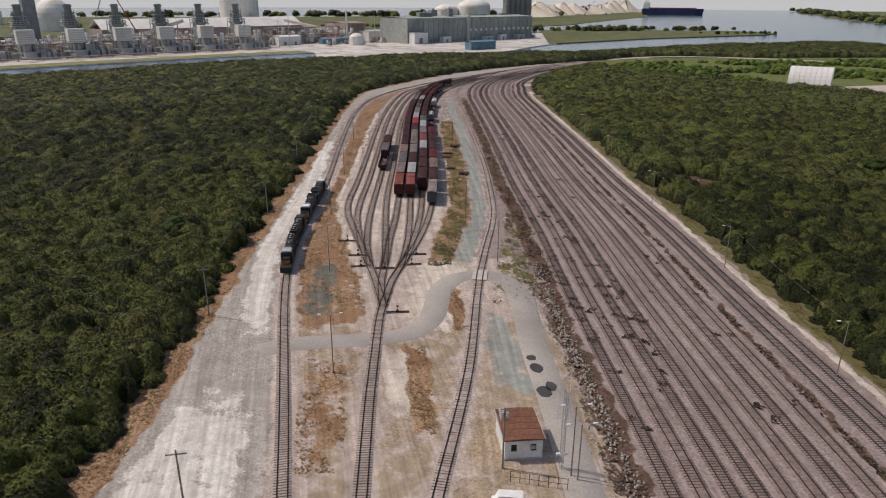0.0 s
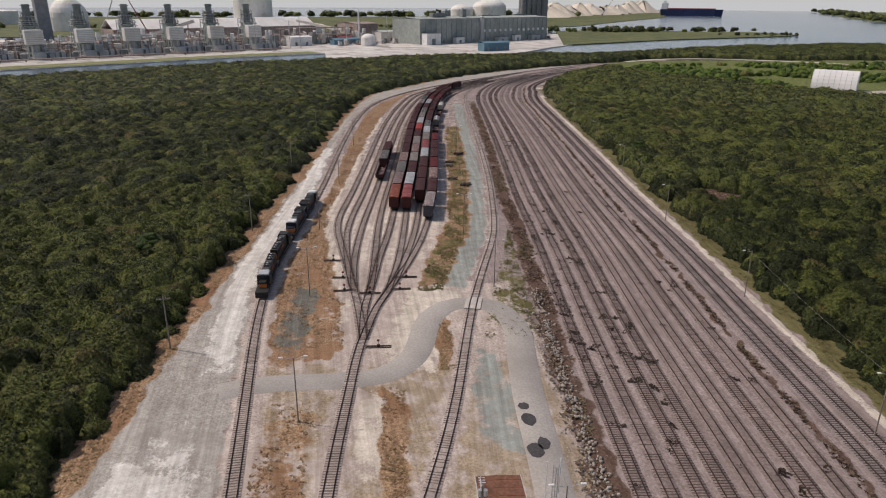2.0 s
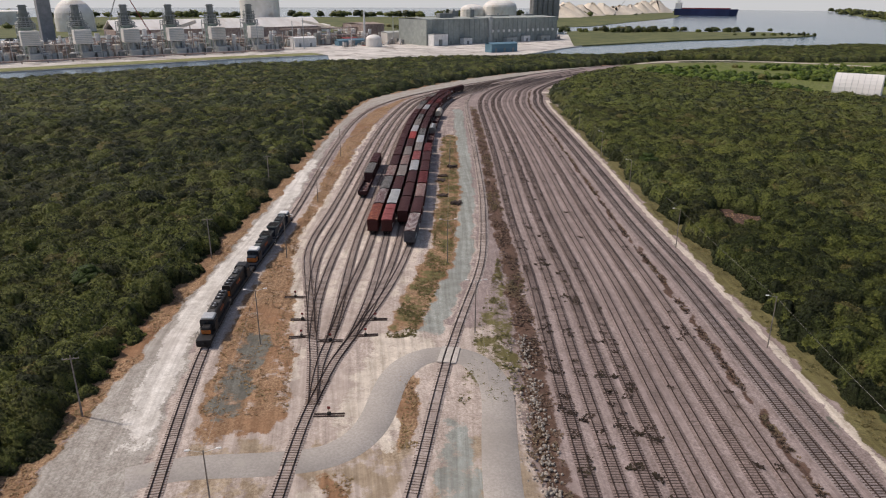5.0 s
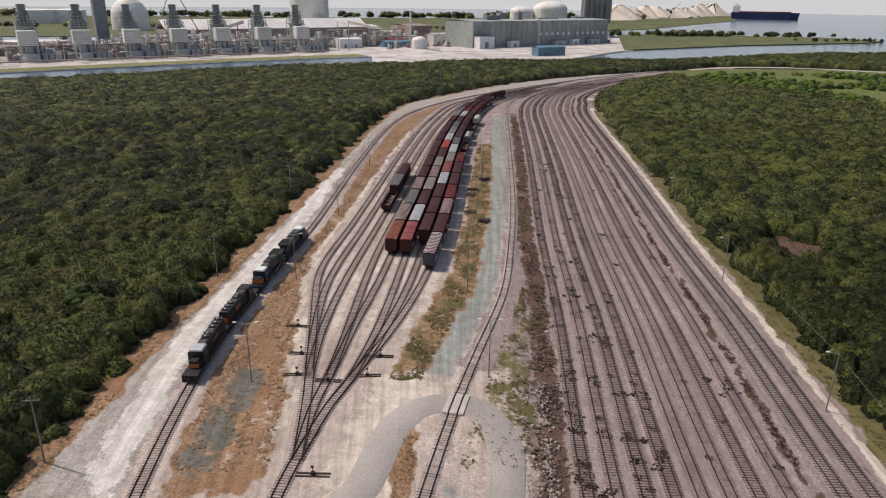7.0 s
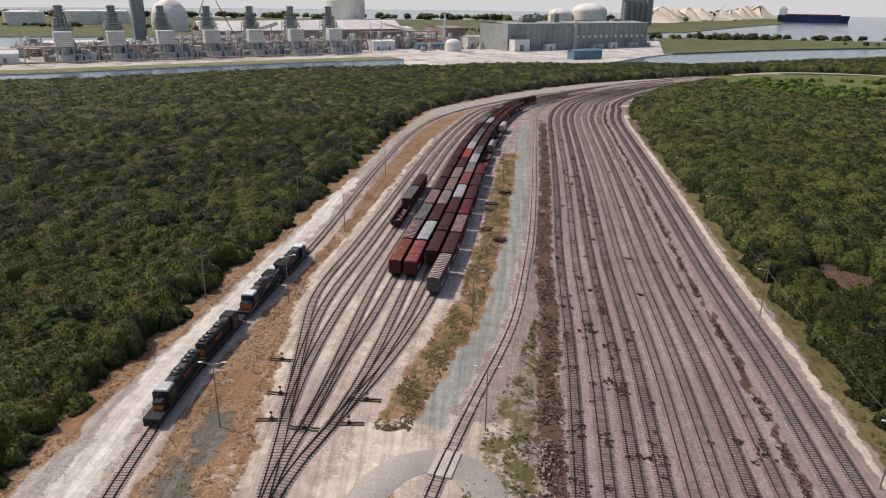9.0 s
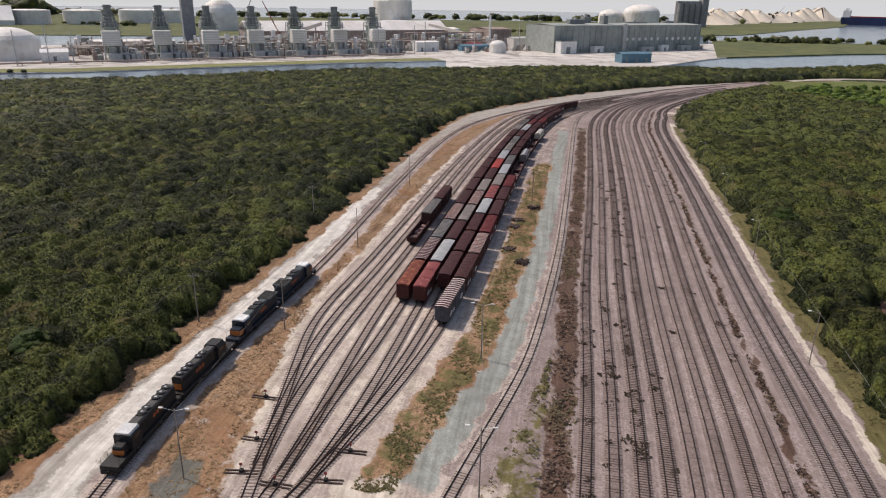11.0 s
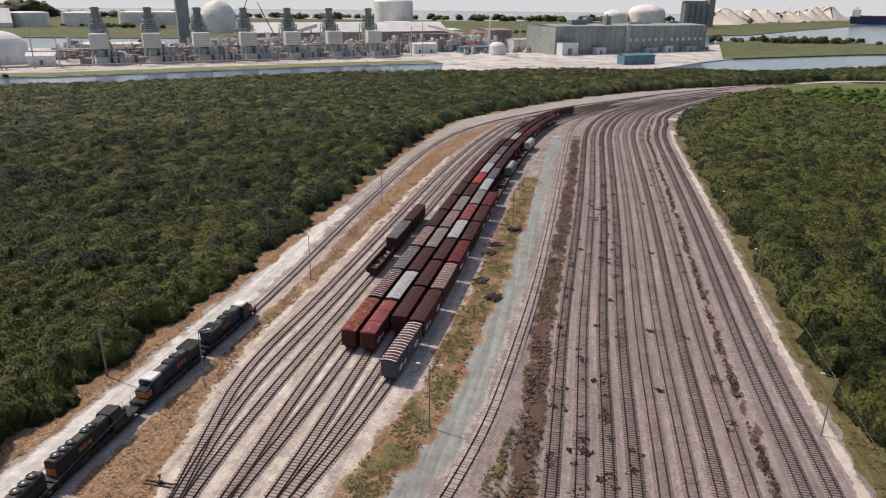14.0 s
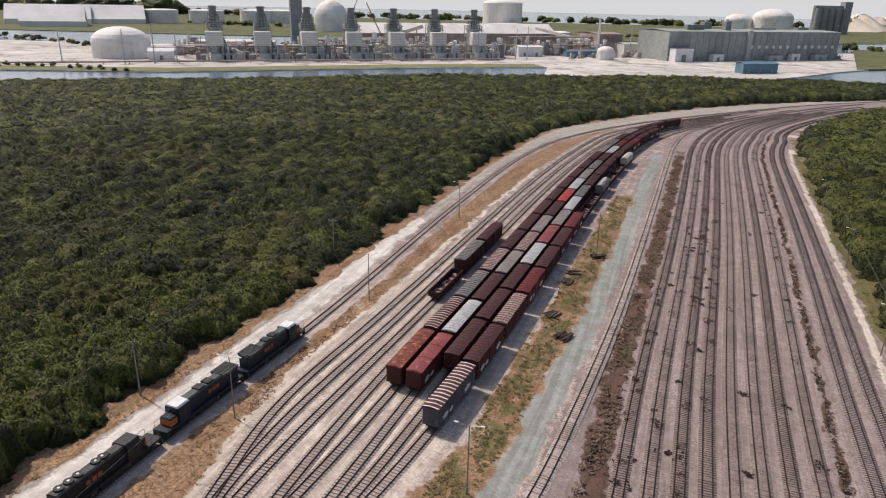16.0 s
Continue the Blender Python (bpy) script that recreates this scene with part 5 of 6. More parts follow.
for row, z in ((right_poles, 11.2), (left_poles, 11.0), (mid_poles, 11.6), ([(26.6, 80), (30.4, 166.2), (27.0, 206.7), (34.6, 319)], 11.6)):
    for a, b in zip(row, row[1:]):
        wire((*a, z), (*b, z))


# ---------- yard hut ----------
def hut():
    root = thing("yard_hut", "small white yard hut with rusty brown flat roof", "hut", pose(20.4, 88.2, 0))
    bm = bmesh.new()
    box(bm, -2.9, 2.9, -3.8, 3.8, 0.3, 3.6)
    wall = part("wall", bm, M_white, root)
    bm = bmesh.new()
    prism(bm, [(-3.2, 3.6), (3.2, 3.6), (3.2, 3.78), (0, 3.95), (-3.2, 3.78)], -4.2, 4.2)
    roof = part("roof", bm, M_roof_rust, root)
    for x in (-3.22, 3.12):
        bm = bmesh.new()
        box(bm, x, x + 0.1, -4.2, 4.2, 3.55, 3.85)
        part("gutter", bm, M_galv, roof)
    for k in range(5):
        bm = bmesh.new()
        y = -3.2 + k * 1.6
        prism(bm, [(-3.15, 3.76), (3.15, 3.76), (3.15, 3.82), (0, 3.99), (-3.15, 3.82)], y, y + 0.06)
        part("roof_seam", bm, M_roof_rust, roof)
    bm = bmesh.new()
    box(bm, -3.05, 3.05, -3.95, 3.95, -0.1, 0.3)
    part("plinth", bm, M_concrete, root)
    for x, w in ((-1.5, 0.42), (1.5, 0.4)):
        bm = bmesh.new()
        box(bm, x - w, x + w, -3.87, -3.78, 1.65, 2.7)
        window = part("window", bm, M_glass_dark, wall)
        bm = bmesh.new()
        box(bm, x - w - 0.12, x + w + 0.12, -3.93, -3.8, 1.52, 1.65)
        part("sill", bm, M_concrete, window)
    bm = bmesh.new()
    box(bm, 0.9, 1.7, -4.3, -3.8, 2.1, 2.6, 0.04)
    part("air_conditioner", bm, M_galv, wall)
    bm = bmesh.new()
    box(bm, 2.88, 2.96, -0.5, 0.5, 0.3, 2.4)
    part("door", bm, M_galv, root)
    bm = bmesh.new()
    for y in (1.2, 1.7, 2.2):
        bar(bm, (-2.7, y, 3.8), (-2.7, y, 5.4), 0.05, n=6)
        bar(bm, (-3.0, y, 5.2), (-2.1, y, 5.2), 0.06, n=6)
    bar(bm, (-2.7, 0.8, 4.9), (-2.7, 2.6, 4.9), 0.05, n=6)
    part("roof_antenna", bm, M_white, roof)
    return root


hut()

# asphalt crossing road
v, f = ribbon(l_cross, [(-2.9, -0.02), (-2.8, 0.05), (0, 0.08), (2.8, 0.05), (2.9, -0.02)], 0, 0, l_cross.s[-1], 1.5)
tagged(quads("road", v, f, M_asphalt), "worn pale grey asphalt service road", "road", kind="structure")


for pts, half, label in (([(262, 774), (300, 800), (357, 812), (424, 792), (502, 735), (535, 695), (600, 600)], 4.5, "pale unpaved road past the meadow"), ([(226, 655), (250, 608), (277, 563), (296, 533), (318, 505), (352, 468)], 2.6, "pale dirt path to the arched shed"), ([(318, 498), (350, 500), (392, 505), (450, 515)], 20, "pale sandy lot beside the arched shed")):
    far_line = Line(pts, 2.0)
    v, f = ribbon(far_line, [(-half, 0.2), (-half * 0.8, 0.42), (half * 0.8, 0.42), (half, 0.2)], 0, 0, far_line.s[-1], 4.0)
    tagged(quads("road", v, f, M_dirt), label, "road", kind="structure")


# ---------- power station and harbour ----------
U, V2 = np.array((0.808, 0.589)), np.array((-0.589, 0.808))
P0 = np.array((-434.0, 804.0))
TURN = math.degrees(math.atan2(0.589, 0.808))


def site(u, v, z=-0.2):
    q = P0 + U * u + V2 * v
    return pose(q[0], q[1], z, 0, 0, TURN)


G_green = mat("grey_green_cladding", (0.36, 0.45, 0.38), (0.46, 0.54, 0.47), 0.3, 0.05, 0.7, relief=0)
G_hall = mat("grey_green_sheet", (0.30, 0.325, 0.30), (0.38, 0.40, 0.37), 0.2, 0.03, 0.7, relief=0, stain=(0.24, 0.26, 0.24), stain_at=(0.5, 0.7), stain_scale=0.04)
G_grey = mat("grey_cladding", (0.40, 0.415, 0.40), (0.50, 0.505, 0.485), 0.2, 0.03, 0.7, relief=0, stain=(0.30, 0.31, 0.27), stain_at=(0.55, 0.7), stain_scale=0.05)
G_dark = mat("weathered_stack_steel", (0.20, 0.21, 0.20), (0.29, 0.30, 0.285), 0.3, 0.05, 0.7, relief=0)
G_white = mat("white_tank_paint", (0.76, 0.72, 0.66), (0.84, 0.81, 0.77), 0.1, 0.02, 0.6, relief=0, stain=(0.55, 0.47, 0.39), stain_at=(0.5, 0.75), stain_scale=0.03)
G_pipe = mat("rusty_pipework", (0.26, 0.19, 0.16), (0.42, 0.35, 0.31), 0.3, 0.05, 0.8, relief=0)
G_silo = mat("grey_silo_concrete", (0.22, 0.22, 0.22), (0.30, 0.295, 0.29), 0.2, 0.02, 0.85, relief=0)
G_fabric = mat("white_fabric_roof", (0.72, 0.70, 0.66), (0.80, 0.78, 0.75), 0.05, 0.01, 0.7, relief=0)
G_blue = mat("blue_shed_sheet", (0.10, 0.20, 0.26), (0.15, 0.26, 0.32), 0.2, 0.05, 0.6, relief=0)
G_hull = mat("dark_blue_hull", (0.02, 0.03, 0.09), (0.03, 0.045, 0.12), 0.05, 0.01, 0.5, relief=0)
G_red = mat("red_deck", (0.22, 0.045, 0.04), (0.3, 0.06, 0.05), 0.1, 0.02, 0.6, relief=0)


def generating_unit():
    """One gas-turbine unit: stack, boiler casing in a steel frame, air-filter box on legs, ducts, transformers."""
    root = thing("turbine_unit", "grey-green power unit with tall dark stack and boxed air filter", "power unit", group="row of power units")
    bm = bmesh.new()
    bar(bm, (0, 0, 34), (0, 0, 57), 4.2, 3.9, 16)
    flue = part("flue", bm, G_dark, root)
    for z in (38, 47, 55):
        bm = bmesh.new()
        bar(bm, (0, 0, z), (0, 0, z + 0.8), 5.2, 5.2, 16)
        part("gallery", bm, G_dark, flue)
    bm = bmesh.new()
    box(bm, -5.5, 5.5, -5, 9, 4, 34)
    box(bm, -4, 4, -10, -5, 4, 24)
    part("boiler_casing", bm, G_green, root)
    for z, w in ((36, 8.5), (40, 7.5), (44, 6.5)):
        bm = bmesh.new()
        box(bm, -w, w, -w + 1, w + 1, z, z + 0.5)
        for a in range(0, 360, 30):
            x, y = w * 0.95 * math.cos(radians(a)), w * 0.95 * math.sin(radians(a)) + 1
            bar(bm, (x, y, z - 4), (x, y, z + 1.6), 0.3, n=4)
        part("platform", bm, G_grey, root)
    bm = bmesh.new()
    for x in (-8, 8):
        for y in (-7, 2, 11):
            box(bm, x - 0.4, x + 0.4, y - 0.4, y + 0.4, 0, 38)
    for z in (10, 18, 26, 34, 38):
        for y in (-7, 11):
            box(bm, -8, 8, y - 0.35, y + 0.35, z, z + 0.7)
        for x in (-8, 8):
            box(bm, x - 0.35, x + 0.35, -7, 11, z, z + 0.7)
        box(bm, -8.4, -5.6, -7, 11, z - 0.3, z)
    part("steel_frame", bm, G_grey, root)
    bm = bmesh.new()
    box(bm, -10, 8, -24, -13, 16, 31, 0.4)
    filt = part("filter_house", bm, G_white, root, "pale grey air-filter box")
    for x in (-9, -1, 7):
        for y in (-23, -14):
            bm = bmesh.new()
            box(bm, x - 0.5, x + 0.5, y - 0.5, y + 0.5, 0, 16)
            part("leg", bm, M_galv, filt)
    bm = bmesh.new()
    for k in range(7):
        box(bm, -9.8, 7.8, -24.3, -23.9, 17.2 + k * 1.9, 17.6 + k * 1.9)
    part("louvre", bm, G_grey, filt)
    bm = bmesh.new()
    box(bm, -4, 3, -20, -6, 3, 15, 0.5)
    box(bm, -6, 6, -30, -20, 1, 8, 0.4)
    part("turbine_hall", bm, G_grey, root)
    for k, x in enumerate((12, 18, 24)):
        bm = bmesh.new()
        box(bm, x - 2, x + 2, -26, -20, 0, 6 + k, 0.3)
        for q in (-1.2, 0, 1.2):
            bar(bm, (x + q, -23, 6 + k), (x + q, -23, 9 + k), 0.3, 0.2, 6)
        part("transformer", bm, G_grey, root)
    for x in (13, 21, 29):
        bm = bmesh.new()
        bar(bm, (x, -33, 0), (x, -33, 24), 0.45, 0.3, 8)
        part("mast", bm, M_galv, root)
    for y in (-7.4, 11.4):
        for z in (0, 10, 18, 26):
            for a, b in ((-8, 8), (8, -8)):
                bm = bmesh.new()
                bar(bm, (a, y, z + 0.5), (b, y, z + 8.5), 0.3, n=5)
                part("brace", bm, G_dark, root)
    bm = bmesh.new()
    for k in range(4):
        x, y = (-6, 6)[k % 2], (-4.5, 6.5)[k // 2]
        bar(bm, (x, y, 34), (x * 0.8, y * 0.8, 50), 0.35, n=5)
    for z in (39, 43.5, 48):
        for a, b in (((-5.6, -4.2), (5.6, -4.2)), ((5.6, -4.2), (5.6, 6)), ((5.6, 6), (-5.6, 6)), ((-5.6, 6), (-5.6, -4.2))):
            bar(bm, (*a, z), (*b, z), 0.3, n=5)
    part("flue_frame", bm, G_dark, root)
    bm = bmesh.new()
    for z in range(4, 38, 4):
        box(bm, 8.3, 11, -6 + (z % 8), 4 + (z % 8), z, z + 0.4)
        bar(bm, (11, -6 + (z % 8), z + 0.4), (8.6, 4 + (z % 8), z + 4), 0.25, n=4)
    part("stairway", bm, G_dark, root)
    for k, (x, y, w, d, z) in enumerate(((-14, -16, 3, 5, 6), (-19, -8, 2.5, 4, 9), (12, -12, 2.2, 3, 8), (17, -6, 3, 3, 5), (26, -10, 2.5, 4, 7), (20, 8, 3, 5, 11), (-15, 4, 2.5, 4, 12))):
        bm = bmesh.new()
        box(bm, x - w, x + w, y - d, y + d, 0, z, 0.3)
        bar(bm, (x, y, z), (x, y, z + 3), 0.6, 0.4, 8)
        part("equipment_box", bm, (G_dark, G_pipe, G_grey)[k % 3], root)
    bm = bmesh.new()
    bar(bm, (-9, -16, 22), (-5.5, -2, 26), 1.3, n=10)
    bar(bm, (8, -16, 24), (8, -2, 12), 0.9, n=8)
    bar(bm, (-16, -20, 7), (16, -20, 7), 0.6, n=8)
    part("duct", bm, M_white, root)
    bm = bmesh.new()
    for z, y in ((9, 14), (11, 15), (13, 16)):
        bar(bm, (-22, y, z), (26, y, z), 0.7, n=8)
    bar(bm, (6, 3, 30), (13, 3, 12), 0.8, n=8)
    part("pipe_run", bm, G_pipe, root)
    return root


unit = generating_unit()
unit.matrix_basis = site(0, 0)
for k in range(1, 7):
    copy_thing(unit, site(51.2 * k, 0))


def round_tank(name, label, x, y, r, wall, top, material, group="storage tanks"):
    root = thing(name, label, "storage tank", pose(x, y, -0.2), group=group)
    bm = bmesh.new()
    dome(bm, (0, 0), r, 0, wall, top)
    shell = part("shell", bm, material, root, smooth=False)
    bm = bmesh.new()
    for a in range(0, 360, 30):
        bar(bm, (r * 1.005 * math.cos(radians(a)), r * 1.005 * math.sin(radians(a)), 0), (r * 1.005 * math.cos(radians(a)), r * 1.005 * math.sin(radians(a)), wall), 0.25, n=4)
    bmesh.ops.create_cone(bm, cap_ends=False, segments=28, radius1=r * 1.01, radius2=r * 1.01, depth=0.8, matrix=Matrix.Translation((0, 0, wall)))
    part("wall_ribs", bm, material, root)
    return root


round_tank("storage_tank", "large white tank with shallow domed roof", -541, 780, 31, 17, 33, G_white)
round_tank("storage_tank", "small white cone-roofed tank", -28, 1050, 11, 10, 16.5, G_white)
round_tank("storage_tank", "white sphere-topped tank behind the units", -639, 1503, 36, 25, 62, G_white)
round_tank("storage_tank", "tall white storage tank", -301, 1640, 42, 62, 70, G_white)
round_tank("storage_tank", "low pinkish storage tank", -270, 1560, 44, 22, 25, G_white)
round_tank("storage_tank", "cream domed silo tank", 210, 2110, 34, 32, 48, G_white)
round_tank("storage_tank", "large cream domed silo tank", 290, 2110, 48, 40, 62, G_white)
for x, y in ((-1150, 1600), (-1060, 1660), (-1000, 1790), (-950, 1840)):
    round_tank("storage_tank", "wide low white tank on the far shore", x, y, 42, 30, 33, G_white)


def shed(name, label, m, w, d, eave, ridge, wall_mat, roof_mat, bays=0):
    """A long building: walls, pitched roof along x, doors in the front."""
    root = thing(name, label, "industrial building", m)
    bm = bmesh.new()
    box(bm, 0, w, 0, d, 0, eave)
    part("wall", bm, wall_mat, root)
    bm = bmesh.new()
    a = [bm.verts.new((x, y, z)) for x in (-0.5, w + 0.5) for y, z in ((-0.5, eave - 0.2), (d / 2, ridge), (d + 0.5, eave - 0.2), (d + 0.5, eave + 0.2), (d / 2, ridge + 0.6), (-0.5, eave + 0.2))]
    bm.faces.new(a[:6])
    bm.faces.new(a[6:][::-1])
    for i in range(6):
        j = (i + 1) % 6
        bm.faces.new((a[i], a[j], a[6 + j], a[6 + i]))
    bmesh.ops.recalc_face_normals(bm, faces=bm.faces)
    part("roof", bm, roof_mat, root)
    for k in range(bays):
        bm = bmesh.new()
        x = (k + 0.5) * w / bays
        box(bm, x - 1.6, x + 1.6, -0.25, 0.05, 0.1, min(eave * 0.6, 5))
        part("door", bm, G_dark, root)
    return root


shed("turbine_hall", "long grey sheet-clad turbine hall", pose(47, 1069, -0.2, 0, 0, 34.9), 272, 70, 36, 37.5, G_hall, G_hall, 9)
hall = pose(47, 1069, -0.2, 0, 0, 34.9)


def hall_fittings():
    """Panel joints, round vents and lean-to rooms of the turbine hall, roof units on top."""
    root = thing("hall_front", "grey-green sheet front of the hall with ribs and round vents", "facade", hall)
    for k in range(28):
        bm = bmesh.new()
        box(bm, k * 10 + 0.6, k * 10 + 1.3, -0.7, -0.02, 0.2, 35.6)
        part("rib", bm, G_hall, root)
    for k in range(12):
        bm = bmesh.new()
        x = 128 + k * 11.5 + (7 if k > 5 else 0)
        bar(bm, (x, -1.0, 17), (x, 0.1, 17), 2.2, n=14)
        part("vent", bm, M_white, root, "white round wall vent")
    bm = bmesh.new()
    box(bm, 118, 124, -4, -0.02, 0, 38, 0.3)
    part("stair_tower", bm, G_grey, root)
    for x, w, d, z, material in ((2, 26, 14, 16, M_white), (62, 16, 10, 9, M_white), (150, 22, 9, 7, G_grey), (188, 14, 8, 9, M_white), (226, 20, 9, 8, G_grey)):
        lean = thing("lean_to", "low flat-roofed room against the hall", "building", hall @ pose(x, -d - 1.0, 0), group="lean-to rooms")
        bm = bmesh.new()
        box(bm, 0, w, 0, d, 0, z, 0.2)
        part("wall", bm, material, lean)
        bm = bmesh.new()
        box(bm, -0.5, w + 0.5, -0.5, d + 0.2, z, z + 0.6)
        part("roof", bm, G_dark, lean)
        bm = bmesh.new()
        box(bm, w * 0.35, w * 0.6, -0.2, 0.04, 0.1, z * 0.55)
        part("door", bm, G_dark, lean)
    for x, y, w, z in ((40, 20, 26, 7), (80, 40, 12, 10), (96, 16, 8, 12), (150, 30, 40, 3), (230, 34, 18, 4)):
        unit_ob = thing("roof_unit", "grey ventilation unit on the hall roof", "roof unit", hall @ pose(x, y, 36.6), group="roof units")
        bm = bmesh.new()
        box(bm, 0, w, 0, 10, -0.6, z, 0.4)
        part("casing", bm, G_dark, unit_ob)
        bm = bmesh.new()
        bar(bm, (w / 2, 5, z), (w / 2, 5, z + 2.5), 2.0, 1.6, 12)
        part("cowl", bm, G_grey, unit_ob)


hall_fittings()
shed("storage_shed", "long low cream-roofed storage shed", site(190, 190), 330, 60, 20, 33, G_pipe, G_white, 6)


def arched_shed():
    root = thing("arched_shed", "pale grey arched steel shed at the meadow edge", "shed", pose(334.5, 540, 0, 0, 0, -37 - 90))
    arc = [(12 * math.cos(radians(a)), 15 * math.sin(radians(a))) for a in range(0, 181, 12)]
    bm = bmesh.new()
    prism(bm, arc, 0, 31)
    part("shell", bm, G_fabric, root)
    for k in range(9):
        bm = bmesh.new()
        for p, q in zip(arc, arc[1:]):
            bar(bm, (p[0] * 1.005, 0.3 + k * 3.8, p[1] * 1.005), (q[0] * 1.005, 0.3 + k * 3.8, q[1] * 1.005), 0.12, n=4)
        part("rib", bm, M_galv, root)
    bm = bmesh.new()
    box(bm, -3, 3, -0.15, 0.1, 0, 6)
    part("door", bm, G_dark, root)


arched_shed()
shed("blue_shed", "blue sheet-metal shed on the waterfront", pose(126, 936, -0.2, 0, 0, 30), 42, 14, 10, 11.5, G_blue, G_blue, 3)
shed("pump_house", "small white pump house", site(-70, -5), 26, 16, 9, 12, M_white, M_white, 1)
shed("workshop", "white workshop beside the pipe racks", site(375, 10), 34, 18, 12, 13, M_white, M_white, 2)
shed("blue_shed", "low blue sheet-metal workshop building", site(440, 0), 44, 12, 7, 8.5, G_blue, G_blue, 3)
for k, (x, y, w) in enumerate(((-1330, 1320, 170), (-1240, 1420, 150), (-1200, 1240, 120))):
    shed("fabric_storage_hall", "big white fabric-roofed storage hall", pose(x, y, -0.2, 0, 0, 42), w, 90, 10, 40, G_fabric, G_fabric)


def silos():
    root = thing("grain_silo", "grey cluster of tall concrete silos with headhouse", "silo", pose(455, 2290, -0.2, 0, 0, 12))
    for k in range(5):
        bm = bmesh.new()
        bar(bm, (k * 17 - 34, 0, 0), (k * 17 - 34, 0, 66), 9, n=18)
        bar(bm, (k * 17 - 34, 17, 0), (k * 17 - 34, 17, 66), 9, n=18)
        part("silo_tube", bm, G_silo, root)
    bm = bmesh.new()
    box(bm, 28, 46, -8, 24, 0, 82)
    box(bm, -44, 30, 2, 16, 66, 72)
    part("headhouse", bm, G_silo, root)
    return root


silos()
chim = thing("chimney", "tall square grey chimney tower", "chimney", site(130, 330))
bm = bmesh.new()
box(bm, -9, 9, -9, 9, 0, 110, 0.5)
part("shaft", bm, G_silo, chim)
for u, v, hgt in ((500, 25, 47), (528, -10, 40), (355, -25, 36), (368, -30, 40), (300, -36, 34), (-40, -40, 32), (-62, -38, 40), (-150, -30, 30), (-90, -45, 34), (440, -34, 30), (600, -25, 26)):
    mast = thing("mast", "slim pale steel mast on the plant site", "mast", site(u, v), group="plant masts")
    bm = bmesh.new()
    bar(bm, (0, 0, 0), (0, 0, hgt), 1.6 if hgt > 45 else 0.7, 1.3 if hgt > 45 else 0.4, 10)
    part("pole", bm, M_white if hgt > 45 else M_galv, mast)


def ship():
    root = thing("cargo_ship", "dark blue cargo ship with red deck at anchor", "ship", pose(1230, 2900, -1.2, 0, 0, -28))
    bm = bmesh.new()
    outline = [(-120, -16), (95, -16), (125, 0), (95, 16), (-120, 16)]
    low = [bm.verts.new((x * 0.97, y * 0.9, 0)) for x, y in outline]
    top = [bm.verts.new((x, y, 26)) for x, y in outline]
    bm.faces.new(top)
    for i in range(5):
        j = (i + 1) % 5
        bm.faces.new((low[i], low[j], top[j], top[i]))
    part("hull", bm, G_hull, root)
    bm = bmesh.new()
    box(bm, -90, 95, -13, 13, 26.1, 30)
    part("hatches", bm, G_red, root)
    bm = bmesh.new()
    box(bm, -116, -92, -13, 13, 26.1, 50)
    box(bm, -110, -100, -5, 5, 50, 58)
    part("deckhouse", bm, M_white, root)
    return root


ship()


def heap(x, y, r, hgt):
    bm = bmesh.new()
    made = bmesh.ops.create_cone(bm, cap_ends=False, segments=16, radius1=r, radius2=r * 0.12, depth=hgt, matrix=Matrix.Translation((0, 0, hgt / 2)))["verts"]
    for q in made:
        q.co += Vector((random.uniform(-1, 1), random.uniform(-1, 1), random.uniform(-0.5, 0.5))) * r * 0.12
    ob = part("sand_mound", bm, M_sandpile, smooth=True)
    ob.location = (x, y, -0.2)
    return tagged(ob, "pale conical heap of sand on the far wharf", "mound", group="sand mounds")


for k in range(11):
    heap(560 + k * 66 + random.uniform(-15, 15), 2640 + k * 85, random.uniform(60, 105), random.uniform(28, 52))

# glowing ring around the bay, painted as hazy distance
m_haze, hn, hl, hb = nodes_of("painted_haze_glow")
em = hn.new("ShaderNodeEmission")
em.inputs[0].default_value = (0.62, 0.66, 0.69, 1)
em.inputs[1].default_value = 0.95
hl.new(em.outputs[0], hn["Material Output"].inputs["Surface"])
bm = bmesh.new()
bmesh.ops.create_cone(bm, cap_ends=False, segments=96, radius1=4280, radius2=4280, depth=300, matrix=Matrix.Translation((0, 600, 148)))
tagged(part("backdrop", bm, m_haze), "glowing backdrop ring painted as pale haze over the bay", "backdrop", kind="structure")



# ---------- plant details ----------
M_verge = mat("mown_verge", (0.15, 0.165, 0.06), (0.24, 0.235, 0.10), 0.3, 0.02, 0.95, relief=0, stain=(0.30, 0.27, 0.14), stain_at=(0.55, 0.7), stain_scale=0.05)
M_coal = mat("dark_coal", (0.03, 0.03, 0.03), (0.07, 0.068, 0.065), 0.3, 0.05, 0.9, relief=0)
bank = [(-900, 386), (-546, 615), (-395, 675), (-182, 845), (-82, 906)]
sheet("verge", [*bank, *[(x - 19, y + 27) for x, y in bank[::-1]]], 0.1, M_verge, "mown grass verge along the canal bank", 0.25)


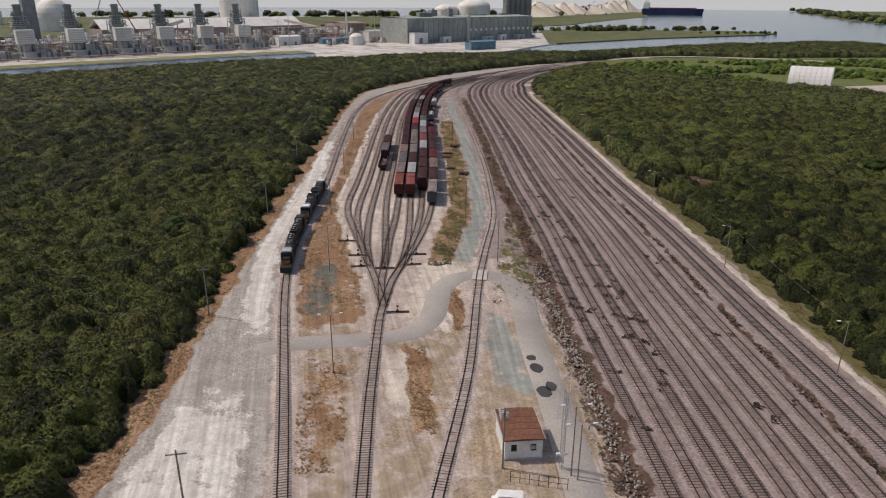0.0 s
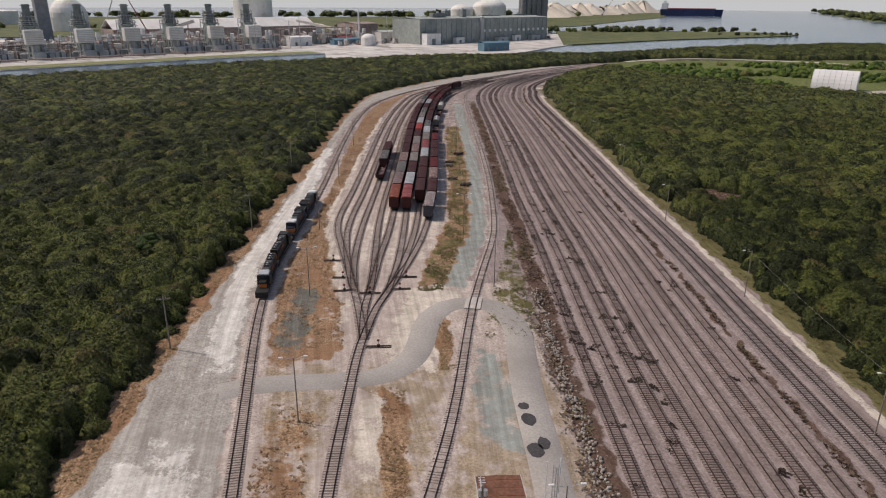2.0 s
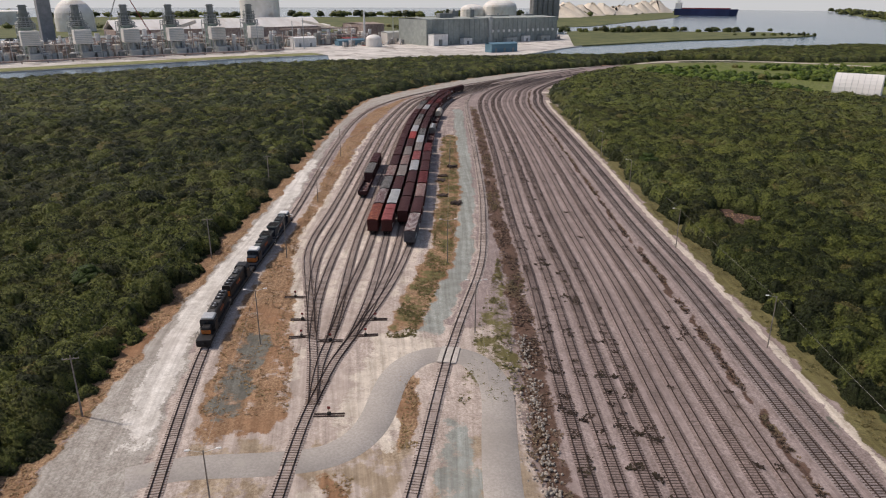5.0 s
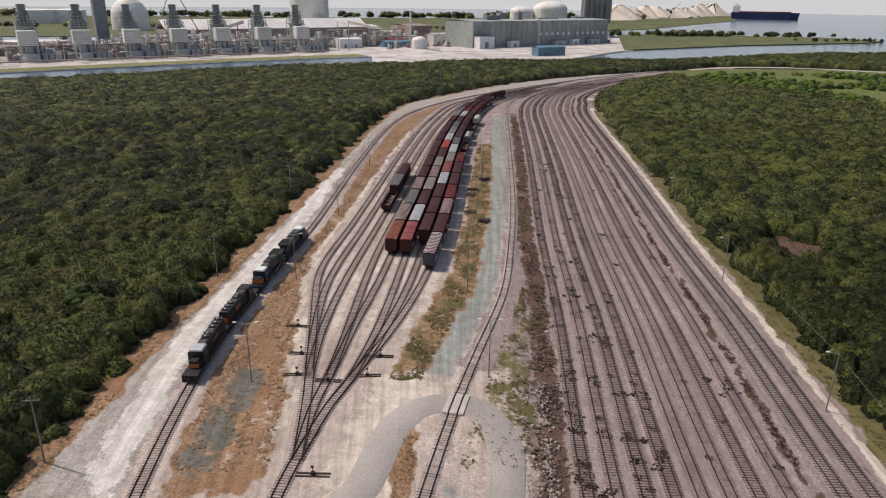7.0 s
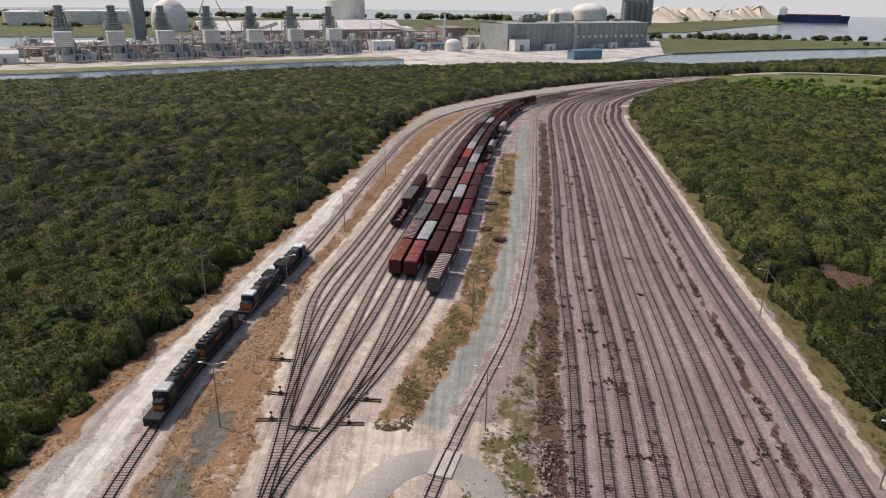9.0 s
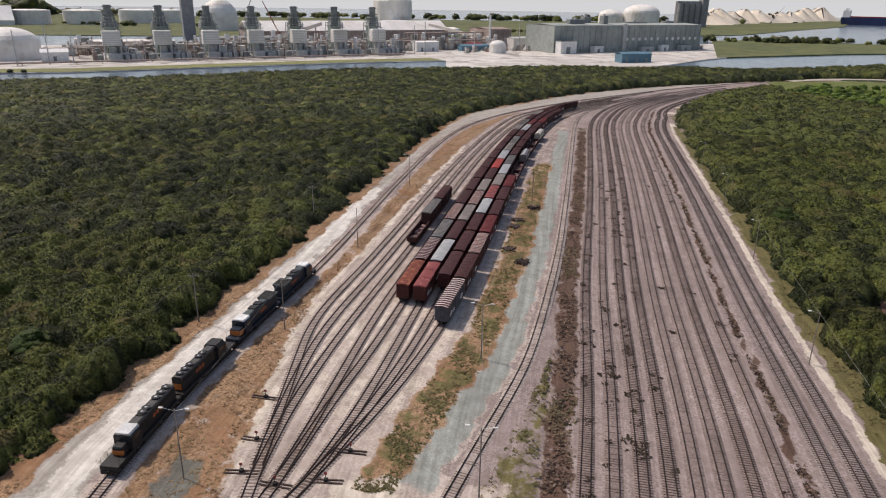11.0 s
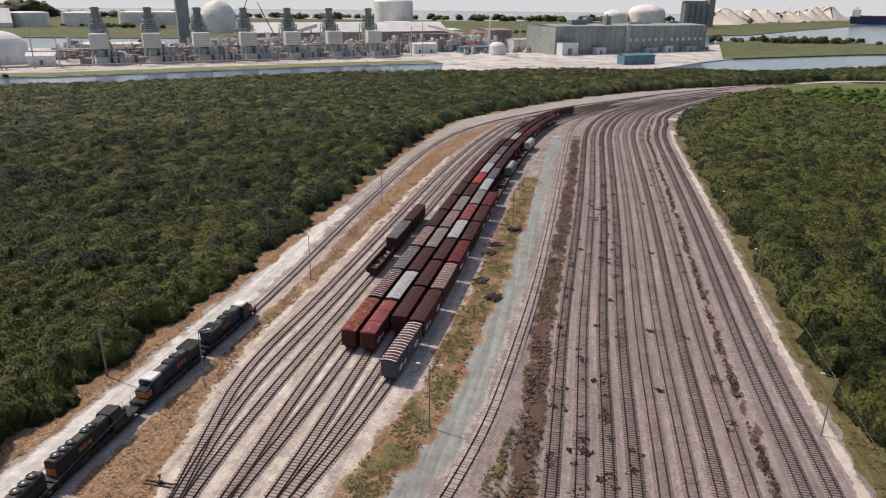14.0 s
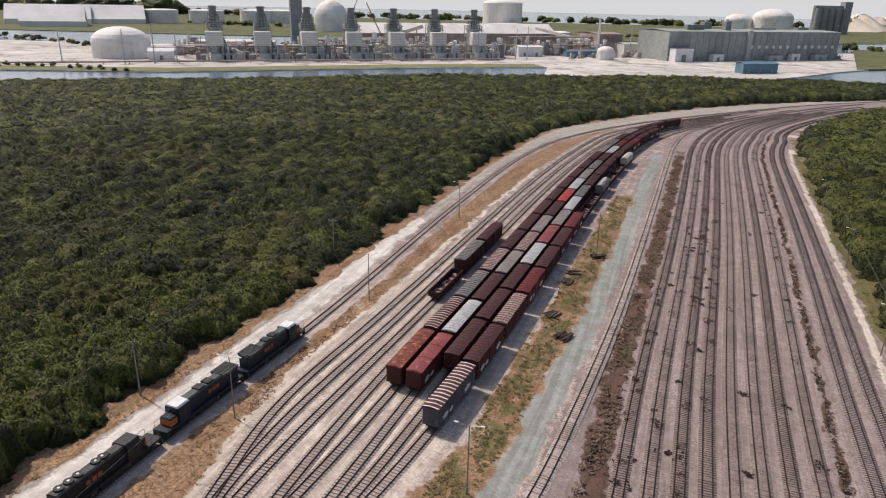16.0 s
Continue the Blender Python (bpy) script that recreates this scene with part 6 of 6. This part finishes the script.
def pipe_rack(u0, u1, v, z, count, material):
    """Long parallel pipes on posts."""
    root = thing("pipe_rack", "long cream and rust pipes on steel trestles", "pipe rack", site(u0, v), group="pipe racks")
    for k in range(count):
        bm = bmesh.new()
        bar(bm, (0, k * 2.4, z + 1.0), (u1 - u0, k * 2.4, z + 1.0), 0.9 if k % 2 else 0.6, n=8)
        part("pipe", bm, material[k % len(material)], root)
    for x in np.arange(6, u1 - u0, 24):
        bm = bmesh.new()
        for y in (-1, count * 2.4 - 1.4):
            box(bm, x - 0.35, x + 0.35, y - 0.35, y + 0.35, 0, z)
        box(bm, x - 0.35, x + 0.35, -1, count * 2.4 - 1.4, z, z + 0.5)
        part("trestle", bm, G_pipe, root)


M_cream = mat("cream_pipe_paint", (0.62, 0.56, 0.48), (0.72, 0.66, 0.58), 0.3, 0.05, 0.7, relief=0)
pipe_rack(-40, 360, 28, 12, 5, [M_cream, G_pipe, M_cream])
pipe_rack(-80, 380, 60, 8, 4, [G_pipe, M_cream])
pipe_rack(360, 520, 40, 11, 5, [G_pipe, G_pipe, M_cream])
pipe_rack(390, 520, 75, 20, 4, [G_pipe])
pipe_rack(-60, 200, 95, 6, 3, [M_cream, G_pipe])
pipe_rack(-260, 330, -48, 1.2, 2, [G_pipe])


def skid(kind):
    """A process skid: base frame, boxes, vessel, pipes."""
    rng = random.Random(kind)
    root = thing("process_skid", "grey process equipment skid with vessel and pipes", "plant equipment", group="process skids")
    bm = bmesh.new()
    box(bm, -6, 6, -4, 4, 0, 0.8)
    part("base_frame", bm, G_pipe, root)
    for k in range(3):
        bm = bmesh.new()
        x, w, z = -4 + k * 4, rng.uniform(1.2, 1.9), rng.uniform(3, 9)
        box(bm, x - w, x + w, -2.5, 2, 0.8, z, 0.2)
        part("cabinet", bm, (G_grey, M_cream, G_dark)[(k + kind) % 3], root)
    bm = bmesh.new()
    z = rng.uniform(4, 13)
    bar(bm, (rng.uniform(-3, 3), 3, 0.8), (rng.uniform(-3, 3) * 0, 3, z), 1.4, n=12)
    part("vessel", bm, M_white, root)
    for k in range(3):
        bm = bmesh.new()
        y = rng.uniform(-3, 4)
        bar(bm, (-6, y, 2 + k * 2.5), (6, y, 2 + k * 2.5), 0.35, n=6)
        part("pipe", bm, G_pipe, root)
    bm = bmesh.new()
    for x in (-6, 0, 6):
        bar(bm, (x, -4, 0), (x, -4, 9), 0.25, n=5)
    for z in (4.5, 9):
        bar(bm, (-6, -4, z), (6, -4, z), 0.2, n=5)
    part("rail_frame", bm, G_pipe, root)
    return root


skids = [skid(k) for k in range(5)]
spots = []
prng = random.Random(8)
for k in range(7):
    for du, dv in ((14, -10), (28, -14), (22, 12), (34, 4), (-16, 42), (8, 78)):
        spots.append((51.2 * k + du + prng.uniform(-3, 3), dv + prng.uniform(-5, 5)))
for k in range(22):
    spots.append((prng.uniform(360, 520), prng.uniform(25, 110)))
for k in range(46):
    spots.append((prng.uniform(-70, 360), prng.uniform(18, 90)))
for k in range(12):
    spots.append((prng.uniform(-80, 330), prng.uniform(90, 150)))
sizes = [(0.9, 1.7)] * len(spots)
for k in range(40):
    spots.append((prng.uniform(395, 735), prng.uniform(-30, 16)))
    sizes.append((0.3, 0.75))
for k in range(22):
    spots.append((prng.uniform(735, 830), prng.uniform(-70, 40)))
    sizes.append((0.5, 1.1))
for k, (u, v) in enumerate(spots):
    m = site(u, v) @ pose(0, 0, 0, 0, 0, prng.choice((0, 90))) @ Matrix.Diagonal((*[prng.uniform(*sizes[k])] * 3, 1))
    if k < 5:
        skids[k].matrix_basis = m
    else:
        copy_thing(skids[prng.randrange(5)], m)


def plant_building(label, u, v, w, d, hgt, wall, roof):
    return shed("plant_building", label, site(u, v), w, d, hgt, hgt + 1.5, wall, roof, 3)


plant_building("low cream plant building behind the units", -30, 120, 90, 30, 12, M_cream, G_white)
plant_building("dark roofed plant building", 120, 130, 120, 34, 14, G_pipe, G_dark)
plant_building("long white warehouse beyond the shed", 230, 330, 260, 60, 14, M_white, G_white)
plant_building("white flat warehouse on the far side", 480, 400, 180, 60, 12, M_white, G_white)
plant_building("rusty conveyor house beside the hall", 520, 60, 40, 60, 26, G_pipe, G_pipe)
plant_building("grey annex of the turbine hall", 545, 30, 40, 26, 14, G_white, G_grey)
plant_building("small cream store with red roof", 462, 22, 24, 12, 8, M_cream, G_red)
plant_building("low grey wharf building", 690, 150, 90, 30, 10, G_grey, G_grey)


def conveyor(a, b):
    root = thing("conveyor", "sloping enclosed conveyor gallery on trestles", "conveyor", group="conveyors")
    a, b = Vector(a), Vector(b)
    bm = bmesh.new()
    d = (b - a)
    m = Matrix.Translation((a + b) / 2) @ d.to_track_quat("Y", "Z").to_matrix().to_4x4() @ Matrix.Diagonal((4, d.length, 4, 1))
    bmesh.ops.create_cube(bm, size=1, matrix=m)
    part("gallery", bm, M_cream, root)
    for f in (0.3, 0.6, 0.9):
        p = a.lerp(b, f)
        bm = bmesh.new()
        bar(bm, (p.x - 2, p.y, -0.2), (p.x, p.y, p.z), 0.5, n=6)
        bar(bm, (p.x + 2, p.y, -0.2), (p.x, p.y, p.z), 0.5, n=6)
        part("trestle", bm, G_pipe, root)


q0, q1 = site(200, 130).translation, site(262, 70).translation
conveyor((q0.x, q0.y, 8), (q1.x, q1.y, 34))
q0, q1 = site(485, 190).translation, site(525, 90).translation
conveyor((q0.x, q0.y, 28), (q1.x, q1.y, 12))


def crane(m, hgt, reach, material):
    root = thing("crane", "lattice crane with raised boom", "crane", m, group="cranes")
    bm = bmesh.new()
    box(bm, -3, 3, -4, 4, 0, 5, 0.3)
    part("cab", bm, material, root)
    bm = bmesh.new()
    for o in (-0.8, 0.8):
        bar(bm, (o, 0, 4), (o * 0.3 + reach, 0, hgt), 0.35, n=5)
    for k in range(10):
        f = k / 10
        bar(bm, (-0.8 * (1 - f) + reach * f, 0, 4 + (hgt - 4) * f), (0.8 * (1 - f) + reach * (f + 0.05), 0, 4 + (hgt - 4) * (f + 0.05)), 0.2, n=4)
    part("boom", bm, material, root)


crane(site(235, 160), 62, -28, G_red)
crane(site(185, 240), 75, 30, G_dark)
crane(pose(860, 2900, 0), 60, 40, G_dark)
mound_u = site(52, 135)
bm = bmesh.new()
bmesh.ops.create_cone(bm, cap_ends=False, segments=18, radius1=22, radius2=3, depth=17, matrix=Matrix.Translation((0, 0, 8)))
ob = part("coal_mound", bm, M_coal)
ob.matrix_basis = mound_u
tagged(ob, "dark grey heap of coal on the plant site", "mound")


# ---------- cars ----------
def car(label, paint_mat, van=False):
    root = thing("van" if van else "car", label, "vehicle", group="parked vehicles")
    top = 2.1 if van else 1.45
    bm = bmesh.new()
    box(bm, -0.9, 0.9, -2.3, 2.3, 0.35, 0.95, 0.12)
    part("body", bm, paint_mat, root)
    bm = bmesh.new()
    y0, y1 = (-2.2, 1.3) if van else (-1.5, 0.9)
    a = [bm.verts.new((x, y, 0.9)) for x, y in ((-0.85, y0), (0.85, y0), (0.85, y1 + 0.5), (-0.85, y1 + 0.5))]
    b = [bm.verts.new((x, y, top)) for x, y in ((-0.75, y0 + 0.15), (0.75, y0 + 0.15), (0.75, y1), (-0.75, y1))]
    bm.faces.new(b)
    for i in range(4):
        bm.faces.new((a[i], a[(i + 1) % 4], b[(i + 1) % 4], b[i]))
    bmesh.ops.recalc_face_normals(bm, faces=bm.faces)
    part("cabin", bm, paint_mat, root)
    bm = bmesh.new()
    box(bm, -0.87, 0.87, y0 + 0.3, y1 + 0.3, 1.05, min(top - 0.25, 1.35))
    part("window_band", bm, M_glass_dark, root)
    for x in (-0.88, 0.88):
        for y in (-1.45, 1.45):
            bm = bmesh.new()
            bar(bm, (x - 0.1, y, 0.34), (x + 0.1, y, 0.34), 0.34, n=12)
            part("wheel", bm, M_black, root)
    return root


van = car("white utility van parked beside the hut", M_white, True)
van.matrix_basis = pose(16.2, 74.6, 0.05, 0, 0, 80)
small = [car("white parked car on the plant site", M_white), car("red parked car on the plant site", G_red), car("dark parked car on the plant site", P_black)]
lots = [(560 + 9 * k, -30 + (k % 3) * 9) for k in range(14)] + [(440 + 14 * k, -22) for k in range(5)] + [(-60 + 10 * k, -30) for k in range(4)]
for k, (u, v) in enumerate(lots):
    m = site(u, v) @ pose(0, 0, 0.05, 0, 0, 25 * (k % 4))
    if k < 3:
        small[k].matrix_basis = m
    else:
        copy_thing(small[k % 3], m)


# ---------- yard details ----------
def lattice_mast(x, y, hgt):
    root = thing("antenna_mast", "white lattice radio mast with whip antennas", "antenna mast", pose(x, y, 0))
    legs = [(0.35 * math.cos(a), 0.35 * math.sin(a)) for a in (0.3, 2.4, 4.5)]
    bm = bmesh.new()
    for p in legs:
        bar(bm, (*p, 0), (*p, hgt), 0.045, n=5)
    for k in range(int(hgt / 0.7)):
        for i in range(3):
            bar(bm, (*legs[i], k * 0.7), (*legs[(i + 1) % 3], k * 0.7 + 0.7), 0.025, n=4)
    part("lattice", bm, M_galv, root)
    for x2, z0, z1 in ((-1.1, hgt - 5, hgt + 0.6), (0.5, hgt - 4, hgt + 1.0), (-0.4, 4, 9)):
        bm = bmesh.new()
        bar(bm, (x2, 0, z0), (x2, 0, z1), 0.06, n=6)
        part("whip_antenna", bm, M_white, root)
    bm = bmesh.new()
    bar(bm, (-1.1, 0, hgt - 4), (0.5, 0, hgt - 4), 0.04, n=5)
    part("stand_off", bm, M_galv, root)
    for s in (-1, 1):
        bm = bmesh.new()
        box(bm, min(0.3 * s, 0.9 * s), max(0.3 * s, 0.9 * s), -0.2, 0.2, 2.4, 2.8, 0.08)
        part("flood_lamp", bm, M_white, root)
    return root


lattice_mast(25.6, 81.8, 13.5)
pole = utility_pole(16.9, 82.6, 10.5, 0, False)
bm = bmesh.new()
for x in (-0.35, 0.35):
    bar(bm, (x, -0.2, 9.0), (x, -0.2, 9.9), 0.24, n=10)
part("transformer", bm, M_galv, pole)
lamp_pole(27.3, 79.0, 9.5, 0, "dark steel lamp pole with two white heads")

fence = thing("fence", "low chain-link fence with steel posts", "fence")
for k in range(7):
    bm = bmesh.new()
    bar(bm, (17.5 + k * 1.3, 79.5 - k * 0.4, 0), (17.5 + k * 1.3, 79.5 - k * 0.4, 1.9), 0.05, n=6)
    part("post", bm, M_black, fence)
bm = bmesh.new()
for z in (0.9, 1.85):
    bar(bm, (17.5, 79.5, z), (25.3, 77.1, z), 0.035, n=5)
part("top_rail", bm, M_black, fence)


def switch_stand(x, y, turn):
    root = thing("switch_stand", "dark switch stand on long timbers", "switch stand", pose(x, y, 0, 0, 0, turn), group="switch stands")
    for dy in (-0.35, 0.35):
        bm = bmesh.new()
        box(bm, -2.6, 2.6, dy - 0.12, dy + 0.12, -0.05, 0.2)
        part("timber", bm, M_tie, root)
    bm = bmesh.new()
    box(bm, -0.3, 0.3, -0.3, 0.3, 0.2, 0.6, 0.04)
    bar(bm, (0, 0, 0.6), (0, 0, 1.5), 0.05, n=6)
    part("stand", bm, M_black, root)
    bm = bmesh.new()
    box(bm, -0.25, 0.25, -0.03, 0.03, 1.3, 1.75)
    part("target", bm, G_red, root)


for x, y in ((-5.6, 166), (-6.5, 174), (7.6, 166), (9.3, 173.4), (3.0, 137.5), (-9.8, 186), (0.5, 164)):
    switch_stand(x, y, prng.uniform(-6, 6))


def timber_pile(x, y, turn, count):
    rng = random.Random(int(x * 10))
    root = thing("timber_pile", "loose pile of old dark railway timbers", "timber pile", pose(x, y, 0, 0, 0, turn) @ Matrix.Diagonal((1.35, 1.5, 1.2, 1)), group="timber piles")
    for k in range(count):
        bm = bmesh.new()
        box(bm, -1.3, 1.3, -0.12, 0.12, -0.09, 0.09, 0.02)
        o = part("timber", bm, M_tie, root)
        layer = k // 6
        o.matrix_basis = pose(rng.uniform(-0.5, 0.5), (k % 6 - 2.5) * 0.34 + rng.uniform(-0.1, 0.1), 0.1 + layer * 0.2, 0, 0, rng.uniform(-14, 14) + (80 if rng.random() > 0.85 else 0))


for x, y, a, c in ((33.2, 261.5, 70, 18), (35.3, 314.5, 30, 22), (29.6, 293, 80, 12), (30.2, 300, 10, 10), (28.9, 272, 60, 8)):
    timber_pile(x, y, a, c)

for x, y, rx, ry in ((28.3, 114.8, 1.0, 1.1), (28.4, 110.9, 1.2, 1.9), (28.0, 102.6, 1.4, 1.9), (29.6, 104.2, 1.0, 1.7)):
    bm = bmesh.new()
    rng = random.Random(int(y))
    ring = [bm.verts.new((x + rx * math.cos(a / 14 * 6.283) * rng.uniform(0.85, 1.1), y + ry * math.sin(a / 14 * 6.283) * rng.uniform(0.85, 1.1), 0.1)) for a in range(14)]
    bm.faces.new(ring)
    tagged(part("road_patch", bm, M_patch), "dark fresh asphalt patch on the worn road", "road patch", group="road patches", kind="structure")

for dx in (-1.9, 0, 1.9):
    bm = bmesh.new()
    box(bm, -0.62 if dx == 0 else -0.45, 0.62 if dx == 0 else 0.45, -3.2, 3.2, 0.02, 0.28, 0.02)
    p, t = l_r0.at(l_r0.s_of_y(157.0))
    ob = part("crossing_slab", bm, M_concrete)
    ob.matrix_basis = pose(p[0], p[1], 0, 0, 0, math.degrees(math.atan2(-t[0], t[1]))) @ pose(dx * 0.73, 0, 0)
    tagged(ob, "pale concrete slab of a level crossing", "crossing slab", group="crossing slabs", kind="structure")


def riprap():
    """Loose limestone blocks along the ditch."""
    rng = np.random.default_rng(21)
    n = 1100
    y = 70 + 95 * rng.random(n) ** 1.1
    row = rng.random(n) > 0.4
    x = l_r1.x_of_y(y) - np.where(row, 5.2, 9.0) + rng.normal(0, 0.9, n)
    s = rng.uniform(0.08, 0.27, n)
    cube = np.array([(a, b, c) for c in (-1, 1) for b in (-1, 1) for a in (-1, 1)], float)
    V = cube[None] * rng.uniform(0.55, 1.1, (n, 8, 1)) * s[:, None, None]
    a = rng.uniform(0, 6.28, n)
    ca, sa = np.cos(a)[:, None], np.sin(a)[:, None]
    V = np.stack([V[..., 0] * ca - V[..., 1] * sa + x[:, None], V[..., 0] * sa + V[..., 1] * ca + y[:, None], V[..., 2] * 0.7 + 0.05 - 0.25 * (~row)[:, None]], -1).reshape(-1, 3)
    F = (BOX_F[None] + 8 * np.arange(n)[:, None, None]).reshape(-1, 4)
    tagged(quads("riprap", V, F, M_rock), "loose pale limestone blocks along the ditch", "rocks", kind="stuff")


riprap()


# ---------- tracks, with their sleepers ----------
track(l_loco, "single track beside the gravel road", singles=(70, 160), bury=0.02, timber=M_tie_brown)
track(Line(M_LEAD + [(1.1, 149)]), "lead track to the yard ladder", singles=(60, 141), bury=0.02, timber=M_tie_brown)
track(l_r0, "curving track beside the service road", singles=(75, 200), bury=0.045, timber=M_tie_brown)
for k in sorted(fan_lines):
    track(fan_lines[k], "yard ladder track with dark timber sleepers", y1={8: 660, 7: 600, 6: 620, 5: 600, 4: 605, 3: 640, 2: 620, 1: 660}[k], singles=(160, 205), pitch=0.72, timber=M_tie_brown)
for k, ln in enumerate(right_lines):
    track(ln, "main line track with closely laid sleepers" if k > 7 else "storage track sunk in grey ballast", y1=(1e4, 640, 690, 645, 700, 660, 1e4, 680, 1e4, 1e4)[k], singles=(90, 140) if k > 7 else (100, 150), bury=0.0 if k > 7 else (0.01, 0.035, 0.01, 0.015, 0.05, 0.045, 0.02, 0.04)[k], bed=M_bed_main if k > 7 else M_bed_dark, timber=M_tie if k > 7 or k in (0, 1, 2, 3, 6) else M_tie_worn)
